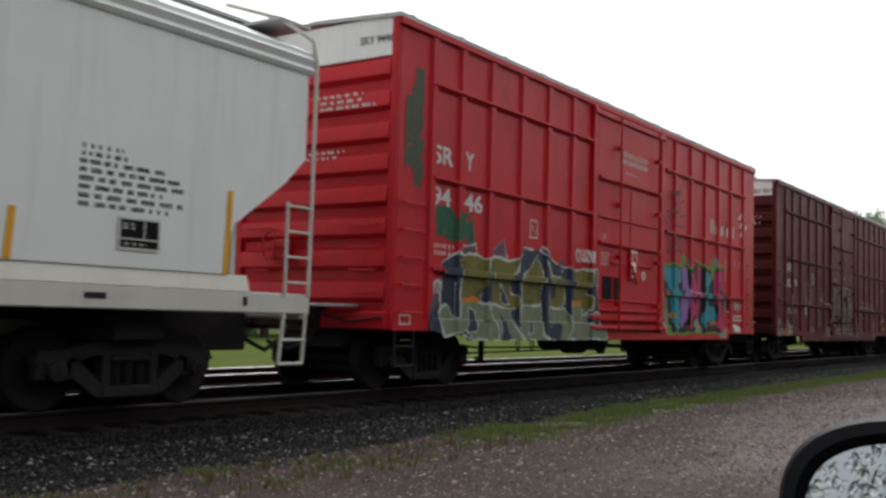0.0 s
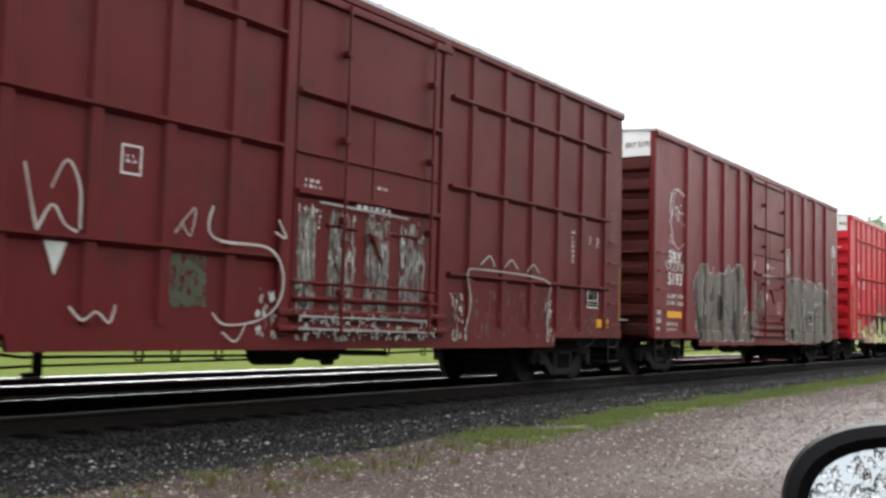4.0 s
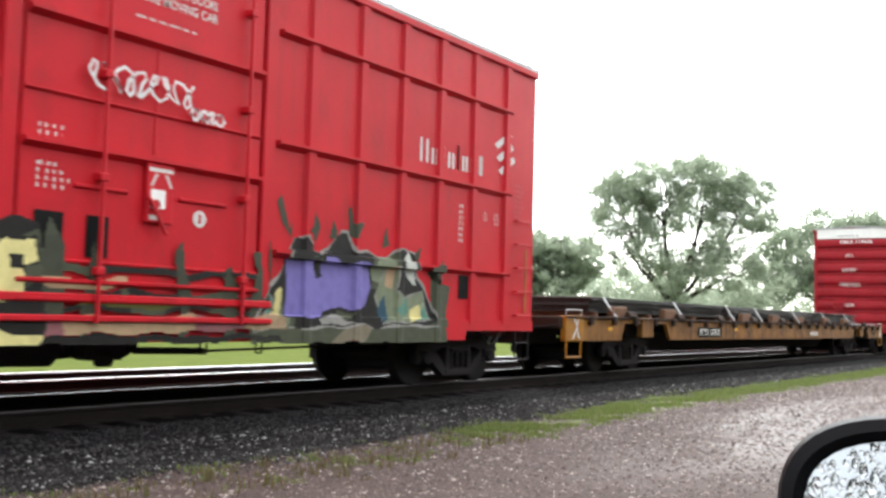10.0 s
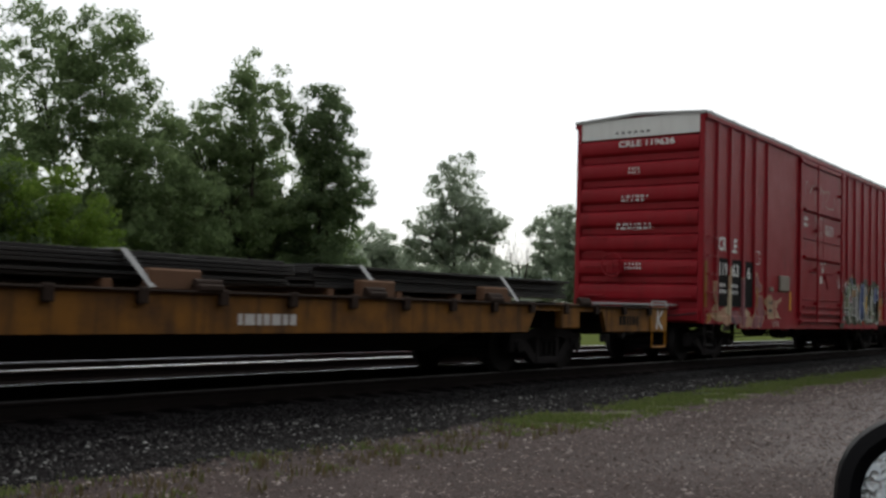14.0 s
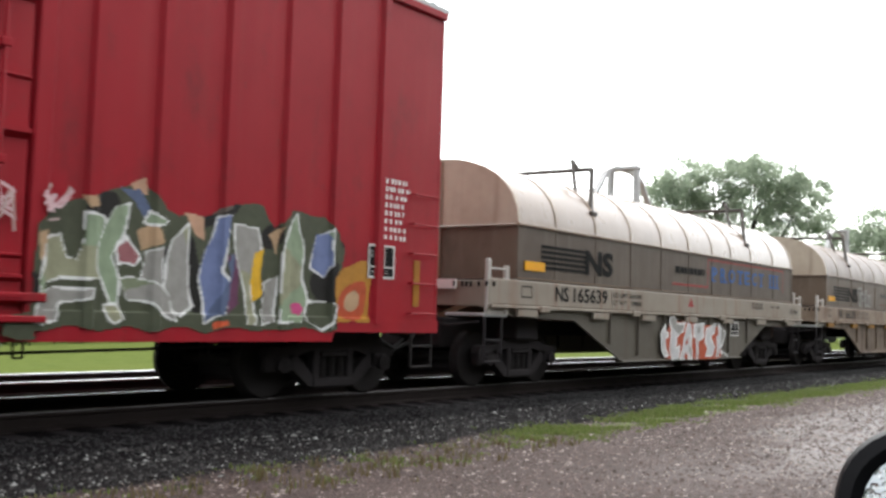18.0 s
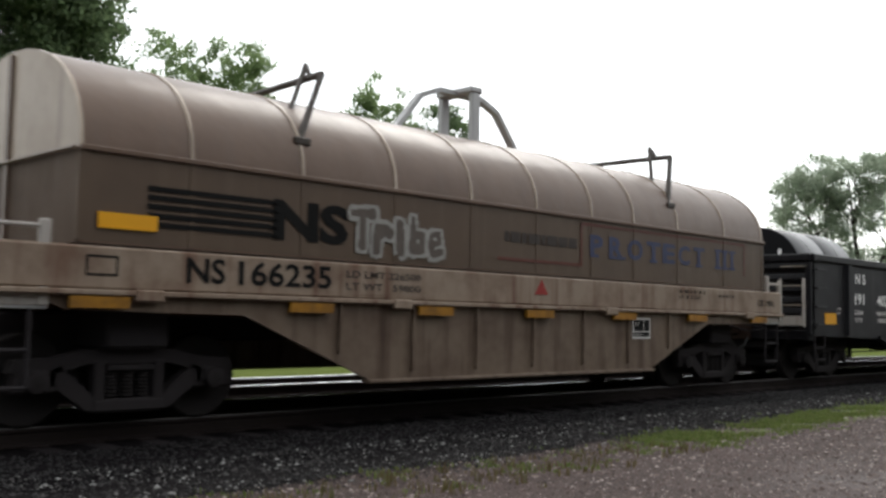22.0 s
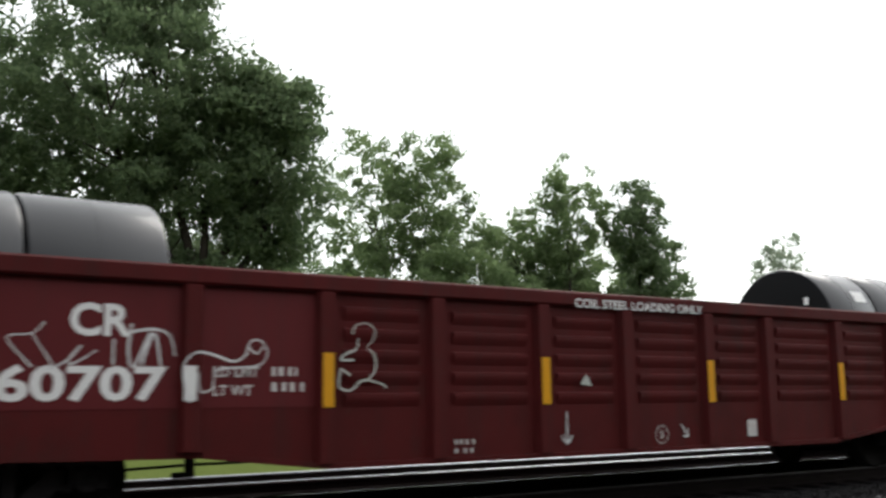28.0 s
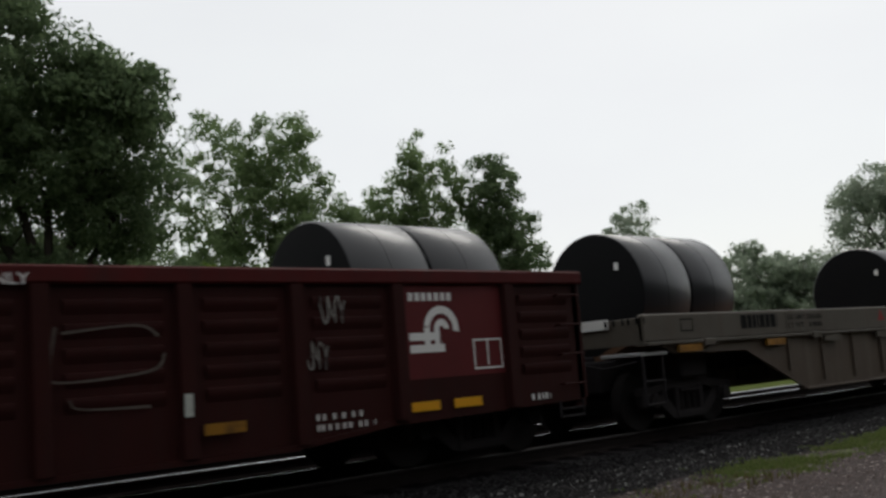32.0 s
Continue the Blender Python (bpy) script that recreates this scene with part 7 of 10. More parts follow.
            part("steel_plate", Shape().box(0.1 + o, n - 0.1 + o, -1.28 + y, 1.22 + y * 0.5, z, z + 0.034, 0.004), STEEL_LOAD, load)
            z += 0.042
        for sx in (1.9, 5.48, 8.93, 11.22, 14.85, 18.3, 21.4):
            if a < sx < b:
                sx -= a
                part("tie_down_strap", Shape().add([(sx, -1.29, z + 0.008), (sx + 0.08, -1.29, z + 0.008), (sx + 0.32, -1.46, 0.97), (sx + 0.24, -1.46, 0.97), (sx, -1.285, z + 0.0), (sx + 0.08, -1.285, z), (sx + 0.32, -1.45, 0.965), (sx + 0.24, -1.45, 0.965)], [(0, 1, 2, 3), (7, 6, 5, 4), (0, 3, 7, 4), (1, 5, 6, 2), (0, 4, 5, 1), (3, 2, 6, 7)]).box(sx, sx + 0.08, -1.29, 1.24, z + 0.002, z + 0.009), GALV, load, "pale tie-down strap")


flatcar()

# crimson boxcar
C_RIBS = [0.66, 1.375, 2.16, 2.85, 3.63, 10.15, 10.9, 11.75, 12.6, 13.4, 14.2]
car, pf = boxcar(107.55, 15.43, CRIMSON, "crimson steel boxcar with black number panels", C_RIBS, [], (6.0, 9.6), sill=0.66, belly=0.55, rib_w=0.085, rib_d=0.05, end_n=7, band_h=0.44)
text(car, "CR", 0.8, 2.2, 0.3, WHITE, -1.507, 0.42), text(car, "LE", 1.45, 2.2, 0.3, WHITE, -1.507, 0.38)
for a, w in ((0.76, 0.6), (1.43, 0.68), (2.3, 0.56)):
    plate(car, a, a + w - 0.02, 1.03, 2.05, DARK_LETTER, -1.511, "number_panel")
text(car, "119", 0.82, 1.68, 0.27, WHITE, -1.519, 0.46), text(car, "63", 1.53, 1.68, 0.27, WHITE, -1.519, 0.38), text(car, "6", 2.42, 1.66, 0.27, WHITE, -1.519, 0.2)
bars(car, 0.84, 1.52, 0.4, 0.08, 2, WHITE, -1.519, 71), bars(car, 1.52, 1.52, 0.46, 0.08, 2, WHITE, -1.519, 72)
text(car, "CRLE 119636", 0.45, 4.4, 0.14, WHITE, -0.03, 1.3, end=True)
bars(car, 0.55, 4.75, 1.1, 0.05, 1, DARK_LETTER, 0.005, 73, True)
for z, w in ((3.95, 0.4), (3.35, 0.7), (2.75, 0.9), (1.9, 0.5)):
    bars(car, w / 2, z, w, 0.05, 2, WHITE, -0.035, int(z * 10), True)
ring(car, 3.0, 3.22, 2.02, 2.32, 0.02, WHITE, -1.507)
part("electric_box", Shape().box(4.48, 5.15, -1.56, -1.5, 1.45, 1.83, 0.02), COIL_SILL, car, "grey metal panel on the side")
part("small_panel", Shape().box(3.88, 4.12, -1.53, -1.5, 1.42, 1.54, 0.01), COIL_SILL, car)
plate(car, 0.08, 0.2, 1.0, 1.95, YELLOW, -1.506, "reflector_strip"), plate(car, 5.28, 5.4, 1.0, 1.46, REFLECT, -1.506, "reflector_strip"), plate(car, 3.0, 3.12, 1.05, 1.5, YELLOW, -1.506, "reflector_strip"), plate(car, 14.9, 15.02, 1.0, 1.6, YELLOW, -1.506, "reflector_strip")
peach_piece = Piece(car, pf)
peach_piece.add((SP["orange_dull"], SP["tan"]), SP["peach"], 0.014, (0.14, 0.82), (0.32, 0.92), (0.4, 0.84), (0.37, 0.71), (0.16, 0.71))
peach_piece.add((SP["peach"], SP["tan"], SP["pink_dull"]), None, 0, (0.52, 1.54), (0.64, 1.55), (0.63, 1.19), (0.7, 0.97), (1.43, 0.99), (1.69, 0.89), (1.94, 0.99), (2.12, 0.67), (0.88, 0.67), (0.81, 0.72), (0.44, 0.74), (0.36, 0.83), (0.59, 1.07))
peach_piece.add((SP["violet_grey"], SP["pink_dull"]), None, 0, (1.43, 0.95), (2.04, 0.87), (2.1, 0.66), (1.44, 0.66))
peach_piece.add((SP["cream"], SP["tan"]), None, 0, (1.32, 1.86), (1.45, 1.92), (1.43, 1.42), (1.4, 0.84), (1.19, 0.88), (1.29, 1.22))
peach_piece.add((SP["pink_dull"], SP["peach"]), SP["peach"], 0.02, (2.05, 1.63), (2.26, 1.73), (2.35, 1.27), (2.22, 1), (2.62, 0.6), (1.97, 0.57), (2.08, 1), (2, 1.25))
peach_piece.add((SP["tan"], SP["cream"]), None, 0, (2.34, 0.99), (2.62, 0.95), (2.76, 0.58), (2.5, 0.58))
peach_piece.add((SP["pink_dull"], SP["peach"], SP["pink_dull"]), SP["peach"], 0.022, (2.84, 1.81), (3.05, 1.83), (3.18, 1.62), (3.36, 1.56), (3.32, 1.44), (2.99, 1.3), (2.95, 1.02), (3.24, 0.82), (3.18, 0.57), (2.64, 0.57), (2.85, 0.88), (2.89, 1.29))
peach_piece.add((SP["pink_dull"], SP["violet_grey"]), SP["peach"], 0.014, (2.99, 1.26), (3.41, 1.33), (3.54, 0.89), (3.28, 0.58), (3.07, 0.61), (3.22, 0.89))
peach_piece.add((SP["tan"], SP["peach"], SP["orange_dull"]), SP["peach"], 0.018, (3.53, 1.18), (3.69, 1.33), (3.98, 1.34), (4.17, 1.13), (4.19, 0.82), (3.66, 0.77))
peach_piece.add(SP["rustgrey"], None, 0, (3.69, 1.22), (3.84, 1.26), (3.89, 1.16), (3.73, 1.11))
peach_piece.add(SP["rustgrey"], None, 0, (3.96, 1.2), (4.08, 1.2), (4.08, 1.11), (3.96, 1.09))
peach_piece.add(SP["rustgrey"], None, 0, (3.7, 0.98), (4.11, 1.02), (4.09, 0.94), (3.74, 0.91))
peach_piece.add((SP["peach"], SP["tan"]), SP["cream"], 0.01, (4.28, 1.21), (4.52, 1.26), (4.74, 1.28), (4.71, 1.21), (4.47, 1.14), (4.38, 0.95), (4.58, 0.8), (4.26, 0.82))
peach_piece.lay(321, "faded peach and tan graffiti behind number panels", 0.018, 0.025, 0.03)
scrawl(car, loops(19, 3.9, 0.6, 0.5, 0.14, 6), SP["ghost_white"], -1.57, 0.016, label="pale sprayed date-like tag")
tall_piece = Piece(car, pf)
tall_piece.add((SP["moss"], SP["greydark"], SP["rustgrey"]), None, 0, (9.6, 0.67), (9.54, 1.12), (9.59, 1.57), (9.77, 1.78), (10.08, 1.86), (10.32, 1.98), (10.54, 2.06), (10.74, 2.05), (11.12, 1.78), (11.54, 1.88), (11.89, 2.03), (12.28, 2.02), (12.44, 1.8), (12.68, 2), (13.21, 2.02), (13.59, 1.67), (13.54, 1.3), (13.45, 0.69))
tall_piece.add((SP["orange_dull"], SP["scarlet_dull"], SP["tan"]), None, 0, (13.41, 1.3), (13.6, 1.45), (14.07, 1.52), (14.04, 0.79), (13.44, 0.76))
tall_piece.add((SP["tan"], SP["peach"]), None, 0, (9.6, 1.51), (9.76, 1.55), (9.74, 1.29), (9.61, 1.28))
tall_piece.add(SP["tan"], None, 0, (10.06, 1.88), (10.19, 1.91), (10.24, 1.82), (10.12, 1.77))
tall_piece.add((SP["peach"], SP["tan"]), None, 0, (10.56, 2.09), (10.73, 2.14), (10.77, 1.97), (10.64, 1.94))
tall_piece.add(SP["tan"], None, 0, (10.67, 1.65), (10.88, 1.71), (10.95, 1.49), (10.69, 1.44))
tall_piece.add((SP["peach"], SP["tan"]), None, 0, (11.18, 1.83), (11.47, 1.85), (11.5, 1.59), (11.38, 1.65))
tall_piece.add(SP["tan"], None, 0, (12.34, 1.72), (12.54, 1.81), (12.5, 1.53))
tall_piece.add((SP["sage_warm"], SP["celadon"]), SP["white"], 0.014, (9.63, 0.88), (9.6, 1.1), (9.72, 1.46), (9.86, 1.53), (9.92, 1.31), (10.02, 1.3), (10.08, 1.72), (10.29, 1.73), (10.35, 1.57), (10.26, 1.15), (9.87, 1.12), (9.68, 1.06))
tall_piece.add((SP["palegrey"], SP["celadon"]), SP["white"], 0.014, (9.63, 0.95), (9.81, 1.04), (10.19, 1.04), (10.16, 0.94), (9.89, 0.9), (9.82, 0.73), (9.62, 0.76))
tall_piece.add((SP["celadon"], SP["mint_dull"]), SP["white"], 0.014, (10.38, 1.83), (10.55, 1.87), (10.53, 1.58), (10.43, 1.34), (10.5, 1.05), (10.46, 0.8), (10.3, 1.04), (10.24, 1.33), (10.3, 1.57))
tall_piece.add((SP["slate"], SP["navy"]), None, 0, (10.43, 2.03), (10.67, 2.03), (10.89, 1.79), (10.96, 1.73), (10.76, 1.76), (10.57, 1.93))
tall_piece.add(SP["celadon"], SP["white"], 0.012, (10.76, 1.71), (10.84, 1.84), (11, 1.74), (10.96, 1.7))
tall_piece.add((SP["pink_dull"], SP["peach"]), SP["white"], 0.012, (10.47, 1.45), (10.56, 1.57), (10.68, 1.35), (10.61, 1.25), (10.48, 1.27))
tall_piece.add((SP["palegrey"], SP["pink_dull"]), SP["white"], 0.012, (10.71, 1.18), (10.74, 1.42), (10.97, 1.46), (10.95, 1.19), (11.16, 0.95), (11.14, 0.79), (10.92, 0.91))
tall_piece.add((SP["palegrey"], SP["sage_warm"]), SP["white"], 0.014, (11.01, 1.07), (11.06, 1.56), (11.27, 1.72), (11.29, 1.63), (11.26, 1.39), (11.33, 0.92), (11.2, 0.82))
tall_piece.add((SP["palegrey"], SP["sage"]), SP["white"], 0.012, (10.48, 1.13), (10.83, 1.16), (11.1, 1.01), (11.16, 0.75), (10.93, 0.84), (10.6, 0.99))
tall_piece.add((SP["sage_warm"], SP["palegrey"]), SP["white"], 0.01, (10.31, 0.9), (10.49, 0.93), (10.54, 0.77), (10.43, 0.72), (10.33, 0.81))
tall_piece.add((SP["slate_light"], SP["slate"]), SP["white"], 0.012, (11.56, 1.6), (11.63, 1.86), (11.8, 1.88), (11.75, 1.55), (11.69, 1.28), (11.82, 1.1), (11.79, 0.84), (11.47, 0.75), (11.43, 1.21))
tall_piece.add((SP["violet_dull"], SP["slate"]), None, 0, (11.74, 1.48), (11.92, 1.53), (11.97, 0.97), (11.82, 0.84))
tall_piece.add((SP["palegrey"], SP["sage_warm"]), SP["white"], 0.014, (11.89, 1.75), (12.19, 1.81), (12.24, 1.51), (12.15, 1.11), (12.21, 0.74), (12.06, 0.73), (12.06, 1.1), (11.91, 1.36))
tall_piece.add(SP["reflective_yellow"], None, 0, (12.15, 1.47), (12.27, 1.55), (12.3, 1.05), (12.16, 0.97))
tall_piece.add((SP["palegrey"], SP["pink_dull"]), SP["white"], 0.012, (12.32, 1.18), (12.5, 1.26), (12.46, 0.78), (12.29, 0.74))
tall_piece.add((SP["celadon"], SP["sage_warm"]), SP["white"], 0.014, (12.53, 1.26), (12.63, 1.81), (12.78, 1.97), (12.89, 1.69), (12.88, 1.27), (13, 1), (12.9, 0.74), (12.52, 0.77))
tall_piece.add((SP["slate_light"], SP["celadon"]), SP["white"], 0.012, (13, 1.39), (13.09, 1.78), (13.35, 1.87), (13.35, 1.44), (13.25, 1.29))
tall_piece.add((SP["celadon"], SP["moss"]), SP["white"], 0.014, (12.98, 1.03), (13.44, 0.97), (13.39, 0.78), (13.17, 0.71), (12.99, 0.77))
tall_piece.add(SP["pink"], None, 0, (12.71, 0.96), (12.86, 1), (12.94, 0.93), (12.89, 0.83), (12.74, 0.85))
tall_piece.add(SP["scarlet"], None, 0, (11.62, 0.76), (11.83, 0.77), (11.86, 0.71), (11.62, 0.69))
tall_piece.add((SP["tan_grey"], SP["moss"]), None, 0, (9.31, 0.76), (9.62, 0.85), (9.65, 0.58), (9.51, 0.55), (9.29, 0.6))
tall_piece.lay(322, "tall narrow graffiti letters in green, cream and blue", 0.016, 0.022, 0)
scrawl(car, [[(8.97, 1.83), (9.02, 1.65), (9.06, 1.87), (9.15, 1.66), (9.18, 1.91), (9.25, 1.7), (9.34, 1.81)]], SP["ghost_pale"], -1.6, 0.018, label="pale pink sprayed tag")
scrawl(car, [[(9.04, 2.02), (9.07, 1.66)]], SP["ghost_pale"], -1.6, 0.018, label="pale pink sprayed tag")
scrawl(car, [[(8.98, 1.66), (9.13, 1.7), (9.29, 1.65), (9.37, 1.6)]], SP["ghost_pale"], -1.6, 0.018, label="pale pink sprayed tag")
scrawl(car, [[(9.15, 1.93), (9.34, 1.84), (9.22, 1.75), (9.35, 1.67)]], SP["ghost_pale"], -1.6, 0.018, label="pale pink sprayed tag")
scrawl(car, [[(9.63, 1.76), (9.73, 1.86), (9.67, 1.71), (9.83, 1.86)]], SP["ghost_pale"], -1.6, 0.018, label="pale pink sprayed tag")
scrawl(car, [[(9.62, 1.85), (9.77, 1.75), (9.9, 1.92)]], SP["ghost_pale"], -1.6, 0.018, label="pale pink sprayed tag")
scrawl(car, [[(9.64, 1.89), (9.72, 1.7)]], SP["ghost_pale"], -1.6, 0.018, label="pale pink sprayed tag")
scrawl(car, [[(8.86, 1.91), (8.87, 1.82)]], SP["ghost_pale"], -1.6, 0.018, label="pale pink sprayed tag")
scrawl(car, [[(9.55, 1.85), (9.7, 1.95), (9.6, 1.7), (9.8, 1.8), (9.9, 1.95)], [(9.55, 1.6), (9.8, 1.65)]], SP["ghost_white"], -1.56, 0.016)
scrawl(car, [[(6.2, 3.95), (6.22, 4.2), (6.34, 4.31), (6.46, 4.22), (6.6, 4.04), (6.72, 4.23)], [(6.6, 4.04), (6.96, 4.26), (7.0, 3.78)], [(7.0, 4.1), (7.19, 4.32), (7.26, 3.9)], [(7.44, 4.32), (7.47, 4.15)], [(7.4, 4.1), (7.67, 4.19), (7.62, 3.72)], [(7.75, 4.15), (8.28, 4.24), (7.87, 3.83), (8.59, 3.8), (8.63, 4.12), (8.82, 3.88)]], SP["ghost_white"], -1.575, 0.014, label="thin pale sprayed tag")
scrawl(car, [[(6.92, 3.22), (6.93, 3.46), (7.1, 3.26), (7.24, 3.45)], [(7.3, 3.26), (7.38, 3.45), (7.59, 3.38), (7.4, 3.21), (7.75, 3.1)], [(6.92, 2.86), (7.02, 3.04), (7.17, 2.9), (7.36, 3.07), (7.61, 2.94)], [(9.1, 1.9), (9.2, 1.6), (9.3, 1.85), (9.35, 1.5)]], SP["ghost_white"], -1.62, 0.013, label="faded pale sprayed tag")
text(car, "CLOSE AND LOCK", 7.94, 3.24, 0.075, WHITE, -1.556, 0.77, 0.01), text(car, "DOORS BEFORE", 7.97, 3.14, 0.075, WHITE, -1.556, 0.72, 0.01), text(car, "MOVING CAR", 8.02, 3.04, 0.075, WHITE, -1.556, 0.62, 0.01), bars(car, 6.2, 3.4, 0.35, 0.09, 2, WHITE, -1.556, 75)
plate(car, 7.53, 7.7, 1.74, 1.93, WHITE, -1.557, "door_card"), part("door_roundel", Shape().lathe([(-0.004, 0.085), (0.0, 0.085)], "y", (7.76, -1.556, 2.1), 18), WHITE, car), plate(car, 7.745, 7.775, 2.05, 2.15, CRIMSON, -1.56, "roundel_mark")
for a, b in ((7.6, -0.04), (7.86, 0.04)):
    part("sign_mark", Shape().add([(a, -1.557, 2.3), (a + 0.14, -1.557, 2.3 + b), (a + 0.14, -1.557, 2.25 + b), (a, -1.557, 2.25)], [(0, 1, 2, 3)]), WHITE, car)
bars(car, 14.3, 2.6, 0.5, 0.06, 8, WHITE, -1.507, 76)
consolidated_box(car, 14.0, 1.75, 0.5, 0.42, -1.507, 77)


SP_BLUE = paint_flat("blue", (0.02, 0.09, 0.29))
SP_BLUE_FADED = paint_flat("blue_faded", (0.045, 0.055, 0.12))
FADED = paint_flat("faded_black", (0.045, 0.035, 0.03))
RAIL_PALE = paint("pale_handrail_paint", (0.42, 0.39, 0.36), (0.24, 0.2, 0.17), 0.45, streak=0.5, streak_col=(0.14, 0.08, 0.05))
BRACKET = paint("dark_bracket_steel", (0.06, 0.05, 0.043), (0.03, 0.025, 0.022), 0.5)
REFLECT_DULL = paint("dirty_reflector", (0.3, 0.14, 0.015), (0.1, 0.05, 0.018), 0.5, big=1.5, var=0.9)


def coil_car(x, hood_mat, number, dark, seed, hood=True, label=""):
    L = 13.0
    SILL, BODY = (COIL_SILL_RUST, COIL_BODY_RUST) if dark else (COIL_SILL, COIL_BODY) if hood else (COIL_BODY, HOOD_DIM_TAN)
    car = new_car("coil_car", x, label, "coil car")
    H = 1.5
    for g in (-1, 1):
        y0, y1 = (-H, -H + 0.06) if g < 0 else (H - 0.06, H)
        part("side_sill", Shape().box(-0.4, L + 0.4, y0 - 0.02, y1 + 0.02, 1.08, 1.46, 0.02), SILL, car, "pale grey rust-stained upper sill")
        part("sill_flange", Shape().box(-0.4, L + 0.4, y0 - 0.08, y1 + 0.08, 1.03, 1.08, 0.01), SILL, car)
        part("fish_belly_side", Shape().prism([(0.0, 1.04), (0.3, 0.9), (2.1, 0.88), (3.75, 0.2), (L - 3.75, 0.2), (L - 2.1, 0.88), (L - 0.3, 0.9), (L, 1.04)], "y", y0 + 0.01, y1 - 0.01), BODY, car, "grey fish-belly side plate")
        part("bottom_flange", Shape().box(3.7, L - 3.7, y0 - 0.05, y1 + 0.05, 0.17, 0.21, 0.01), BODY, car)
        for k in range(7):
            xx = 3.3 + k * 1.07
            part("side_stiffener", Shape().box(xx - 0.02, xx + 0.02, y0 - 0.03, y1 + 0.03, 0.3 if 0 < k < 6 else 0.5, 1.04), BODY, car)
    part("trough", Shape().prism([(-H + 0.1, 1.4), (-0.3, 0.95), (0.3, 0.95), (H - 0.1, 1.4), (H - 0.1, 1.3), (0.3, 0.85), (-0.3, 0.85), (-H + 0.1, 1.3)], "x", 0.1, L - 0.1), TIMBER, car)
    for a in (-0.4, L + 0.34):
        part("end_sill", Shape().box(a, a + 0.06, -H, H, 1.05, 1.42, 0.01), SILL, car)
    for a in (-0.45, L - 0.15):
        for g in (-1, 1):
            yy = g * (H - 0.02)
            part("end_platform", Shape().box(a, a + 0.6, min(yy, yy - g * 0.7), max(yy, yy - g * 0.7), 0.9, 0.95, 0.008), GALV, car)
            if hood:
                for b, h in ((a + 0.03, 1.74), (a + 0.5, 1.66)):
                    part("handrail_post", Shape().box(b, b + 0.1, yy - 0.03, yy + 0.03, 0.93, h, 0.012), RAIL_PALE, car, "pale painted handrail post")
                part("kick_plate", Shape().box(a + 0.11, a + 0.5, yy - 0.012, yy + 0.012, 0.93, 1.12, 0.006), RAIL_PALE, car)
                part("handrail", Shape().rod((a + 0.11, yy, 1.6), (a + 0.5, yy, 1.6), 0.018), RAIL_PALE, car)
            part("stirrup_step", Shape().path([(a + 0.02, yy, 0.9), (a + 0.02, yy, 0.25), (a + 0.45, yy, 0.25), (a + 0.45, yy, 0.9)], 0.022).rod((a + 0.02, yy, 0.56), (a + 0.45, yy, 0.56), 0.02), UNDER, car)
    part("brake_wheel", Shape().lathe([(-0.03, 0.3), (0, 0.33), (0.03, 0.3)], "x", (-0.45, 0.6, 1.7), 18).rod((-0.45, 0.6, 1.7), (-0.2, 0.6, 1.7), 0.04).box(-0.38, -0.2, 0.42, 0.78, 1.5, 1.9, 0.03), SILL, car)
    part("end_placard", Shape().box(-0.44, -0.415, -0.95, 0.05, 1.3, 1.44), WHITE, car, "white number board")
    bars(car, -0.9, 1.41, 0.8, 0.08, 1, DARK_LETTER, -0.445, seed + 2, True)
    underframe(car, -0.3, L + 0.3, False, 0.6, 0.95)
    couplers(car, -0.4, L + 0.4, 0.78)
    truck(car, 1.15), truck(car, L - 1.15)
    for a in (0.3, 2.6, 4.4, 6.3, 8.2, 10.2, L - 0.8):
        part("reflector_strip", Shape().box(a, a + 0.55, -H - 0.075, -H - 0.03, 0.92, 1.02), REFLECT_DULL if seed and (hood or a < 4) else SILL, car)
    if hood:
        text(car, "NS", 1.43, 1.17, 0.24, DARK_LETTER, -H - 0.026, 0.42)
    (text(car, number, 2.0, 1.17, 0.24, DARK_LETTER, -H - 0.026, 1.15) if number else bars(car, 2.0, 1.4, 1.1, 0.2, 1, DARK_LETTER, -H - 0.026, 6))
    plate(car, 3.3, 4.6, 1.13, 1.42, SILL, -H - 0.022, "data_panel", 0.004)
    text(car, "LD LMT 226500", 3.35, 1.3, 0.08, FADED if dark else DARK_LETTER, -H - 0.03, 1.1), text(car, "LT WT   59800", 3.35, 1.17, 0.08, FADED if dark else DARK_LETTER, -H - 0.03, 1.1)
    consolidated_box(car, 8.75, 0.95, 0.46, 0.3, -H - 0.004, seed + 3)
    ring(car, 0.45, 0.75, 1.2, 1.38, 0.02, DARK_LETTER, -H - 0.024)
    bars(car, 11.2, 1.36, 0.7, 0.05, 1, DARK_LETTER, -H - 0.025, seed + 5)
    bars(car, 10.0, 1.4, 0.9, 0.05, 2, DARK_LETTER, -H - 0.025, seed + 8)
    text(car, "CS 19A", L - 0.5, 1.2, 0.11, DARK_LETTER, -H - 0.026, 0.6)
    part("warning_triangle", Shape().add([(6.5, -H - 0.026, 1.22), (6.78, -H - 0.026, 1.22), (6.64, -H - 0.026, 1.42)], [(0, 1, 2)]), SP["stripe_red"], car)
    for a in (0.9, 4.0, 8.0, 12.0):
        part("sill_bracket", Shape().box(a, a + 0.28, -H - 0.1, -H - 0.02, 0.98, 1.09, 0.015), SILL, car)
    if not hood:
        return car
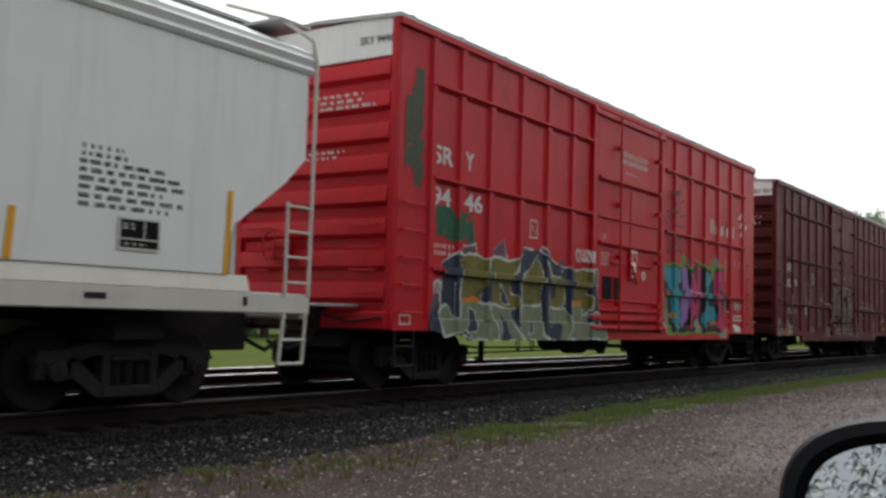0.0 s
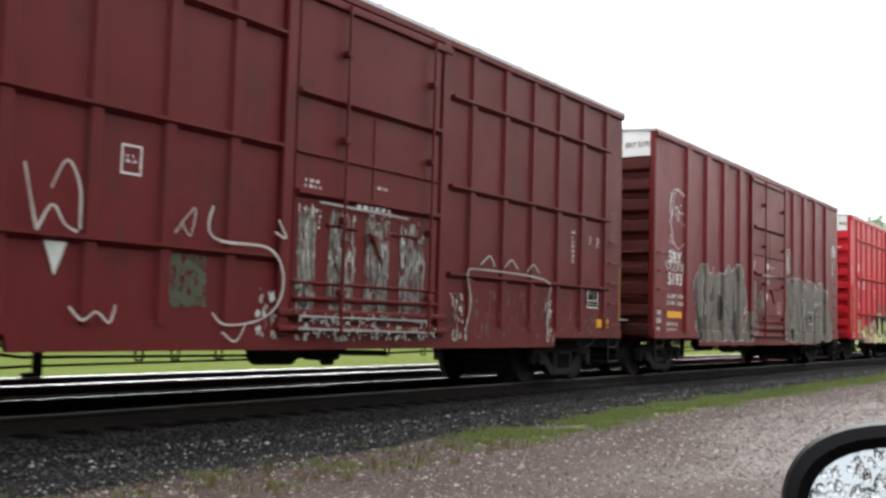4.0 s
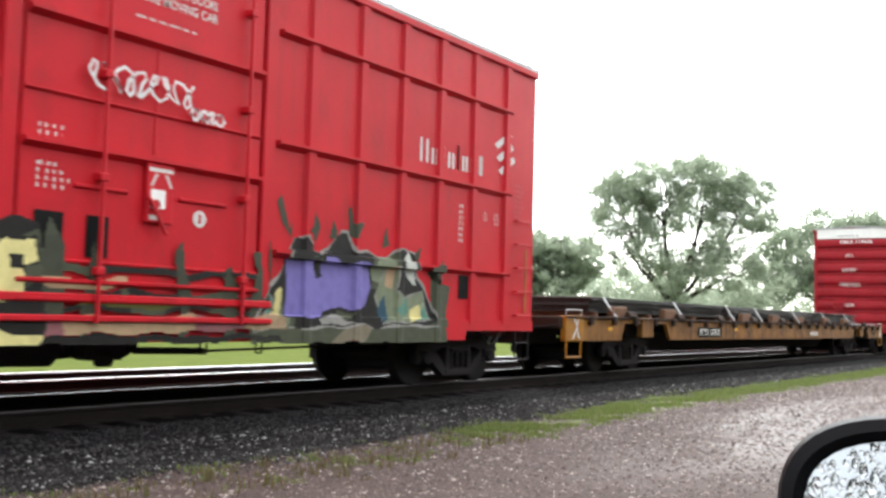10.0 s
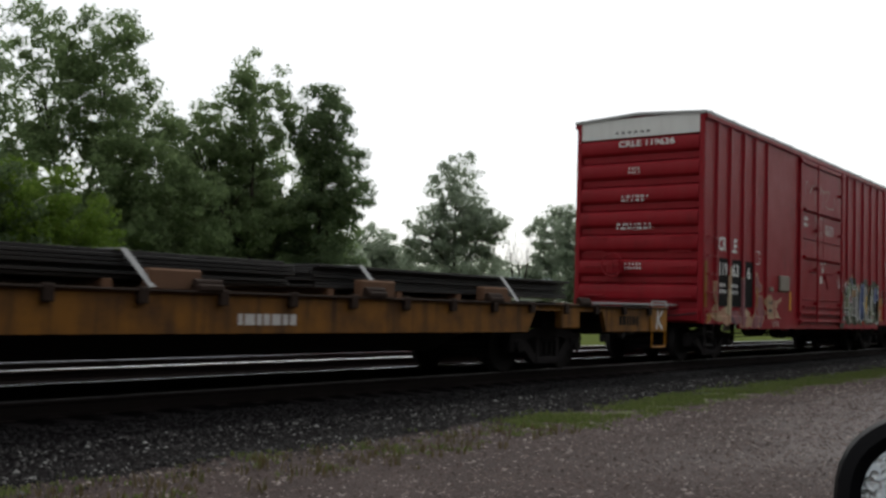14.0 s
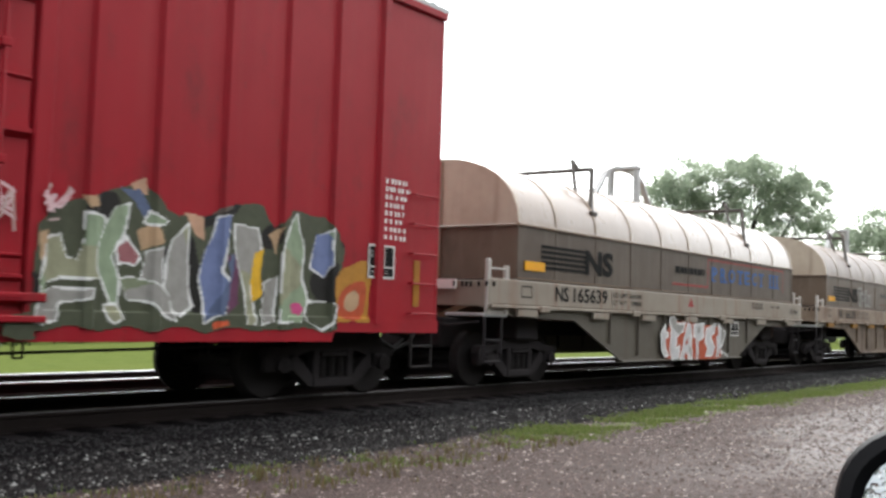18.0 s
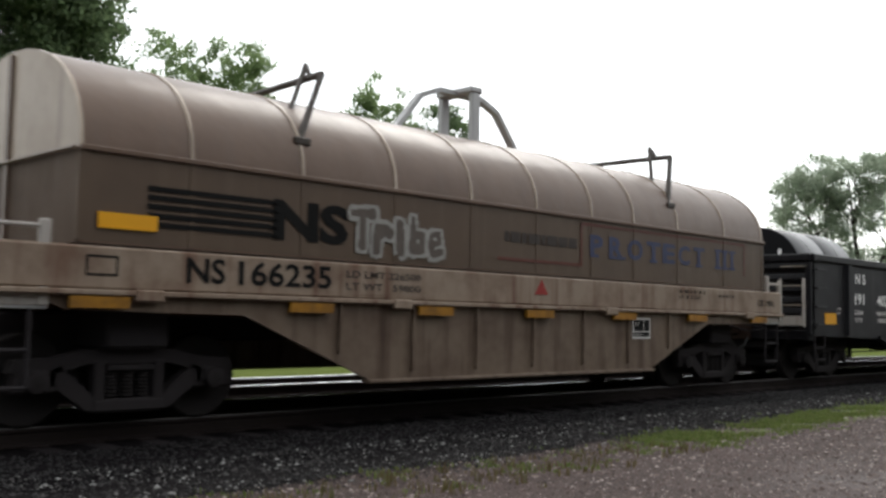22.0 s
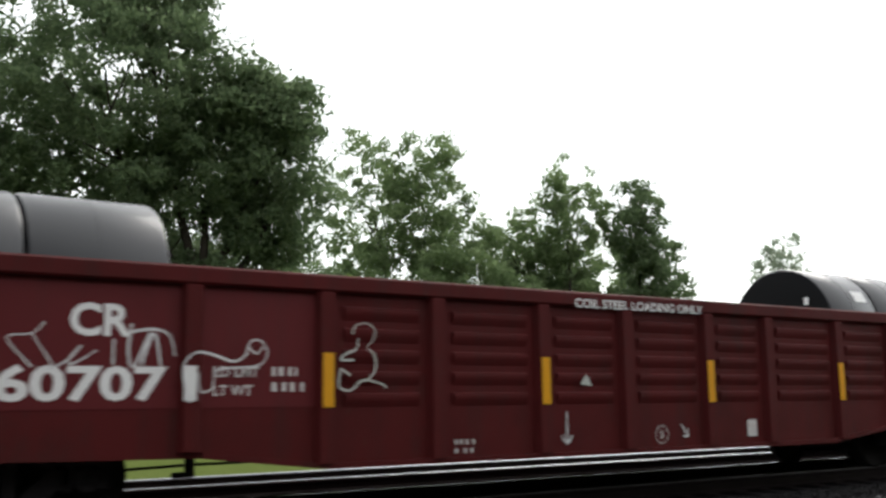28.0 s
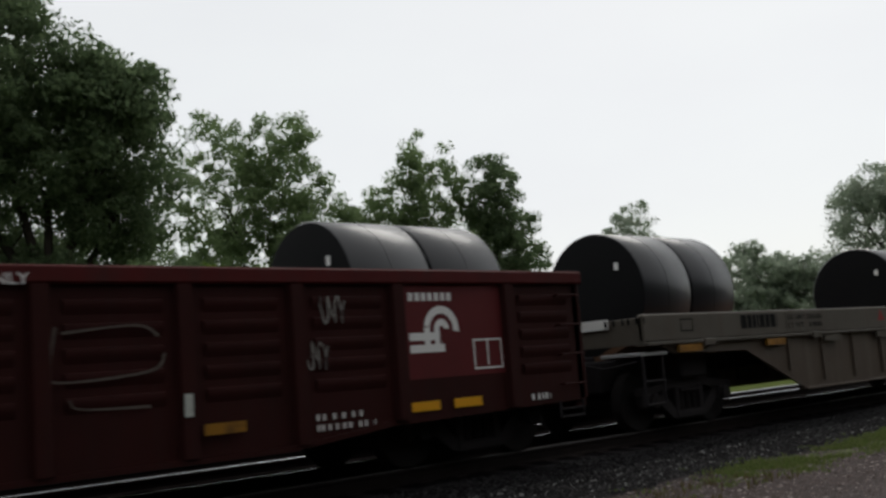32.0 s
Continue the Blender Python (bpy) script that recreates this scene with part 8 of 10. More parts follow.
    # the hood: upright lower sides and an arched roof, lifted off by its frames
    hd = part("hood", Shape().prism(hood_line(0.0), "x", 0.38, L - 0.22), [hood_mat], car, "arched tan steel hood" if not dark else "arched weathered steel hood")
    for a in (0.362, L - 0.216):
        part("hood_end", Shape().prism(hood_line(-0.006), "x", a, a + 0.014), HOOD_END, hd)
    # upright sides take the dimmed hood colour, their shade painted in
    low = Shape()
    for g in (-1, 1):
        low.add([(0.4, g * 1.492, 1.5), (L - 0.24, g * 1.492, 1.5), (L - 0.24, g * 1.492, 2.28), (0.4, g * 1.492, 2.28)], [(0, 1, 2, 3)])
    part("hood_lower_side", low, HOOD_SIDE_DIM if dark else HOOD_DIM_TAN, hd)
    for xx in (0.36, 1.45, 2.75, 4.05, 5.3, 6.55, 7.75, 8.78, 9.98, 11.4, L - 0.3):
        part("hood_rib", Shape().prism(hood_line(0.012)[1:-1], "x", xx, xx + (0.035 if dark else 0.055)), HOOD_RIB_GLINT, hd)
        part("side_rib", Shape().box(xx, xx + 0.07, -1.5, -1.49, 1.5, 2.28), HOOD_SIDE_DIM if dark else HOOD_DIM_TAN, hd)
    for g in (-1, 1):
        part("hood_seam", Shape().box(0.36, L - 0.2, g * 1.5 - 0.025, g * 1.5 + 0.025, 2.28, 2.33, 0.008), hood_mat, hd)
    part("hood_end_rail", Shape().path([(0.33, -1.48, 2.3), (0.33, 1.48, 2.3)], 0.02).box(0.33, 0.37, -0.04, 0.04, 1.5, 3.35), hood_mat, hd)
    for xx in (3.3, 10.42):
        fr = Shape()
        # a cross bar over the hood on a leaning post at the near shoulder and two short stays
        fr.path([(xx - 0.5, -1.36, 2.72), (xx - 0.02, -1.1, 3.55), (xx + 0.3, 0.85, 3.62), (xx + 0.1, 1.25, 2.85)], 0.042)
        fr.path([(xx - 0.38, -1.0, 3.05), (xx + 0.12, -0.62, 3.76), (xx + 0.06, -0.8, 3.56)], 0.035)
        fr.path([(xx - 0.42, -1.15, 2.95), (xx - 0.2, -0.75, 3.22), (xx + 0.05, -0.4, 3.3)], 0.03)
        fr.box(xx - 0.6, xx - 0.4, -1.44, -1.3, 2.66, 2.74, 0.01)
        part("guide_bracket", fr, BRACKET, hd)
    c = 6.62
    pts = [(c - 1.28, 3.34), (c - 0.78, 3.92), (c - 0.42, 4.06), (c + 0.42, 4.06), (c + 0.78, 3.92), (c + 1.28, 3.34)]
    for (ax, az), (bx, bz) in zip(pts, pts[1:]):
        d = math.hypot(bx - ax, bz - az)
        ox, oz = -(bz - az) / d * 0.035, (bx - ax) / d * 0.035
        part("bail_leg", Shape().prism([(ax - ox, az - oz), (bx - ox, bz - oz), (bx + ox, bz + oz), (ax + ox, az + oz)], "y", -0.06, 0.06), GALV, hd)
    for g in (-0.3, 0.3):
        part("bail_post", Shape().box(c - 0.08, c + 0.08, g - 0.05, g + 0.05, 3.32, 4.04, 0.015), GALV, hd)
    part("bail_head", Shape().box(c - 0.12, c + 0.12, -0.36, 0.36, 4.04, 4.13, 0.02), GALV, hd)
    part("bail_rail", Shape().box(c - 1.9, c + 1.9, -0.34, -0.24, 3.28, 3.36, 0.01).box(c - 1.9, c + 1.9, 0.24, 0.34, 3.28, 3.36, 0.01), GALV, hd)
    part("hood_plate", Shape().box(0.55, 1.12, -1.515, -1.5, 1.62, 1.76), REFLECT, hd, "yellow warning plate")
    y = -1.502
    for k in range(5):
        z = 1.66 + k * 0.082
        s = Shape().add([(1.02, y, z), (2.48, y, z), (2.36, y, z + 0.05), (1.02, y, z + 0.05)], [(0, 1, 2, 3)])
        part("emblem_bar", s, DARK_LETTER, hd)
    text(hd, "NS", 2.4, 1.64, 0.42, DARK_LETTER, y, 0.98, 0.045)
    bars(hd, 5.93, 2.0, 1.5, 0.13, 1, FADED if dark else DARK_LETTER, y, seed + 6)
    s = Shape()
    for a, b, c1, d in ((5.8, 7.5, 1.63, 1.67), (7.5, 7.54, 1.63, 2.23), (7.5, 12.1, 2.2, 2.235), (12.06, 12.1, 1.7, 2.2)):
        s.add([(a, y, c1), (b, y, c1), (b, y, d), (a, y, d)], [(0, 1, 2, 3)])
    part("red_pinstripe", s, SP["red_faded"] if dark else SP["stripe_red"], hd)
    blue = SP_BLUE_FADED if dark else SP_BLUE
    for ch, a, b, feet in (("P", 7.72, 8.02, (0.1,)), ("R", 8.17, 8.52, (0.1, 0.3)), ("O", 8.63, 9.02, ()), ("T", 9.12, 9.49, (0.18,)), ("E", 9.56, 9.9, ()), ("C", 10.0, 10.34, ()), ("T", 10.44, 10.78, (0.17,)), ("I", 11.15, 11.24, (0.05,)), ("I", 11.38, 11.47, (0.05,)), ("I", 11.62, 11.71, (0.05,))):
        text(hd, ch, a, 1.785, 0.3, blue, y, b - a, 0.03)
        for q in feet:
            plate(hd, a + q - 0.1, a + q + 0.1, 1.775, 1.815, blue, y - 0.002, "letter_serif", 0.002)
        if ch == "I":
            plate(hd, a - 0.05, a + 0.15, 2.05, 2.09, blue, y - 0.002, "letter_serif", 0.002)
    return car


def hood_line(o):
    pts = [(-1.49 - o, 1.48), (-1.49 - o, 2.3)]
    for k in range(1, 16):
        a = math.pi * (1 - k / 16)
        pts.append(((1.49 + o) * math.cos(a), 2.3 + (1.08 + o) * math.sin(a) ** 0.9))
    return pts + [(1.49 + o, 2.3), (1.49 + o, 1.48)]


car = coil_car(124.55, HOOD_TAN, "165639", False, 0, label="grey steel coil car with tan arched hood")
coil_piece = Piece(car, lambda a, b: 1.548)
coil_piece.add((SP["scarlet_dull"], SP["scarlet_dull"], SP["rustgrey"]), None, 0, (5.25, 0.46), (5.41, 0.64), (5.55, 0.82), (5.66, 0.95), (6.49, 0.91), (7.08, 0.89), (8.03, 0.86), (8.13, 0.22), (7.81, 0.16), (5.38, 0.23))
coil_piece.add(SP["chrome"], SP["white"], 0.02, (5.2, 0.66), (5.39, 0.89), (5.43, 0.71), (5.56, 0.69), (5.54, 0.6), (5.43, 0.57), (5.44, 0.39), (5.6, 0.28), (5.41, 0.24), (5.26, 0.38), (5.24, 0.6))
coil_piece.add((SP["chrome"], SP["palegrey"]), SP["white"], 0.02, (5.6, 0.98), (5.82, 1.01), (5.92, 0.9), (6.34, 0.88), (6.24, 0.74), (5.93, 0.64), (5.89, 0.41), (6.06, 0.45), (6.05, 0.19), (5.7, 0.2), (5.62, 0.41), (5.67, 0.69))
coil_piece.add((SP["chrome"], SP["palegrey"]), SP["white"], 0.02, (6.46, 0.88), (6.59, 0.86), (6.65, 0.17), (6.46, 0.18), (6.44, 0.34), (6.31, 0.33), (6.29, 0.18), (6.11, 0.19), (6.25, 0.59))
coil_piece.add(SP["scarlet_dull"], None, 0, (6.35, 0.57), (6.45, 0.64), (6.44, 0.5), (6.34, 0.48))
coil_piece.add((SP["chrome"], SP["palegrey"]), SP["white"], 0.02, (6.69, 0.86), (7.23, 0.9), (7.2, 0.64), (6.95, 0.53), (6.94, 0.16), (6.85, 0.19), (6.84, 0.59), (6.73, 0.64))
coil_piece.add(SP["palegrey"], None, 0, (6.89, 0.79), (7.08, 0.82), (7.06, 0.7), (6.91, 0.67))
coil_piece.add((SP["chrome"], SP["palegrey"]), SP["white"], 0.02, (7.35, 0.8), (7.85, 0.92), (7.74, 0.7), (7.55, 0.62), (7.81, 0.43), (7.68, 0.25), (7.32, 0.23), (7.44, 0.39), (7.28, 0.54))
coil_piece.add((SP["chrome"], SP["palegrey"]), SP["white"], 0.02, (7.99, 0.9), (8.37, 0.73), (8.2, 0.48), (8.05, 0.38), (7.99, 0.21), (7.85, 0.21), (7.92, 0.43), (7.88, 0.65), (8, 0.65))
coil_piece.add(SP["white"], None, 0, (8.16, 0.38), (8.25, 0.31), (8.17, 0.24), (8.08, 0.31))
coil_piece.add(SP["white"], None, 0, (8.35, 0.32), (8.41, 0.27), (8.35, 0.23), (8.29, 0.28))
coil_piece.add(SP["white"], None, 0, (8.48, 0.28), (8.53, 0.24), (8.49, 0.21), (8.44, 0.25))
coil_piece.lay(341, "silver and red graffiti letters with pale rims", 0.016, 0.014, 0)
car = coil_car(139.75, HOOD_WET, "166235", True, 9, label="weathered grey coil car with glossy dark hood")
spray(car, "tRIBE", 3.3, 5.0, 1.5, 2.22, [SP["rustgrey"]], SP["palegrey"], lambda a, b: 1.503, 62, 0.1, 0.045, cell=0.018, wild=0.06, label="white outlined sprayed word")


def steel_coil(x, z, r, w, paper=False, label="large dark wrapped steel coil lying in the car"):
    c = new_car("steel_coil", x, label, "steel coil", "steel coils on the train")
    for k in range(2):
        a = k * (w / 2)
        b = a + w / 2 - 0.006
        s = Shape().lathe([(a + 0.03, 0.3), (a + 0.01, r - 0.06), (a + 0.02, r - 0.02), (a + 0.05, r), (b - 0.05, r), (b - 0.02, r - 0.02), (b - 0.01, r - 0.06), (b - 0.03, 0.3)], "x", (0, 0, z), 40)
        me = s.finish("roll")
        me.materials.append(COIL_WRAP), me.materials.append(COIL_END)
        n = 40
        me.polygons.foreach_set("material_index", [1 if abs(p.normal.x) > 0.8 else 0 for p in me.polygons])
        ob = new("roll", me)
        ob.parent = c
        part("steel_band", Shape().lathe([((a + b) / 2 - 0.012, r - 0.02), ((a + b) / 2 - 0.012, r + 0.003), ((a + b) / 2 + 0.012, r + 0.003), ((a + b) / 2 + 0.012, r - 0.02)], "x", (0, 0, z), 40), COIL_WRAP, c)
    part("paper_label", Shape().add([(-0.002 + 0.005, -0.52, z + 0.35), (0.003, -0.44, z + 0.35), (0.003, -0.44, z + 0.46), (0.003, -0.52, z + 0.46)], [(0, 1, 2, 3)]), WHITE, c)
    ang = [radians(143 + q) for q in (0, 6, 12)]
    if paper:
        part("paper_label", Shape().sheet([((r + 0.004) * math.cos(a), z + (r + 0.004) * math.sin(a)) for a in ang], "x", w * 0.3, w * 0.42), WHITE, c, "white paper label")
    return c


def gondola(x, L, material, label, top, low, ribs, corrugated, belly, rib_mat=None, lip=0.14, chord=None):
    car = new_car("gondola", x, label, "gondola car")
    H = 1.5
    for g in (-1, 1):
        y0, y1 = (-H, -H + 0.04) if g < 0 else (H - 0.04, H)
        part("side_wall", Shape().prism([(0.06, low), (0.06, top - lip), (L - 0.06, top - lip), (L - 0.06, low), (L - 3.2, low - 0.06), (L - 4.4, belly), (4.4, belly), (3.2, low - 0.06)], "y", y0, y1), material, car)
        part("top_chord", Shape().box(0, L, min(y0, y1) - (0.07 if g < 0 else 0), max(y0, y1) + (0.07 if g > 0 else 0), top - lip, top, 0.02), chord or material, car)
        part("bottom_chord", Shape().prism([(3.2, low - 0.06), (4.4, belly), (L - 4.4, belly), (L - 3.2, low - 0.06), (L - 3.2, low - 0.01), (L - 4.4, belly + 0.05), (4.4, belly + 0.05), (3.2, low - 0.01)], "y", y0 - 0.05, y1 + 0.05), material, car)
    rib_hi = {}
    for rx in ribs:
        lo = low if rx < 3.3 or rx > L - 3.3 else belly + 0.05
        if lo not in rib_hi:
            rib_hi[lo] = Shape().prism([(-0.1, 0), (-0.07, -0.075), (0.07, -0.075), (0.1, 0)], "z", lo, top - lip).finish("rib")
        part("rib", rib_hi[lo], rib_mat or material, car, "", pose(rx, -H, 0)), part("rib", rib_hi[lo], rib_mat or material, car, "", pose(rx, H, 0, 0, 0, 180))
    if corrugated:
        bays = [0.08] + list(ribs) + [L - 0.08]
        for a, b in zip(bays, bays[1:]):
            if (a, b) in corrugated:
                continue
            for k in range(5):
                z = low + 0.42 + k * (top - lip - low - 0.56) / 4.2
                s = Shape().prism([(-H, z - 0.075), (-H - 0.008, z - 0.055), (-H - 0.02, z - 0.02), (-H - 0.03, z + 0.025), (-H - 0.024, z + 0.05), (-H, z + 0.06)], "x", a + 0.2, b - 0.2)
                part("corrugation", s, material, car)
    for face, xx in ((-1, 0.08), (1, L - 0.08)):
        corrugated_end(car, xx, face, low + 0.1, top - lip, 6 if material is BLACK_PAINT else 4, 0.09, H - 0.1, material)
        part("end_chord", Shape().box(min(xx - 0.06, xx + face * 0.12), max(xx + 0.06, xx + face * 0.12), -H, H, top - lip, top + 0.002, 0.02), material, car)
        part("end_sill", Shape().box(xx - 0.1, xx + 0.1, -H + 0.04, H - 0.04, low - 0.1, low + 0.1, 0.02), material, car)
        for g in (-1, 1):
            part("corner_post", Shape().box(xx - 0.09, xx + 0.09, g * (H - 0.06) - 0.06, g * (H - 0.06) + 0.06, low, top - lip, 0.015), material, car)
    part("floor", Shape().box(0.1, L - 0.1, -H + 0.04, H - 0.04, low - 0.02, low + 0.05), RUST, car)
    ladder(car, -0.02, -1.4, low + 0.2, top - 0.25, 0.42, 4, material if material is not BLACK_PAINT else COIL_SILL, True, 0.12)
    ladder(car, 0.1, -H - 0.01, low + 0.2, top - 0.3, 0.4, 4, material)
    ladder(car, L - 0.5, -H - 0.01, low + 0.2, top - 0.3, 0.4, 4, material)
    pale = RAIL_PALE if material is BLACK_PAINT else material
    for b in (-1.44, -0.98):
        part("ladder_stile", Shape().box(-0.2, -0.16, b - 0.03, b + 0.03, 0.86, top - 0.48, 0.01), pale, car)
    part("kick_plate", Shape().box(-0.19, -0.17, -1.4, -1.02, 0.88, 1.06, 0.006), pale, car)
    sill_steps(car, 0.1, -H - 0.02, UNDER, 0.25, low)
    sill_steps(car, L - 0.55, -H - 0.02, UNDER, 0.25, low)
    underframe(car, 0, L, True, 0.55, low)
    couplers(car, 0, L, 0.78)
    truck(car, 1.5), truck(car, L - 1.5)
    return car


# black gondola
g = gondola(154.4, 16.28, BLACK_PAINT, "black steel gondola with white lettering and yellow patches", 2.24, 0.7, [1.62, 4.0, 5.08, 6.18, 7.13, 8.19, 9.22, 10.2, 11.2, 12.3, 13.4, 14.7], False, 0.3)
y = -1.506
text(g, "N S", 2.03, 1.74, 0.21, WHITE, y, 0.5), text(g, "191", 2.0, 1.32, 0.23, WHITE, y, 0.46), text(g, "402", 3.13, 1.32, 0.22, WHITE, y, 0.6)
text(g, "LDLM", 2.0, 1.12, 0.09, OFFWHITE, y, 0.38), text(g, "186100", 3.1, 1.12, 0.09, OFFWHITE, y, 0.52)
text(g, "LT WT", 2.0, 0.97, 0.09, OFFWHITE, y, 0.36), text(g, "78900", 3.15, 0.97, 0.09, OFFWHITE, y, 0.45)
plate(g, 0.6, 1.1, 0.92, 1.13, REFLECT, y + 0.005, "reflector_strip"), plate(g, 15.05, 15.5, 0.82, 1.02, REFLECT, y + 0.005, "reflector_strip")
for a in (4.25, 6.35, 9.0, 10.5, 12.5):
    plate(g, a, a + 0.36, 0.9, 0.98, REFLECT, y + 0.005, "reflector_strip")
ring(g, 14.0, 14.52, 1.4, 1.73, 0.025, WHITE, y), bars(g, 14.1, 1.66, 0.15, 0.08, 1, WHITE, y, 81), bars(g, 14.1, 1.36, 0.35, 0.03, 2, WHITE, y, 82)
part("stencil_rule", Shape().add([(14.24, y - 0.001, 1.47), (14.26, y - 0.001, 1.47), (14.26, y - 0.001, 1.7), (14.24, y - 0.001, 1.7)], [(0, 1, 2, 3)]), WHITE, g)
text(g, "G-12E", 15.15, 1.55, 0.12, WHITE, y, 0.34), bars(g, 14.1, 0.82, 0.6, 0.04, 1, OFFWHITE, y, 83), bars(g, 15.2, 1.3, 0.4, 0.05, 2, OFFWHITE, y, 84), bars(g, 1.15, 1.25, 0.25, 0.05, 2, OFFWHITE, y, 85)
steel_coil(155.23, 1.95, 0.93, 2.62), steel_coil(167.18, 1.93, 0.93, 2.5, True)

# red gondola
R_RIBS = [1.42, 3.1, 4.36, 5.58, 6.92, 8.14, 9.48, 10.6, 12.05, 13.28, 14.9]
g = gondola(172.1, 16.25, GON_RED, "oxide red corrugated steel gondola with white lettering", 2.04, 0.48, R_RIBS, [(1.42, 3.1), (3.1, 4.36), (13.28, 14.9)], 0.28, lip=0.16)
part("repainted_panel", Shape().box(1.5, 3.0, -1.504, -1.5, 0.84, 1.84), GON_PANEL, g), part("repainted_panel", Shape().box(3.2, 4.26, -1.504, -1.5, 0.84, 1.84), GON_PANEL, g), part("repainted_panel", Shape().box(13.38, 14.8, -1.504, -1.5, 0.86, 1.84), GON_PANEL, g)
text(g, "CR", 2.1, 1.42, 0.27, WHITE, y, 0.49, 0.03), text(g, "60707", 1.56, 0.9, 0.29, WHITE, y, 1.34, 0.03), text(g, "1", 3.02, 0.9, 0.29, WHITE, -1.579, 0.11, 0.03)
text(g, "LD LMT", 3.3, 1.1, 0.09, OFFWHITE, y, 0.42), text(g, "LT WT", 3.3, 0.94, 0.09, OFFWHITE, y, 0.36), bars(g, 3.84, 1.19, 0.34, 0.08, 2, OFFWHITE, y, 91)
text(g, "COIL STEEL LOADING ONLY", 7.36, 1.865, 0.1, WHITE, -1.575, 2.02)
plate(g, 1.4, 1.53, 0.84, 1.8, REFLECT, -1.577, "reflector_strip"), plate(g, 14.85, 14.96, 0.86, 1.79, REFLECT, -1.577, "reflector_strip")
plate(g, 14.85, 14.95, 0.72, 0.85, OFFWHITE, -1.577, "card"), plate(g, 1.42, 1.5, 0.72, 0.82, OFFWHITE, -1.577, "card")
for a in (4.31, 6.87, 9.42, 11.98):
    plate(g, a, a + 0.11, 0.83, 1.32, REFLECT, -1.577, "reflector_strip")
scrawl(g, [[(1.91, 1.52), (1.82, 1.43), (1.64, 1.39), (1.83, 1.17)], [(1.82, 1.43), (1.97, 1.2), (1.94, 1.15), (2.1, 1.23), (2.2, 1.35), (2.1, 1.23), (2.14, 1.2), (2.32, 1.31)], [(2.45, 1.4), (2.45, 1.19)], [(2.59, 1.53), (2.57, 1.3), (2.62, 1.18), (2.75, 1.47), (2.68, 1.19), (2.78, 1.46), (2.84, 1.18)], [(2.58, 1.46), (2.77, 1.49), (2.91, 1.44), (2.96, 1.27)]], SP["white"], y - 0.002, 0.011, label="white chalked line drawing")
scrawl(g, [[(3.12, 0.96), (3.06, 0.9), (3.01, 1.18), (3.12, 1.3), (3.28, 1.28), (3.45, 1.23), (3.56, 1.29), (3.6, 1.4), (3.7, 1.41), (3.76, 1.31), (3.68, 1.2), (3.38, 1.17), (3.29, 1.14), (3.26, 1.0), (3.16, 0.98), (3.14, 1.13)], [(3.58, 1.36), (3.66, 1.3), (3.72, 1.36)]], SP["white"], -1.582, 0.012, label="white chalked animal outline")
scrawl(g, [[(4.62, 1.5), (4.66, 1.58), (4.78, 1.6), (4.86, 1.54), (4.84, 1.45), (4.78, 1.38), (4.86, 1.3), (4.86, 1.16), (4.8, 1.08), (4.94, 1.04), (4.98, 1.0)], [(4.68, 1.46), (4.66, 1.36), (4.56, 1.32), (4.5, 1.26), (4.64, 1.26)], [(4.5, 1.18), (4.48, 1.02), (4.6, 0.98), (4.7, 1.06), (4.8, 1.08)], [(4.5, 1.18), (4.6, 1.12)]], SP["silver"], -1.56, 0.012, label="faded chalk figure")
scrawl(g, [[(7.25, 0.75), (7.25, 0.42)], [(7.18, 0.5), (7.25, 0.42), (7.32, 0.5)]], SP["white"], -1.51, 0.013, label="white chalk arrow"), scrawl(g, [[(9.0, 0.58), (9.1, 0.44)], [(9.03, 0.45), (9.1, 0.44), (9.09, 0.53)]], SP["white"], -1.51, 0.013, label="white chalk arrow")
part("spray_drop", Shape().add([(7.42, -1.555, 1.04), (7.58, -1.555, 1.02), (7.54, -1.555, 1.1), (7.5, -1.555, 1.15)], [(0, 1, 2, 3)]), SP["silver"], g)
scrawl(g, [[(8.68 + 0.1 * math.cos(k * 0.2), 0.47 + 0.1 * math.sin(k * 0.2)) for k in range(33)]], OFFWHITE, -1.507, 0.009, "stencil_roundel"), text(g, "S", 8.65, 0.425, 0.09, OFFWHITE, -1.508)
plate(g, 10.16, 10.33, 0.41, 0.61, OFFWHITE, -1.508, "card")
text(g, "CR 607071", 0.55, 1.905, 0.11, OFFWHITE, -0.05, 1.15, end=True)


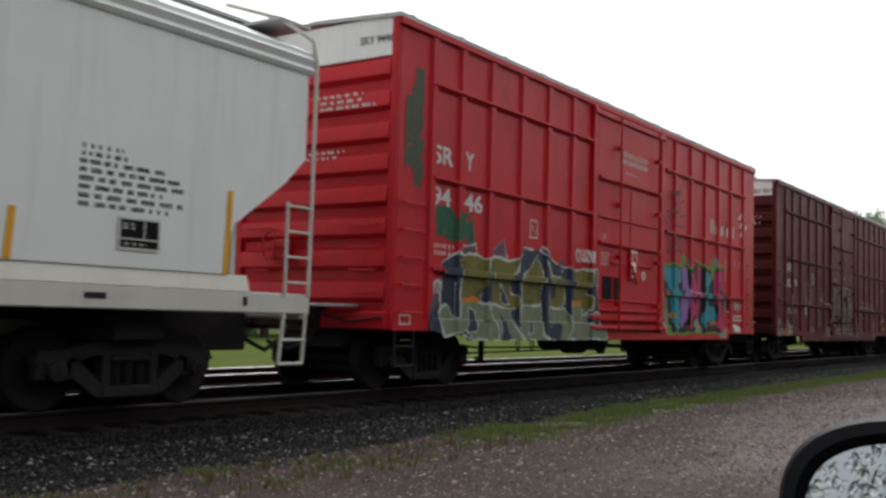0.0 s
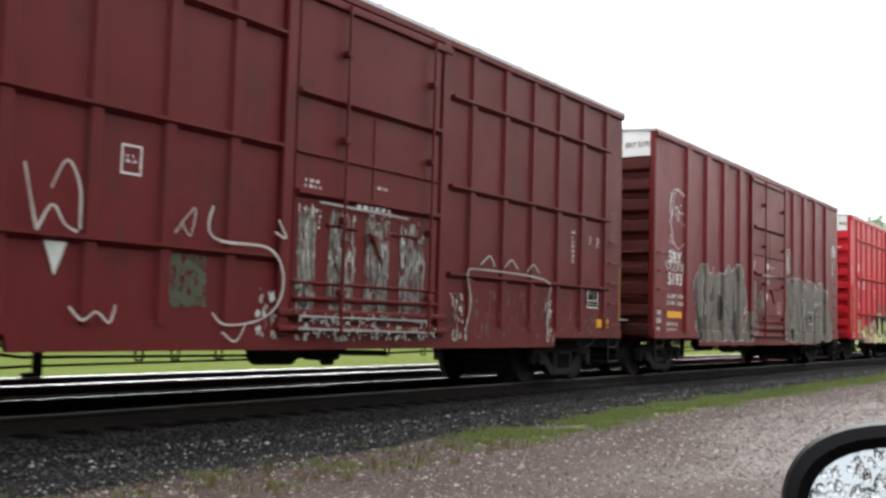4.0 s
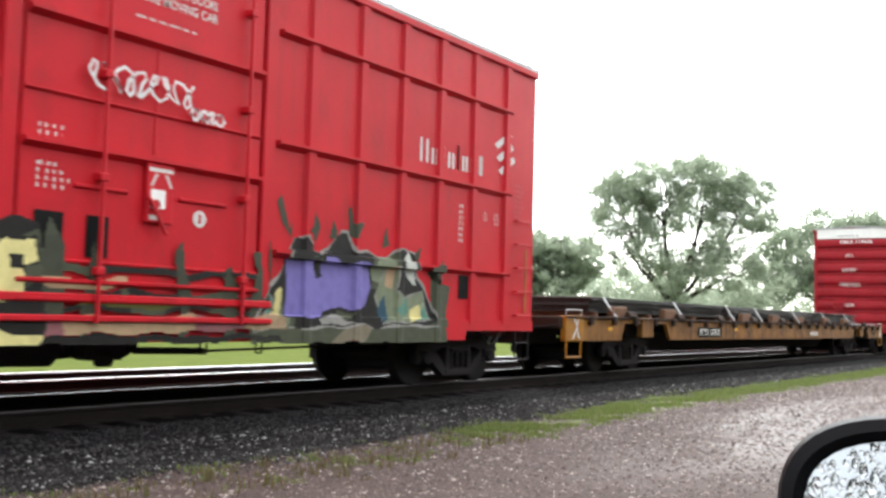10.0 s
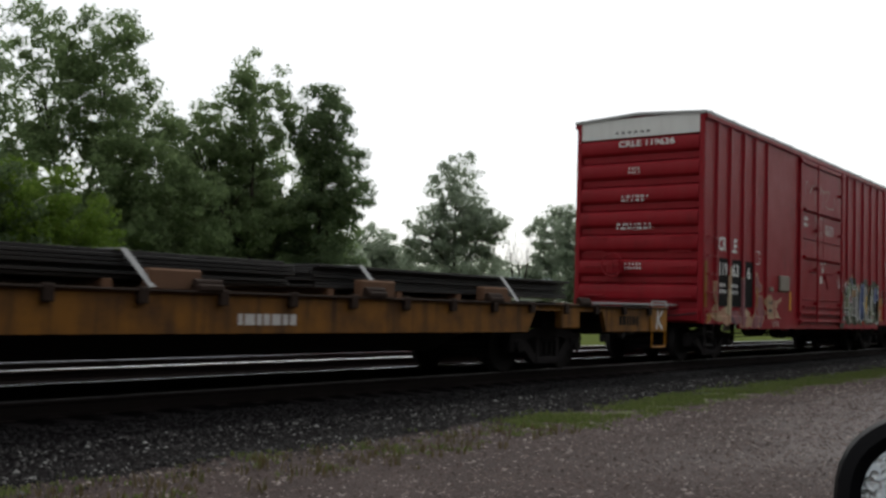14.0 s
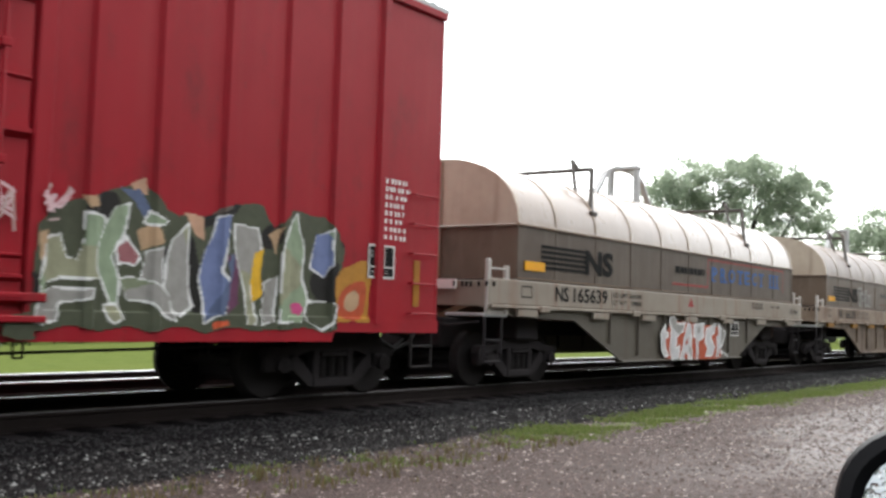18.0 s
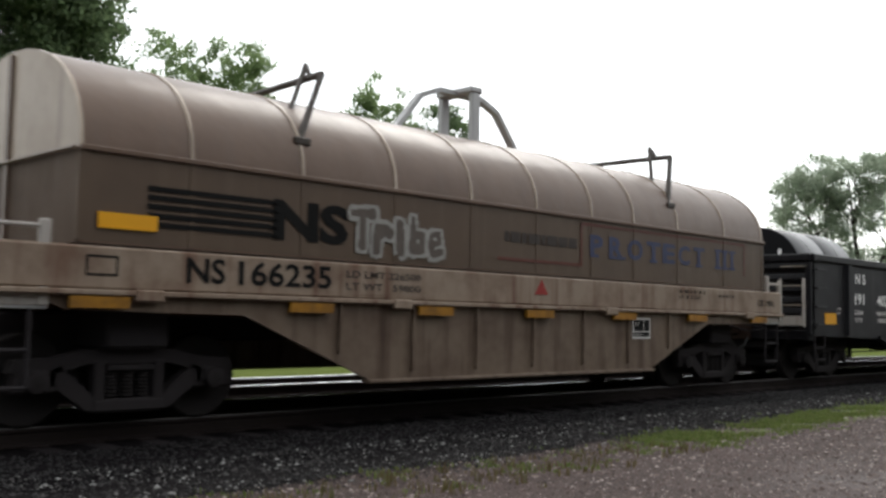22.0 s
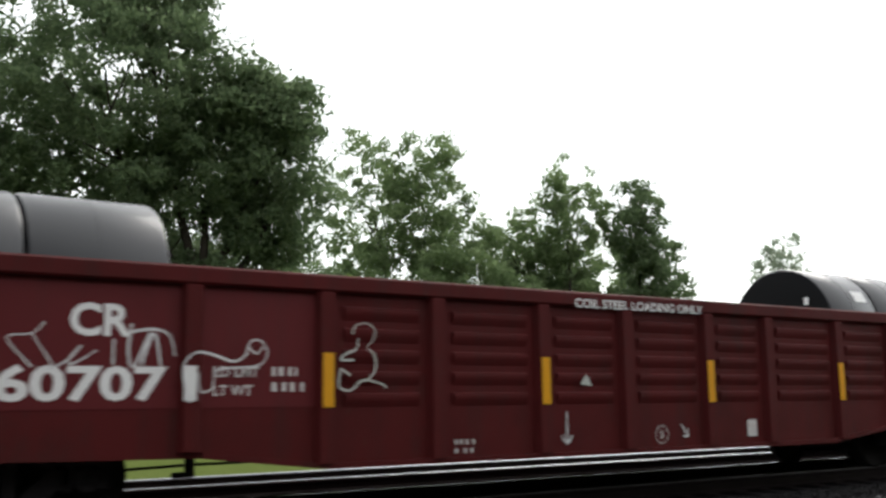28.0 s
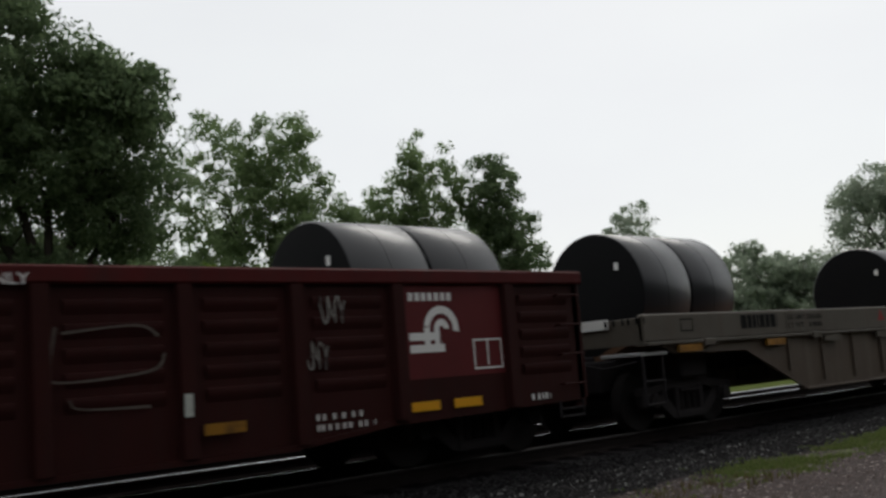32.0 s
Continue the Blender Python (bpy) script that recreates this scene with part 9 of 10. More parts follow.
def wheel_mark(g, x, z):
    """A railway's sign, as plain bent bars."""
    s = Shape()
    cx, cz = x + 0.47, z + 0.25
    for r0, r1, a0, a1 in ((0.17, 0.255, -8, 172), (0.035, 0.11, 0, 180)):
        for q in range(10):
            a, b = radians(a0 + (a1 - a0) * q / 10), radians(a0 + (a1 - a0) * (q + 1) / 10)
            s.add([(cx + r * math.cos(h), -1.507, cz + r * math.sin(h)) for r, h in ((r0, a), (r1, a), (r1, b), (r0, b))], [(0, 1, 2, 3)])
    for c, w in ((0.0, 0.5), (0.13, 0.36)):
        s.add([(x, -1.507, z + c), (x + w, -1.507, z + c), (x + w, -1.507, z + c + 0.085), (x, -1.507, z + c + 0.085)], [(0, 1, 2, 3)])
    for a, b in ((0.215, 0.3), (0.36, 0.435)):
        s.add([(x + a, -1.5075, z), (x + b, -1.5075, z), (x + b, -1.5075, z + 0.27), (x + a, -1.5075, z + 0.27)], [(0, 1, 2, 3)])
    part("railway_sign", s, WHITE, g)
    for k in range(7):
        a = x + 0.02 + k * 0.093
        part("sign_bar", Shape().add([(a, -1.507, z + 0.56), (a + 0.062, -1.507, z + 0.56), (a + 0.062, -1.507, z + 0.65), (a, -1.507, z + 0.65)], [(0, 1, 2, 3)]), WHITE, g)


wheel_mark(g, 13.42, 1.12)
scrawl(g, [[(13.58, 0.95), (13.6, 1.08), (13.68, 1.05), (13.62, 1.0)], [(13.72, 1.0), (13.78, 1.04), (13.82, 0.98), (13.75, 0.97)], [(13.86, 1.04), (13.9, 0.97), (13.96, 1.08)], [(14.02, 1.06), (14.06, 0.94)]], SP["silver"], -1.509, 0.009, label="pale chalk scribble")
ring(g, 14.33, 14.79, 0.95, 1.25, 0.022, WHITE, -1.507), bars(g, 14.39, 1.2, 0.14, 0.03, 3, OFFWHITE, -1.508, 92), bars(g, 14.6, 1.2, 0.13, 0.03, 2, OFFWHITE, -1.508, 94)
part("stencil_rule", Shape().add([(14.55, -1.508, 1.03), (14.57, -1.508, 1.03), (14.57, -1.508, 1.24), (14.55, -1.508, 1.24)], [(0, 1, 2, 3)]), WHITE, g), part("stencil_rule", Shape().add([(14.35, -1.508, 1.01), (14.78, -1.508, 1.01), (14.78, -1.508, 1.03), (14.35, -1.508, 1.03)], [(0, 1, 2, 3)]), WHITE, g)
bars(g, 15.01, 0.62, 0.42, 0.07, 1, OFFWHITE, -1.507, 93), bars(g, 5.8, 0.5, 0.3, 0.05, 2, OFFWHITE, -1.507, 94)
steel_coil(172.73, 1.88, 0.93, 2.5), steel_coil(185.00, 1.88, 0.93, 2.3, True)

# dull red gondola
G_RIBS = [1.62, 3.28, 4.42, 5.64, 6.88, 8.15, 9.48, 10.76, 11.95, 13.22, 14.89]
g = gondola(189.55, 16.22, GON_DULL, "dull dark red corrugated gondola with white number", 2.02, 0.44, G_RIBS, [(1.62, 3.28), (3.28, 4.42), (13.22, 14.89)], 0.26, lip=0.16, chord=GON_RED)
plate(g, 1.66, 3.22, 0.84, 1.85, GON_PANEL, -1.501, "repainted_panel", 0.003), plate(g, 13.3, 14.8, 0.84, 1.85, GON_PANEL, -1.501, "repainted_panel", 0.003)
text(g, "CR", 2.43, 1.47, 0.27, WHITE, y, 0.45, 0.015), text(g, "608303", 1.75, 1.06, 0.27, OFFWHITE, y, 1.38, 0.005)
for a, w in ((0.77, 0.46), (1.67, 0.19), (2.56, 0.21), (3.83, 0.22), (4.42, 0.22), (5.73, 0.44), (8.24, 0.17), (8.86, 0.23), (10.88, 0.42), (13.32, 0.42), (13.95, 0.42)):
    plate(g, a, a + w, 0.5, 0.6, REFLECT_DULL if a < 13 else REFLECT, -1.583 if a in (4.42, 10.88) else -1.512, "reflector_strip")
plate(g, 1.57, 1.65, 0.68, 0.8, OFFWHITE, -1.583, "card"), plate(g, 10.7, 10.78, 0.68, 0.88, SP["silver"], -1.583, "card")
text(g, "COIL STEEL LOADING ONLY", 7.42, 1.85, 0.1, OFFWHITE, -1.575, 1.98)
bars(g, 0.39, 1.34, 0.42, 0.02, 1, WHITE, -1.55, 95), bars(g, 3.5, 0.56, 0.25, 0.06, 2, OFFWHITE, -1.51, 96), bars(g, 4.74, 0.6, 0.45, 0.05, 3, OFFWHITE, -1.51, 97), bars(g, 12.13, 0.58, 0.74, 0.06, 2, OFFWHITE, -1.51, 90)
for a in (6.46, 7.38):
    scrawl(g, [[(a, 0.56), (a, 0.3)], [(a - 0.07, 0.38), (a, 0.3), (a + 0.07, 0.38)]], SP["white"], -1.51, 0.013, label="white chalk arrow")
scrawl(g, [[(8.56 + 0.1 * math.cos(k * 0.2), 0.47 + 0.1 * math.sin(k * 0.2)) for k in range(33)]], OFFWHITE, -1.507, 0.009, "stencil_roundel"), text(g, "S", 8.53, 0.425, 0.09, OFFWHITE, -1.508)
wheel_mark(g, 13.38, 1.12)
ring(g, 14.31, 14.76, 0.9, 1.24, 0.02, WHITE, -1.507), bars(g, 15.2, 0.56, 0.4, 0.07, 1, WHITE, -1.507, 98)
part("stencil_rule", Shape().add([(14.52, -1.508, 0.94), (14.54, -1.508, 0.94), (14.54, -1.508, 1.22), (14.52, -1.508, 1.22)], [(0, 1, 2, 3)]), WHITE, g)
for a, c, w, h, q in ((12.2, 1.45, 0.34, 0.3, 20), (12.0, 1.0, 0.3, 0.3, 23)):
    scrawl(g, loops(q, a, c, w, h, 4), SP["palegrey"], -1.552, 0.012, label="faint chalk scribble")
scrawl(g, [[(9.6, 1.5), (9.55, 1.2), (9.6, 1.05), (10.4, 1.1), (10.55, 1.25)], [(9.65, 1.45), (10.3, 1.5), (10.5, 1.4)], [(9.7, 0.9), (9.8, 0.82), (10.4, 0.8)]], SP["rustgrey"], -1.552, 0.016, label="faint pale scuffs")
text(g, "CR 608303", 0.5, 1.88, 0.11, OFFWHITE, -0.05, 1.1, end=True)
steel_coil(190.46, 1.87, 0.93, 2.35), steel_coil(202.67, 1.85, 0.93, 2.4)

# open coil car behind
car = coil_car(207.4, COIL_SILL, "", False, 15, False, "open grey coil car carrying dark steel coils")
steel_coil(207.88, 1.85, 0.96, 2.4), steel_coil(216.38, 1.83, 0.96, 2.7)


# ---- ground, one sheet to the horizon ----
def ground_material():
    m = bpy.data.materials.new("ground")
    m.use_nodes = True
    n, l = m.node_tree.nodes, m.node_tree.links
    b = n["Principled BSDF"]
    b.inputs["Specular IOR Level"].default_value = 0.35
    geo = n.new("ShaderNodeNewGeometry")
    sep = n.new("ShaderNodeSeparateXYZ")
    l.new(geo.outputs["Position"], sep.inputs[0])

    def noise_at(scale, detail=6, stretch=None):
        t = n.new("ShaderNodeTexNoise")
        t.inputs["Scale"].default_value, t.inputs["Detail"].default_value = scale, detail
        if stretch:
            mp = n.new("ShaderNodeMapping")
            mp.inputs["Scale"].default_value = stretch
            l.new(geo.outputs["Position"], mp.inputs[0]), l.new(mp.outputs[0], t.inputs[0])
        else:
            l.new(geo.outputs["Position"], t.inputs[0])
        return t.outputs[0]

    def ramp(src, stops):
        r = n.new("ShaderNodeValToRGB")
        while len(r.color_ramp.elements) < len(stops):
            r.color_ramp.elements.new(0.5)
        for e, (p, c) in zip(r.color_ramp.elements, stops):
            e.position, e.color = p, (*c, 1)
        l.new(src, r.inputs[0])
        return r.outputs[0]

    def mix(f, a, c):
        x = n.new("ShaderNodeMix")
        x.data_type = "RGBA"
        l.new(f, x.inputs[0]), l.new(a, x.inputs[6]), l.new(c, x.inputs[7])
        return x.outputs[2]

    def step(src, a, c):
        r = n.new("ShaderNodeMapRange")
        r.inputs[1].default_value, r.inputs[2].default_value = a, c
        l.new(src, r.inputs[0])
        return r.outputs[0]

    def calc(op, a, c):
        x = n.new("ShaderNodeMath")
        x.operation = op
        for i, q in enumerate((a, c)):
            if isinstance(q, (int, float)):
                x.inputs[i].default_value = q
            else:
                l.new(q, x.inputs[i])
        return x.outputs[0]
    wet = noise_at(0.5, 4, (0.45, 1.4, 1))
    grit = ramp(noise_at(55, 4), [(0.3, (0.018, 0.012, 0.0115)), (0.5, (0.046, 0.031, 0.028)), (0.68, (0.12, 0.086, 0.078))])
    soil = ramp(noise_at(1.7, 7), [(0.3, (0.032, 0.021, 0.0195)), (0.7, (0.066, 0.0445, 0.041))])
    half = n.new("ShaderNodeValue")
    half.outputs[0].default_value = 0.5
    lot = mix(half.outputs[0], grit, soil)
    grass = mix(noise_at(0.8, 5), ramp(noise_at(14, 4), [(0.3, (0.06, 0.09, 0.02)), (0.7, (0.12, 0.155, 0.04))]), ramp(noise_at(5, 4), [(0.3, (0.08, 0.11, 0.028)), (0.7, (0.15, 0.175, 0.06))]))
    wob = calc("MULTIPLY", calc("SUBTRACT", noise_at(1.1, 5), 0.5), 1.1)
    spread = calc("MULTIPLY", step(calc("MULTIPLY", sep.outputs[0], -1.0), -16.0, -7.0), 0.48)
    yy = calc("ADD", calc("ADD", sep.outputs[1], wob), spread)
    f1 = step(yy, 5.9, 6.2)
    tuft = calc("MULTIPLY", step(calc("ADD", noise_at(2.2, 5), calc("MULTIPLY", step(sep.outputs[0], 8.0, 16.0), 0.32)), 0.62, 0.74), step(sep.outputs[0], 7.5, 11.0))
    base = mix(calc("MULTIPLY", f1, tuft), lot, grass)
    f2 = step(yy, 6.75, 7.0)
    ballast = ramp(noise_at(30, 3), [(0.35, (0.010, 0.009, 0.0095)), (0.6, (0.022, 0.02, 0.02)), (0.75, (0.045, 0.041, 0.04))])
    # from the tie ends on: oil stain with shade mixed into its colour
    oily_shade = ramp(noise_at(25, 3), [(0.35, (0.006, 0.0055, 0.006)), (0.7, (0.014, 0.012, 0.013))])
    ballast = mix(step(yy, 7.5, 7.95), ballast, oily_shade)
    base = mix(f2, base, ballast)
    f3 = step(calc("ADD", sep.outputs[1], calc("MULTIPLY", wob, 0.2)), 15.3, 15.4)
    base = mix(f3, base, ramp(noise_at(9, 5), [(0.3, (0.1, 0.095, 0.085)), (0.7, (0.18, 0.17, 0.155))]))
    f4 = step(calc("ADD", sep.outputs[1], calc("MULTIPLY", wob, 0.3)), 15.6, 15.9)
    field = mix(noise_at(0.3, 5), ramp(noise_at(6, 4), [(0.3, (0.068, 0.096, 0.022)), (0.7, (0.105, 0.135, 0.036))]), ramp(noise_at(2, 4), [(0.3, (0.085, 0.11, 0.028)), (0.7, (0.13, 0.148, 0.046))]))
    base = mix(f4, base, field)
    l.new(base, b.inputs["Base Color"])
    puddle = step(wet, 0.36, 0.62)
    onlot = calc("SUBTRACT", 1.0, step(yy, 4.6, 5.3))
    rut = calc("SUBTRACT", 1.0, calc("ABSOLUTE", calc("SUBTRACT", calc("ADD", sep.outputs[1], calc("MULTIPLY", calc("SUBTRACT", noise_at(0.35, 3), 0.5), 3.0)), 3.3), 0.0))
    rut = step(calc("ADD", rut, calc("MULTIPLY", calc("SUBTRACT", noise_at(2.5, 5), 0.5), 1.6)), 0.0, 0.8)
    pud = calc("MULTIPLY", calc("MULTIPLY", calc("MAXIMUM", rut, puddle), onlot), step(sep.outputs[0], 7.0, 11.0))
    rough = calc("SUBTRACT", 0.8, calc("MULTIPLY", pud, 0.42))
    dull = f2
    l.new(calc("MAXIMUM", rough, calc("MULTIPLY", dull, 0.95)), b.inputs["Roughness"])
    l.new(calc("SUBTRACT", 0.15, calc("MULTIPLY", f2, 0.14)), b.inputs["Specular IOR Level"])
    bp = n.new("ShaderNodeBump")
    bp.inputs["Distance"].default_value = 0.025
    l.new(calc("MULTIPLY", calc("SUBTRACT", 1.0, pud), 0.7), bp.inputs["Strength"])
    l.new(noise_at(45, 4), bp.inputs["Height"]), l.new(bp.outputs[0], b.inputs["Normal"])
    return m


def verge(x):
    """How far the ballast spreads towards the car park."""
    return 0.48 * min(1, max(0, (16 - x) / 9))


def ground_z(x, y):
    crest = RAIL_Z - 0.18
    if y < 6.9:
        z = LOT_Z
    elif y < 8.2:
        z = LOT_Z + (y - 6.9) / 1.3 * (crest - LOT_Z)
    elif y < 15.2:
        z = crest
    else:
        z = crest - 0.3 * min(1, (y - 15.2) / 22)
    near = max(0.0, 1 - math.hypot(x - 8, y - 5) / 60)
    return z + near * 0.02 * noise.noise(Vector((x * 0.6, y * 0.6, 3)))


def make_ground():
    xs = sorted({round(v, 2) for v in [-900, -500, -250, -120, -60, -30, -15] + list(np.arange(-8, 44, 0.5)) + [50, 60, 75, 95, 120, 160, 220, 320, 500, 900]})
    ys = sorted({round(v, 2) for v in [-600, -300, -120, -50, -20, -10, -5, -2] + list(np.arange(-1, 20.01, 0.35)) + [22, 25, 30, 38, 50, 70, 100, 150, 220, 320, 500, 900]})
    s = Shape()
    s.v = [(x, y, ground_z(x, y)) for y in ys for x in xs]
    w = len(xs)
    s.f = [(j * w + i, j * w + i + 1, (j + 1) * w + i + 1, (j + 1) * w + i) for j in range(len(ys) - 1) for i in range(w - 1)]
    s.m = [0] * len(s.f)
    g = new("ground", s.finish("ground"))
    g.data.materials.append(ground_material())
    tagged(g, "wet gravel car park, grass verge, ballast and mown field", "ground", "", "structure")


make_ground()


def scatter(name, pts, sizes, material, label, category, parent=None, seed=0, flat=0.7):
    """Loose stones: small irregular six-sided lumps, one mesh."""
    r = np.random.RandomState(seed)
    base = np.array([(1, 0, 0), (-1, 0, 0), (0, 1, 0), (0, -1, 0), (0, 0, 1), (0, 0, -0.6)], float)
    tri = np.array([(0, 2, 4), (2, 1, 4), (1, 3, 4), (3, 0, 4), (2, 0, 5), (1, 2, 5), (3, 1, 5), (0, 3, 5)])
    n = len(pts)
    v = base[None] * (1 + r.uniform(-0.35, 0.35, (n, 6, 3))) + r.uniform(-0.15, 0.15, (n, 6, 3))
    a = r.uniform(0, 6.283, n)
    c, s = np.cos(a), np.sin(a)
    x = v[..., 0] * c[:, None] - v[..., 1] * s[:, None]
    y = v[..., 0] * s[:, None] + v[..., 1] * c[:, None]
    v = np.stack([x, y, v[..., 2] * flat], -1) * np.array(sizes)[:, None, None] + np.array(pts)[:, None]
    me = bpy.data.meshes.new(name)
    f = (tri[None] + (np.arange(n) * 6)[:, None, None]).reshape(-1, 3)
    me.from_pydata(v.reshape(-1, 3).tolist(), [], f.tolist())
    me.materials.append(material)
    ob = new(name, me)
    return tagged(ob, label, category, "", "stuff")


def make_stones():
    r = np.random.RandomState(4)
    p, q = [], []
    for _ in range(46000):
        x, y = r.uniform(2, 40) if r.rand() < 0.75 else r.uniform(2, 75), r.uniform(5.8, 7.68)
        if y < 6.5 - verge(x) or (y < 7.0 - verge(x) and r.rand() < 0.75):
            continue
        p.append((x, y, ground_z(x, y) + r.uniform(-0.01, 0.02))), q.append(r.uniform(0.008, 0.02) if r.rand() < 0.85 else r.uniform(0.018, 0.03))
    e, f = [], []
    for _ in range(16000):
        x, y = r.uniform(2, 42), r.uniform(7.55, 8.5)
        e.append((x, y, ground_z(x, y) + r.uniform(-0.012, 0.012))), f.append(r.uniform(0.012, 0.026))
    scatter("oily_shaded_ballast", e, f, OILY_SHADE, "ballast blackened by oil and painted-in shade along the ties", "ballast", seed=6)
    scatter("ballast_stones", p, q, STONES, "dark grey track ballast with pale stones", "ballast", seed=2)
    p, q = [], []
    for _ in range(46000):
        d = r.rand() ** 1.6
        x, y = 2.0 + 26 * d, r.uniform(1.5, 6.5)
        if r.rand() > (x - 2.2) / 2.4 or r.rand() > (y - 1.3) / 0.8:
            continue
        p.append((x, y, ground_z(x, y) + 0.002)), q.append((r.uniform(0.005, 0.014) if r.rand() < 0.88 else r.uniform(0.014, 0.026)) * (1 + 0.8 * d))
    for _ in range(9000):
        x, y = r.normal(2, 6), r.normal(1.0, 3.2)
        if y < 6.4:
            p.append((x, y, ground_z(x, y) + 0.002)), q.append(r.uniform(0.006, 0.02))
    scatter("gravel_stones", p, q, PEBBLES, "loose brown and pale gravel of the car park", "gravel", seed=3, flat=0.5)


def blades(name, spots, label, material=None):
    """Grass: bent pointed blades in tufts, one mesh. spots: x, y, z, tuft radius, blade height, count."""
    r = np.random.RandomState(7)
    v, f = [], []
    for x, y, z, rad, h, n in spots:
        for _ in range(n):
            a, d = r.uniform(0, 6.28), rad * math.sqrt(r.rand())
            bx, by, hh = x + d * math.cos(a), y + d * math.sin(a), h * r.uniform(0.5, 1.15)
            t, w = r.uniform(0, 6.28), r.uniform(0.004, 0.009)
            ux, uy = math.cos(t) * w, math.sin(t) * w
            lx, ly = r.uniform(-0.5, 0.5) * hh, r.uniform(-0.5, 0.5) * hh
            k = len(v)
            v += [(bx - ux, by - uy, z - 0.01), (bx + ux, by + uy, z - 0.01), (bx + lx * 0.35 + ux * 0.7, by + ly * 0.35 + uy * 0.7, z + hh * 0.6), (bx + lx * 0.35 - ux * 0.7, by + ly * 0.35 - uy * 0.7, z + hh * 0.6), (bx + lx, by + ly, z + hh)]
            f += [(k, k + 1, k + 2, k + 3), (k + 3, k + 2, k + 4)]
    me = bpy.data.meshes.new(name)
    me.from_pydata(v, [], f)
    me.materials.append(material or BLADES)
    return tagged(new(name, me), label, "grass", "", "stuff")


def make_grass():
    r = np.random.RandomState(9)
    spots = []
    for _ in range(9000):
        x = 3 + 47 * r.rand() ** 1.3
        n1 = noise.noise(Vector((x * 0.5, 1.0, 7.0)))
        y = 6.42 - verge(x) + 0.14 * n1 + r.normal(0, 0.24)
        if noise.noise(Vector((x * 0.9, y * 1.6, 2.0))) < -0.05 - 0.025 * max(0, x - 9) or (x < 9.5 and r.rand() < 0.88):
            continue
        spots.append((x, y, ground_z(x, y), r.uniform(0.05, 0.14), r.uniform(0.02, 0.06), 14 if x < 18 else 9))
    for _ in range(60):
        x = 3 + 12 * r.rand()
        y = 6.5 - verge(x) + 0.8 * r.rand() ** 2
        spots.append((x, y, ground_z(x, y), 0.05, r.uniform(0.02, 0.06), 6))
    blades("verge_grass", spots, "strip of short bright grass beside the ballast")
    spots = []
    for _ in range(150):
        x, y = 2.5 + 7 * r.rand() ** 1.2, r.normal(5.7, 0.3)
        spots.append((x, y, ground_z(x, y), 0.07, r.uniform(0.04, 0.13), 7))
    blades("dry_weeds", spots, "sparse straw-coloured weeds at the edge of the ballast", DRY)


make_stones(), make_grass()


# ---- the track ----
def make_track(cy, first):
    for gy in (-0.75, 0.75):
        rail = thing("rail", pose(0, cy + gy, RAIL_Z), "worn steel rail with a bright running surface", "rail", "rails of the two tracks", "structure")
        prof = [(-0.07, -0.17), (-0.07, -0.155), (-0.012, -0.135), (-0.012, -0.05), (-0.032, -0.038), (-0.032, -0.008), (0.032, -0.008), (0.032, -0.038), (0.012, -0.05), (0.012, -0.135), (0.07, -0.155), (0.07, -0.17)]
        part("web", Shape().prism(prof, "x", -140, 420), RAIL_SIDE, rail)
        # worn bright on top and on the gauge side, rusty outside
        head = [(-0.034, -0.0075), (-0.03, 0.0035), (-0.022, 0.0075), (-0.012, 0.0095), (0.014, 0.0095), (0.026, 0.006), (0.033, 0.0), (0.035, -0.0075)]
        part("running_surface", Shape().prism(head if gy < 0 else [(-a, b) for a, b in head[::-1]], "x", -140, 420), DULL_STEEL if first and gy < 0 else BRIGHT, rail, "worn rail head")
    tie_me = Shape().box(-0.11, 0.11, -1.3, 1.3, -0.32, -0.172, 0.012).finish("tie")
    plate_me = Shape().box(-0.1, 0.1, -0.16, 0.16, -0.172, -0.16, 0.004).finish("tie_plate")
    for k in range(150 if first else 110):
        x = -6 + k * (0.52 if first else 0.6) + random.uniform(-0.03, 0.03)
        t = part("tie", tie_me, TIE, None, "", pose(x, cy + random.uniform(-0.04, 0.04), RAIL_Z + random.uniform(-0.006, 0.0), 0, 0, random.uniform(-1, 1)))
        tagged(t, "dark creosoted timber tie in ballast", "railway tie", "ties of the two tracks", "structure")
        for gy in (-0.75, 0.75):
            part("tie_plate", plate_me, RAIL_SIDE, t, "", pose(0, gy, 0))


make_track(TRACK_Y, True), make_track(SECOND_Y, False)


# ---- trees ----
def leaves(centres, radii, per, size, seed, droop=0.0):
    r = np.random.RandomState(seed)
    n = len(centres)
    c = np.repeat(np.array(centres), per, 0)
    rad = np.repeat(np.array(radii), per)
    d = r.normal(0, 1, (n * per, 3))
    d /= np.linalg.norm(d, axis=1)[:, None]
    p = c + d * (rad * r.rand(n * per) ** 0.45)[:, None] * np.array([1, 1, 0.75])
    p[:, 2] -= droop * r.rand(n * per) * rad
    a = r.normal(0, 1, (n * per, 3))
    a /= np.linalg.norm(a, axis=1)[:, None]
    b = np.cross(a, r.normal(0, 1, (n * per, 3)))
    b /= np.linalg.norm(b, axis=1)[:, None]
    s = size * r.uniform(0.6, 1.3, n * per)[:, None]
    v = np.stack([p - a * s, p + b * s * 0.45, p + a * s, p - b * s * 0.45], 1).reshape(-1, 3)
    return v, np.arange(n * per * 4).reshape(-1, 4)


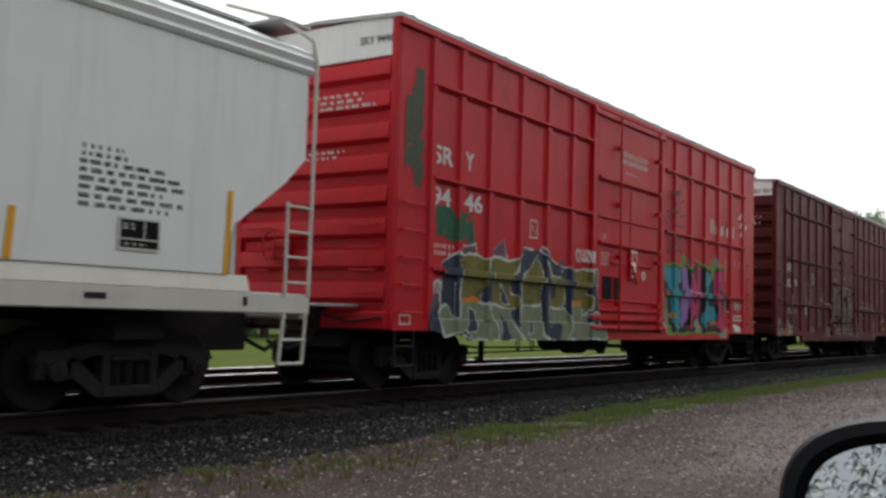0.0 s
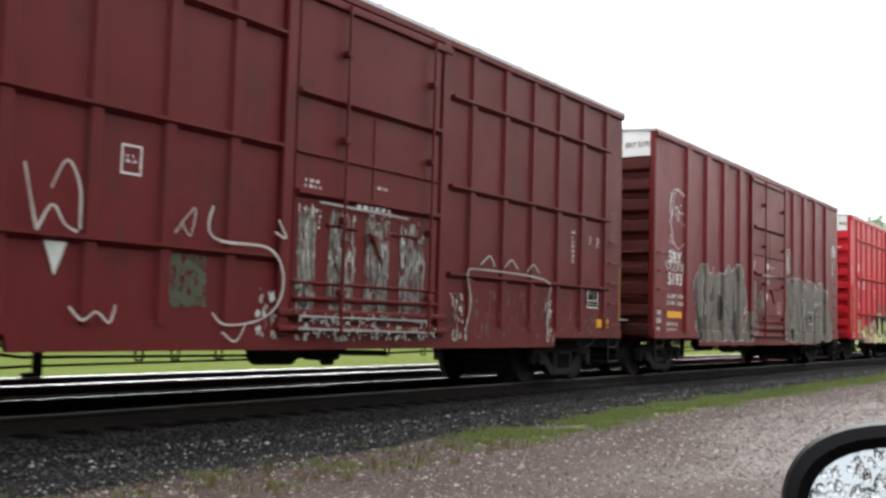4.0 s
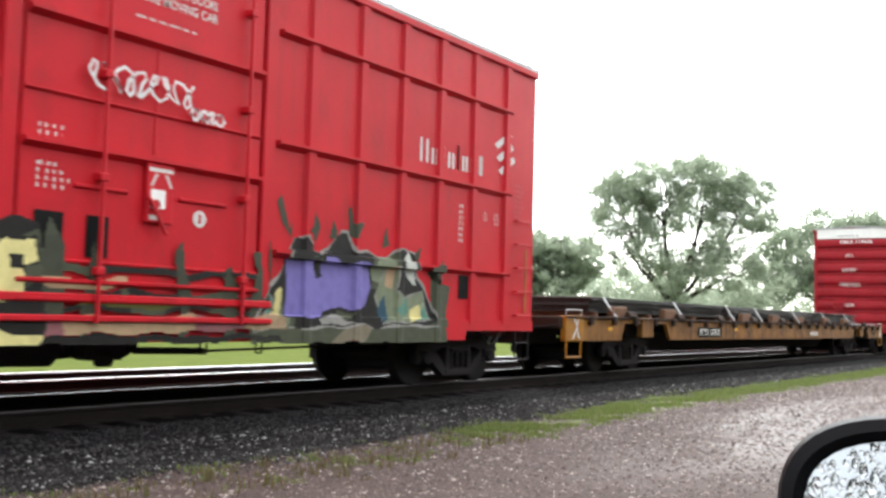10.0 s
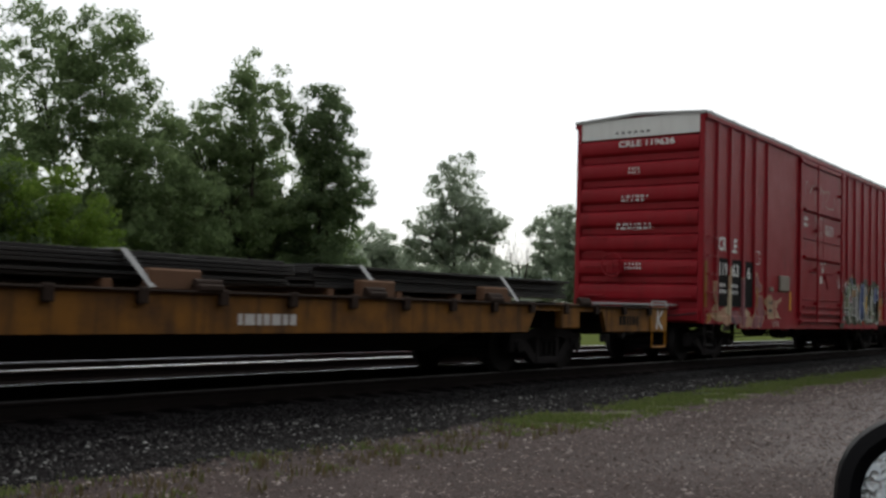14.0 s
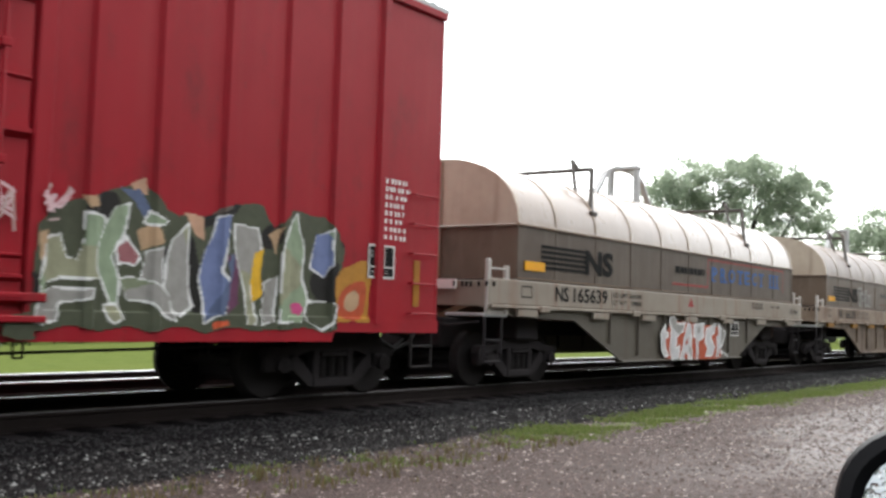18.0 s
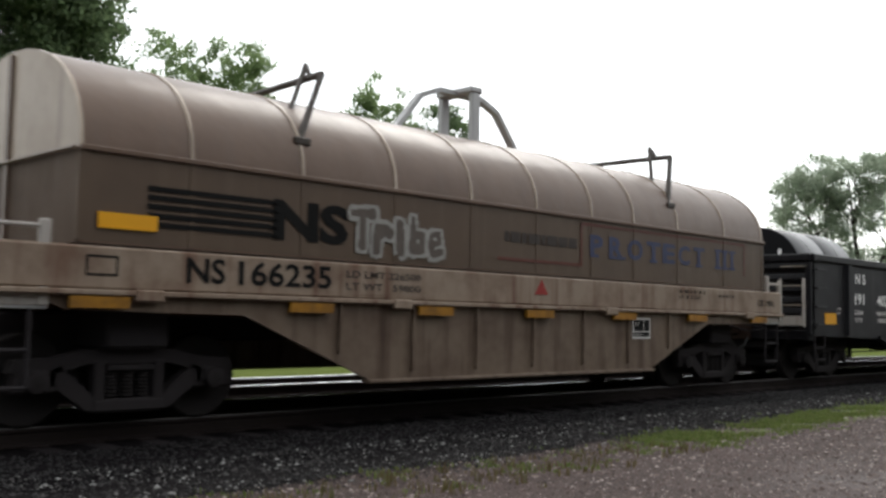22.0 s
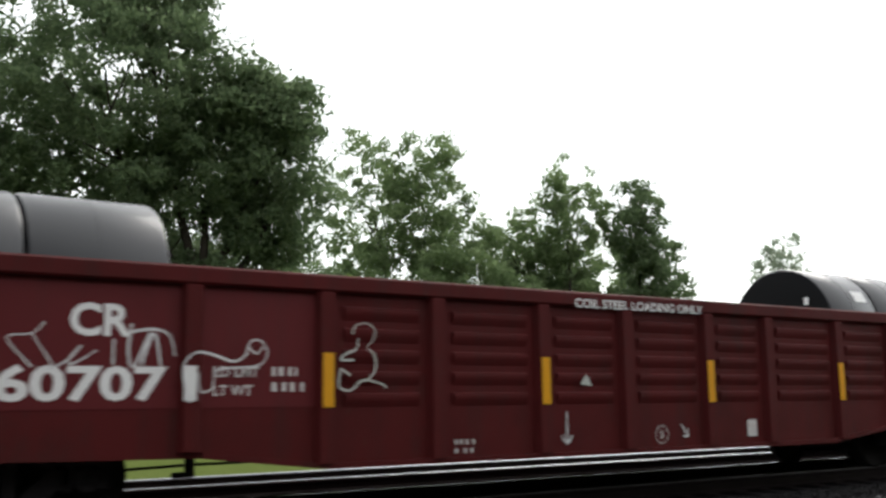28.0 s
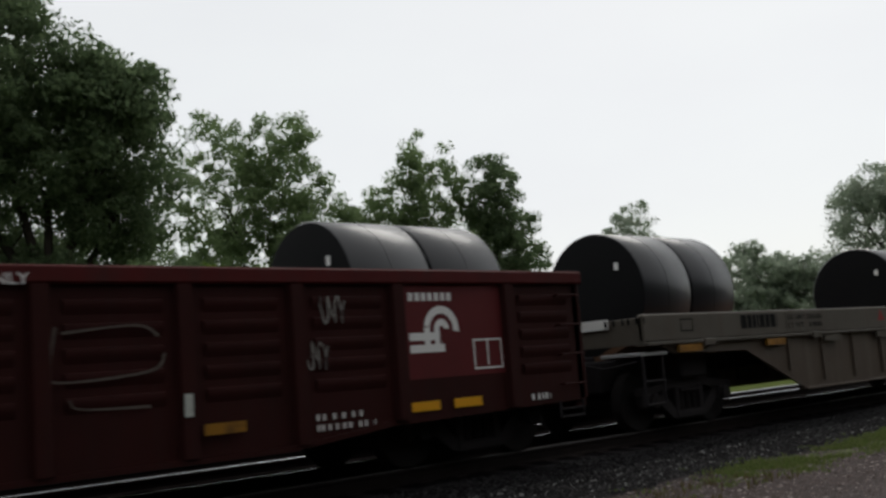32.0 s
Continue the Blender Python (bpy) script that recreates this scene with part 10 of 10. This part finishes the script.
def tree(az, r, height, lobes, leaf, seed, label, clump=0.75, per=60, size=0.17, trunk=0.3, name="tree", fork=0.28, open_crown=False, droop=0.0, spare=0):
    """lobes: (across, along, middle height as a share, half width, half height as a share, clumps); across is seen from the road."""
    height *= 1.06
    lobes = [(a * 1.05, b, c, d * 1.18, e * 1.12, int(f * 1.6)) for a, b, c, d, e, f in lobes]
    x, y = at_polar(az, r)
    base = ground_z(x, y)
    t = thing(name, pose(x, y, base, 0, 0, -az), label, "tree", "trees behind the track")
    rr = random.Random(seed)
    s = Shape()
    tops = []
    cen, rad = [], []
    for la, lb, lz, lw, lh, n in lobes:
        for _ in range(n):
            u = Vector((rr.gauss(0, 1), rr.gauss(0, 1), rr.gauss(0, 1))).normalized() * (rr.random() ** (0.25 if open_crown else 0.36)) * 1.12
            q = Vector((la + u.x * lw, lb + u.y * lw * 0.8, (lz + u.z * lh) * height))
            q += Vector((noise.noise(q * 0.35), noise.noise(q * 0.35 + Vector((9, 0, 0))), noise.noise(q * 0.35 + Vector((0, 9, 0))))) * lw * 0.28
            if q.z < height * 0.06:
                continue
            cen.append(tuple(q)), rad.append(clump * rr.uniform(0.6, 1.25))
        tops.append((la, lb, lz * height, lw, lh * height))
    # trunk and limbs, tapering, bent
    k = Vector((0, 0, 0))
    fz = height * fork
    s.rod((0, 0, -0.3), (rr.uniform(-0.1, 0.1), 0, fz), trunk, 9, trunk * 0.72)
    for la, lb, lz, lw, lh in tops:
        a = Vector((0, 0, fz * rr.uniform(0.75, 1.0)))
        b = Vector((la, lb, lz))
        m = a.lerp(b, 0.5) + Vector((la * 0.15, 0, lw * 0.1))
        q0 = trunk * 0.5
        s.rod(a, m, q0, 7, q0 * 0.7), s.rod(m, b, q0 * 0.7, 6, q0 * 0.3)
        for _ in range(7 + spare):
            st = m.lerp(b, rr.uniform(-0.3, 0.9))
            e = b + Vector((rr.uniform(-1, 1) * lw * 0.85, rr.uniform(-1, 1) * lw * 0.6, rr.uniform(-0.4, 0.95) * lh))
            mid = st.lerp(e, 0.5) + Vector((0, 0, rr.uniform(-0.2, 0.5)))
            s.rod(st, mid, q0 * 0.28, 5, q0 * 0.18), s.rod(mid, e, q0 * 0.18, 5, q0 * 0.05)
            for _ in range(2 + spare):
                e2 = e.lerp(mid, rr.uniform(0.1, 0.7)) + Vector((rr.uniform(-1, 1), rr.uniform(-1, 1), rr.uniform(0, 1.2))) * lw * 0.3
                s.rod(mid.lerp(e, rr.uniform(0.2, 0.8)), e2, q0 * 0.08, 4, q0 * 0.03)
    part("trunk", s, BARK, t)
    if cen:
        v, f = leaves(cen, rad, int(per * 1.4), size * (1.05 if leaf is LEAF_HAZE else 0.86), seed, droop)
        me = bpy.data.meshes.new("crown")
        me.from_pydata(v.tolist(), [], f.tolist())
        part("crown", me, leaf, t)
    return t


tree(20.5, 44, 20.5, [(-4.2, 0, 0.66, 4.2, 0.26, 190), (2.5, -0.5, 0.64, 2.1, 0.09, 90), (0.2, 0, 0.6, 2.8, 0.16, 110), (-2.6, 0, 0.88, 2.4, 0.1, 90), (3.0, 0, 0.47, 2.0, 0.12, 80), (-2.0, 1, 0.38, 3.6, 0.16, 90), (1.0, 0.5, 0.25, 3.2, 0.1, 60)], LEAF_DARK, 1, "tall dark green leafy tree", 0.8, 75, 0.16, 0.45)
tree(32.4, 62, 17.4, [(-2.3, 0, 0.74, 2.3, 0.24, 85), (1.0, 0, 0.76, 1.9, 0.21, 75), (3.0, 0, 0.56, 2.1, 0.16, 60), (-1.5, 0, 0.42, 2.8, 0.18, 70), (1.5, 0, 0.28, 2.8, 0.14, 60)], LEAF, 2, "leafy green tree with two round tops", 0.72, 60, 0.17)
tree(41.6, 64, 15.8, [(-0.2, 0, 0.78, 1.9, 0.2, 80), (-3.2, 0, 0.62, 1.5, 0.16, 45), (-1.6, 0, 0.42, 2.6, 0.2, 80), (0.6, 0, 0.3, 2.4, 0.16, 60)], LEAF, 3, "leafy green tree behind the track", 0.65, 60, 0.16)
tree(45.3, 64, 14.5, [(0, 0, 0.8, 1.5, 0.18, 65), (0.9, 0, 0.56, 1.8, 0.2, 75), (-0.4, 0, 0.36, 2.0, 0.2, 60), (0.3, 0, 0.22, 2.0, 0.12, 40)], LEAF_DARK, 4, "dark leafy green tree", 0.62, 60, 0.16)
tree(53.1, 78, 13.9, [(0, 0, 0.66, 1.8, 0.22, 60), (-1.9, 0, 0.46, 1.7, 0.13, 50), (2.0, 0, 0.5, 1.7, 0.12, 50), (0, 0, 0.26, 3.2, 0.16, 110)], LEAF_HAZE, 5, "thin-leaved tree with bare twigs on top", 0.6, 45, 0.15, 0.25, spare=3)
tree(56.8, 80, 7.4, [(0, 0, 0.7, 1.2, 0.26, 0), (-0.7, 0, 0.75, 0.9, 0.2, 0), (0.8, 0, 0.72, 0.9, 0.2, 0)], BARK, 6, "small bare dead tree", 0.5, 1, 0.1, 0.16, spare=2)
tree(60.2, 98, 10.4, [(-1.0, 0, 0.72, 3.2, 0.22, 100), (3.4, 0, 0.64, 2.6, 0.2, 80), (0.5, 0, 0.4, 4.4, 0.2, 110)], LEAF_HAZE, 7, "rounded green tree behind the field", 0.85, 50, 0.2)
tree(68.4, 88, 15.2, [(-4.6, 0, 0.74, 2.8, 0.13, 60), (-1.2, 0, 0.85, 3.0, 0.12, 70), (2.6, 0, 0.84, 3.0, 0.12, 70), (5.4, 0, 0.72, 2.4, 0.13, 55), (1.8, 0, 0.52, 4.2, 0.2, 110), (3.0, 0, 0.28, 4.6, 0.16, 90), (-4.0, 0, 0.5, 2.6, 0.12, 26)], LEAF_HAZE, 8, "broad spreading tree with an umbrella-shaped crown", 0.8, 55, 0.14, 0.42, fork=0.2, open_crown=True, spare=3, droop=0.5)
tree(76.2, 112, 12.6, [(0, 0, 0.68, 4.2, 0.26, 90), (4.6, 0, 0.7, 3.6, 0.24, 80), (-3.5, 0, 0.5, 3.5, 0.22, 60), (9, 0, 0.6, 4, 0.26, 70)], LEAF_HAZE, 9, "hazy grey-green distant trees", 1.1, 45, 0.24)
tree(48.6, 96, 8.8, [(0, 0, 0.68, 2.0, 0.24, 50), (2.0, 0, 0.52, 1.8, 0.2, 40), (-2.2, 0, 0.5, 2.0, 0.24, 45)], LEAF_HAZE, 10, "small pale green tree", 0.8, 45, 0.18)
tree(29.6, 52, 7.6, [(0, 0, 0.6, 2.4, 0.34, 80), (2.4, 0, 0.45, 1.8, 0.3, 50), (-2.4, 0, 0.5, 2.0, 0.34, 60)], LEAF_LIGHT, 11, "bright yellow-green willow bush", 0.6, 60, 0.14, 0.16, name="bush")
tree(38.4, 66, 8.2, [(0, 0, 0.55, 2.6, 0.36, 80), (3.0, 0, 0.5, 2.2, 0.34, 60), (-2.8, 0, 0.45, 2.2, 0.32, 60)], LEAF, 12, "green bush under the trees", 0.7, 55, 0.16, 0.16, name="bush")
for az, r, h, sd in ((35.6, 60, 10.8, 21), (39.6, 67, 12.0, 22), (43.6, 69, 11.4, 23)):
    tree(az, r, h, [(0, 0, 0.66, 2.6, 0.3, 80), (2.2, 0, 0.5, 2.2, 0.3, 60), (-2.2, 0, 0.5, 2.2, 0.3, 60), (0, 0, 0.28, 3.2, 0.22, 70)], LEAF if sd != 22 else LEAF_DARK, sd, "green leafy tree filling the belt of trees", 0.7, 55, 0.17, 0.2)
for az, r, h, sd in ((10.5, 45, 9.6, 31), (14.5, 46, 10.0, 32), (18.2, 47, 10.2, 33), (22.4, 49, 9.4, 34), (26.0, 51, 8.6, 35), (4.0, 45, 9.4, 36)):
    tree(az, r, h, [(0, 0, 0.62, 2.2, 0.34, 70), (1.8, 0, 0.45, 2.0, 0.3, 55), (-1.8, 0, 0.45, 2.0, 0.3, 55), (0, 0, 0.24, 2.8, 0.2, 60)], LEAF_DARK if sd % 2 else LEAF, sd, "dense green understorey tree below taller crowns", 0.65, 50, 0.15, 0.16)
tree(8, 46, 19, [(0, 0, 0.65, 4.6, 0.3, 130), (3.5, 0, 0.45, 3.2, 0.22, 80), (-3.0, 0, 0.4, 3.2, 0.22, 80)], LEAF_DARK, 13, "tall dark green leafy tree", 0.95, 60, 0.2, 0.45)
tree(26.5, 58, 9.5, [(0, 0, 0.55, 2.8, 0.34, 90), (2.2, 0, 0.4, 2.2, 0.3, 60)], LEAF, 14, "green understorey tree beside taller trees", 0.7, 55, 0.16, 0.18)


def hedgerow():
    """The uneven belt of bushes and far woods behind the field."""
    r = random.Random(3)
    cen, rad = [], []
    for az0, az1, d, h, n in ((14, 48, 72, 7.4, 620), (45, 72, 108, 8.2, 900), (70, 86, 118, 9.0, 300), (30, 88, 190, 12, 420)):
        for _ in range(n):
            az = r.uniform(az0, az1)
            dd = d * r.uniform(0.95, 1.08)
            x, y = at_polar(az, dd)
            hh = h * (0.72 + 0.4 * noise.noise(Vector((az * 0.35, d * 0.1, 0)))) * r.uniform(0.05, 1.0)
            cen.append((x, y, -0.5 + hh)), rad.append(d * 0.012 * r.uniform(0.7, 1.4))
    v, f = leaves(cen, rad, 42, 0.26, 33)
    me = bpy.data.meshes.new("far_bushes")
    me.from_pydata(v.tolist(), [], f.tolist())
    me.materials.append(LEAF_HAZE)
    tagged(new("far_bushes", me), "hazy belt of bushes and woods behind the field", "bushes", "", "stuff")


hedgerow()


def undergrowth():
    """Low dark brush under the trees beyond the near field."""
    r = random.Random(8)
    cen, rad = [], []
    for _ in range(520):
        az = r.uniform(-4, 36)
        x, y = at_polar(az, r.uniform(31, 37) + max(0, az - 24) * 1.2)
        cen.append((x, y, -0.45 + r.uniform(0.0, 1.0) * (1.1 + 0.7 * noise.noise(Vector((az * 0.4, 0, 5)))))), rad.append(r.uniform(0.4, 0.8))
    v, f = leaves(cen, rad, 40, 0.12, 44)
    me = bpy.data.meshes.new("undergrowth")
    me.from_pydata(v.tolist(), [], f.tolist())
    me.materials.append(LEAF_LOW)
    tagged(new("undergrowth", me), "low dark brush under the trees", "brush", "", "stuff")


undergrowth()


def low_sky_blocker():
    """A plain dark wall, unseen, added behind the car park to block low sky."""
    s, r = Shape(), random.Random(12)
    xs = [-18 + k * 6 for k in range(56)]
    top = [8.6 + 1.4 * noise.noise(Vector((x * 0.11, 0, 4))) + r.uniform(-0.4, 0.4) for x in xs]
    for k in range(len(xs) - 1):
        s.prism([(xs[k], -0.6), (xs[k + 1], -0.6), (xs[k + 1], top[k + 1]), (xs[k], top[k])], "y", -15.2, -14)
    tagged(part("wall_south", s, paint("dark_blocker_wall", (0.035, 0.048, 0.022), (0.018, 0.024, 0.012), 0.9, spec=0.05, big=0.5, var=0.9, bump=0.8, fine=3, bump_size=0.2), None), "unseen dark wall added behind the car park to block low sky", "trees", "", "structure")


low_sky_blocker()


def house(az, r, w, h, label, wall, roof, chimney=True):
    x, y = at_polar(az, r)
    t = thing("house", pose(x, y, ground_z(x, y), 0, 0, -az), label, "house")
    part("wall", Shape().box(-w / 2, w / 2, -3, 3, 0, h * 0.6), wall, t)
    part("roof", Shape().prism([(-3.4, h * 0.58), (0, h), (3.4, h * 0.58)], "x", -w / 2 - 0.3, w / 2 + 0.3), roof, t)
    if chimney:
        part("chimney", Shape().box(-0.4 + w * 0.1, 0.4 + w * 0.1, -0.4, 0.4, h * 0.8, h * 1.2, 0.03), roof, t)
    for k in (-1, 1):
        part("window", Shape().box(k * w * 0.25 - 0.5, k * w * 0.25 + 0.5, -3.03, -2.98, h * 0.22, h * 0.48), PLASTIC, t)
    return t


house(49.6, 100, 7, 5.2, "small house with a brown gable roof and chimney", WHITE, paint("brown_shingle", (0.11, 0.06, 0.045), (0.07, 0.045, 0.035), 0.85))
house(57.6, 100, 3.8, 4.5, "low white shed with a pale blue metal roof", WHITE, paint("pale_blue_roof", (0.3, 0.42, 0.55), (0.2, 0.3, 0.42), 0.4), False)
x, y = at_polar(74.5, 105)
v = thing("box_trailer", pose(x, y, ground_z(x, y), 0, 0, -74.5), "white box trailer parked behind the field", "trailer")
part("box", Shape().box(-2.0, 2.0, -1.1, 1.1, 1.0, 2.6, 0.05), WHITE, v)
part("chassis", Shape().box(-2.0, 2.0, -0.9, 0.9, 0.75, 1.0), UNDER, v)
for k in (-1.3, 1.3):
    part("wheel", Shape().lathe([(-1.05, 0.3), (-1.0, 0.45), (1.0, 0.45), (1.05, 0.3)], "y", (k, 0, 0.45), 16), RUBBER, v)
for az, d, h in ((76.0, 95, 3.6), (61.5, 90, 3.2)):
    x, y = at_polar(az, d)
    p = thing("sign_post", pose(x, y, ground_z(x, y), 0, 0, -az), "small white sign on a post behind the field", "sign")
    part("post", Shape().rod((0, 0, -0.2), (0, 0, h), 0.05), GALV, p)
    part("sign_face", Shape().box(-0.3, 0.3, -0.08, -0.05, h - 0.8, h + 0.1, 0.01), WHITE, p)


# ---- the parked car from which it is filmed: door mirror and door ----
def parked_car():
    car = thing("parked_car", pose(0, 0, 0), "dark parked car with a rain-beaded door mirror", "car")
    d = 0.8
    cx, cy = at_polar(81.25, d)
    cz = EYE[2] + d * math.tan(radians(-9.78))
    look_m = look((cx, cy, cz), EYE)  # -z of this pose looks at the eye
    m = look_m @ pose(0, 0, 0, 0, 180, 0)  # now +z looks at the eye, x is mirrored back below

    def outline(w, h, k=40, p=2.6):
        out = []
        for i in range(k):
            a = 6.28318 * i / k
            c, s = math.cos(a), math.sin(a)
            out.append((w * math.copysign(abs(c) ** (2 / p), c), h * math.copysign(abs(s) ** (2 / p), s)))
        return out
    n = 40
    hs = Shape()
    rings = [(0.084, 0.057, 0.006), (0.091, 0.064, 0.012), (0.100, 0.073, 0.009), (0.104, 0.077, -0.004), (0.098, 0.072, -0.05), (0.07, 0.05, -0.09), (0.03, 0.02, -0.105)]
    for w, h, z in rings:
        hs.v += [(a, b, z) for a, b in outline(w, h, n)]
    for j in range(len(rings) - 1):
        hs.f += [(j * n + i, j * n + (i + 1) % n, (j + 1) * n + (i + 1) % n, (j + 1) * n + i) for i in range(n)]
    hs.f.append(tuple(range((len(rings) - 1) * n, len(rings) * n)))
    hs.m = [0] * len(hs.f)
    housing = part("mirror_housing", hs, PLASTIC, car, "black plastic mirror housing", m)
    gl = Shape()
    gl.v = [(a, b, 0.004) for a, b in outline(0.088, 0.061, n)] + [(a, b, 0.0) for a, b in outline(0.088, 0.061, n)]
    gl.f = [tuple(range(n)), tuple(range(2 * n - 1, n - 1, -1))] + [(i, (i + 1) % n, n + (i + 1) % n, n + i) for i in range(n)]
    gl.m = [0] * len(gl.f)
    mirror = bpy.data.materials.new("mirror_glass")
    mirror.use_nodes = True
    b = mirror.node_tree.nodes["Principled BSDF"]
    b.inputs["Metallic"].default_value, b.inputs["Roughness"].default_value, b.inputs["Base Color"].default_value = 1, 0.1, (0.66, 0.67, 0.67, 1)
    part("mirror_glass", gl, mirror, housing, "wet mirror glass", pose(0, 0, 0))
    water = bpy.data.materials.new("water_drop")
    water.use_nodes = True
    b = water.node_tree.nodes["Principled BSDF"]
    b.inputs["Transmission Weight"].default_value, b.inputs["Roughness"].default_value, b.inputs["IOR"].default_value, b.inputs["Base Color"].default_value = 1.0, 0.02, 1.33, (0.97, 0.98, 0.98, 1)
    r = random.Random(2)
    ds = Shape()
    for _ in range(1500):
        a, bb = r.uniform(-0.083, 0.083), r.uniform(-0.057, 0.057)
        if (abs(a) / 0.083) ** 2.6 + (abs(bb) / 0.057) ** 2.6 > 0.95:
            continue
        q = r.uniform(0.0006, 0.0016) if r.random() < 0.62 else r.uniform(0.0016, 0.0038)
        sy = r.uniform(0.9, 1.5)
        k = len(ds.v)
        for z, w in ((0.004, 1.0), (0.004 + q * 0.4, 0.8), (0.004 + q * 0.62, 0.35)):
            ds.v += [(a + q * w * math.cos(i * 0.7854), bb + q * w * sy * math.sin(i * 0.7854), z) for i in range(8)]
        ds.f += [(k + j * 8 + i, k + j * 8 + (i + 1) % 8, k + (j + 1) * 8 + (i + 1) % 8, k + (j + 1) * 8 + i) for j in range(2) for i in range(8)] + [tuple(k + 16 + i for i in range(8))]
    ds.m = [0] * len(ds.f)
    drops = part("rain_drops", ds, water, housing, "beads of rain on the glass", pose(0, 0, 0))
    tagged(drops, kind="stuff")
    # arm, door and front wing below the window
    arm = Shape().prism([(0.55, 0.46), (0.62, 0.5), (cx - 0.02, cz - 0.04), (cx + 0.03, cz - 0.06), (0.72, 0.44)], "y", 0.1, 0.16)
    part("mirror_arm", arm, PLASTIC, car)
    part("door", Shape().box(-0.55, 0.72, 0.12, 0.26, -0.22, 0.45, 0.05), CAR_PAINT, car)
    part("front_wing", Shape().box(0.74, 1.75, 0.1, 0.25, 0.05, 0.42, 0.05), CAR_PAINT, car)
    part("door_sill", Shape().box(-1.0, 1.0, 0.1, 0.24, -0.3, -0.23, 0.03), PLASTIC, car)
    part("rear_panel", Shape().box(-1.7, -0.57, 0.1, 0.25, -0.05, 0.45, 0.05), CAR_PAINT, car)
    # the rest of the car, behind the open window
    part("bonnet", Shape().prism([(0.78, -0.22), (2.0, -0.22), (2.18, -0.1), (2.2, 0.08), (2.08, 0.24), (1.6, 0.38), (0.95, 0.46), (0.78, 0.46)], "y", -1.5, 0.095), CAR_PAINT, car)
    part("boot", Shape().prism([(-2.1, -0.22), (-0.8, -0.22), (-0.8, 0.46), (-1.35, 0.47), (-2.0, 0.4), (-2.18, 0.2), (-2.2, -0.1)], "y", -1.5, 0.095), CAR_PAINT, car)
    part("floor_pan", Shape().box(-0.8, 0.78, -1.5, 0.1, -0.28, -0.22, 0.01), PLASTIC, car)
    part("far_door", Shape().box(-0.8, 0.78, -1.6, -1.5, -0.22, 0.46, 0.04), CAR_PAINT, car)
    part("roof", Shape().prism([(-1.0, 1.0), (-0.8, 1.05), (-0.2, 1.09), (0.2, 1.07), (0.42, 1.02), (0.2, 1.04), (-0.2, 1.055), (-0.8, 1.02)], "y", -1.36, -0.1), CAR_PAINT, car)
    for yy in (-1.36, -0.1):
        y0 = -1.48 if yy < -1 else -0.06
        part("windscreen_pillar", Shape().rod((0.4, yy, 1.03), (0.98, y0, 0.45), 0.03, 8), PLASTIC, car)
        part("rear_pillar", Shape().rod((-0.95, yy, 1.02), (-1.4, y0, 0.46), 0.045, 8), CAR_PAINT, car)
    glass = bpy.data.materials.new("car_glass")
    glass.use_nodes = True
    gb = glass.node_tree.nodes["Principled BSDF"]
    gb.inputs["Transmission Weight"].default_value, gb.inputs["Roughness"].default_value, gb.inputs["Base Color"].default_value = 0.9, 0.02, (0.8, 0.85, 0.83, 1)
    part("windscreen", Shape().prism([(0.4, 1.03), (0.97, 0.46), (0.98, 0.465), (0.41, 1.035)], "y", -1.36, -0.12), glass, car)
    part("rear_window", Shape().prism([(-0.97, 1.02), (-1.38, 0.47), (-1.385, 0.475), (-0.975, 1.025)], "y", -1.36, -0.12), glass, car)
    for yy in (-1.05, -0.42):
        st = part("seat", Shape().box(-0.35, 0.15, yy - 0.24, yy + 0.24, -0.1, 0.1, 0.06), RUBBER, car, "dark cloth car seat")
        part("backrest", Shape().prism([(-0.35, 0.08), (-0.22, 0.08), (-0.4, 0.66), (-0.52, 0.66)], "y", yy - 0.22, yy + 0.22), RUBBER, st)
    part("dashboard", Shape().prism([(0.6, 0.2), (0.62, 0.4), (0.78, 0.46), (0.78, 0.1)], "y", -1.48, 0.05), PLASTIC, car)
    part("steering_wheel", Shape().path([(0.48 + 0.05 * math.cos(k * 0.5236), -0.42 + 0.18 * math.sin(k * 0.5236), 0.36 + 0.17 * math.cos(k * 0.5236)) for k in range(13)], 0.016), PLASTIC, car)
    for xx in (1.3, -1.35):
        w = part("wheel", Shape().lathe([(-0.1, 0.2), (-0.1, 0.29), (-0.06, 0.32), (0.06, 0.32), (0.1, 0.29), (0.1, 0.2)], "y", (xx, -1.52, LOT_Z + 0.32), 24), RUBBER, car)
        part("rim", Shape().lathe([(-0.09, 0.05), (-0.1, 0.19), (0.0, 0.19)], "y", (xx, -1.525, LOT_Z + 0.32), 20), GALV, w)
    for xx in (1.3, -1.35):
        w = part("wheel", Shape().lathe([(-0.1, 0.2), (-0.1, 0.29), (-0.06, 0.32), (0.06, 0.32), (0.1, 0.29), (0.1, 0.2)], "y", (xx, 0.12, LOT_Z + 0.32), 24), RUBBER, car)
        part("rim", Shape().lathe([(0.0, 0.19), (0.1, 0.19), (0.09, 0.05)], "y", (xx, 0.125, LOT_Z + 0.32), 20), GALV, w)


parked_car()


# ---- what moves: the train rolls towards -x ----
def gone(t):
    ts, ss = [a for a, _ in TRAVEL], [b for _, b in TRAVEL]
    return float(np.interp(t, ts, ss))


def motions():
    times = [a for a, _ in TRAVEL]
    for car, x in CARS:
        walk(car, [(t, pose(x - gone(t), TRACK_Y, 0)) for t in times])
    ticks = [k / 15 for k in range(481)]
    turns = [-math.degrees(gone(t) / 0.42) for t in ticks]
    for w, off in WHEELSETS:
        walk(w, [(t, pose(off, 0, 0.42, 0, a, 0)) for t, a in zip(ticks, turns)])


motions()
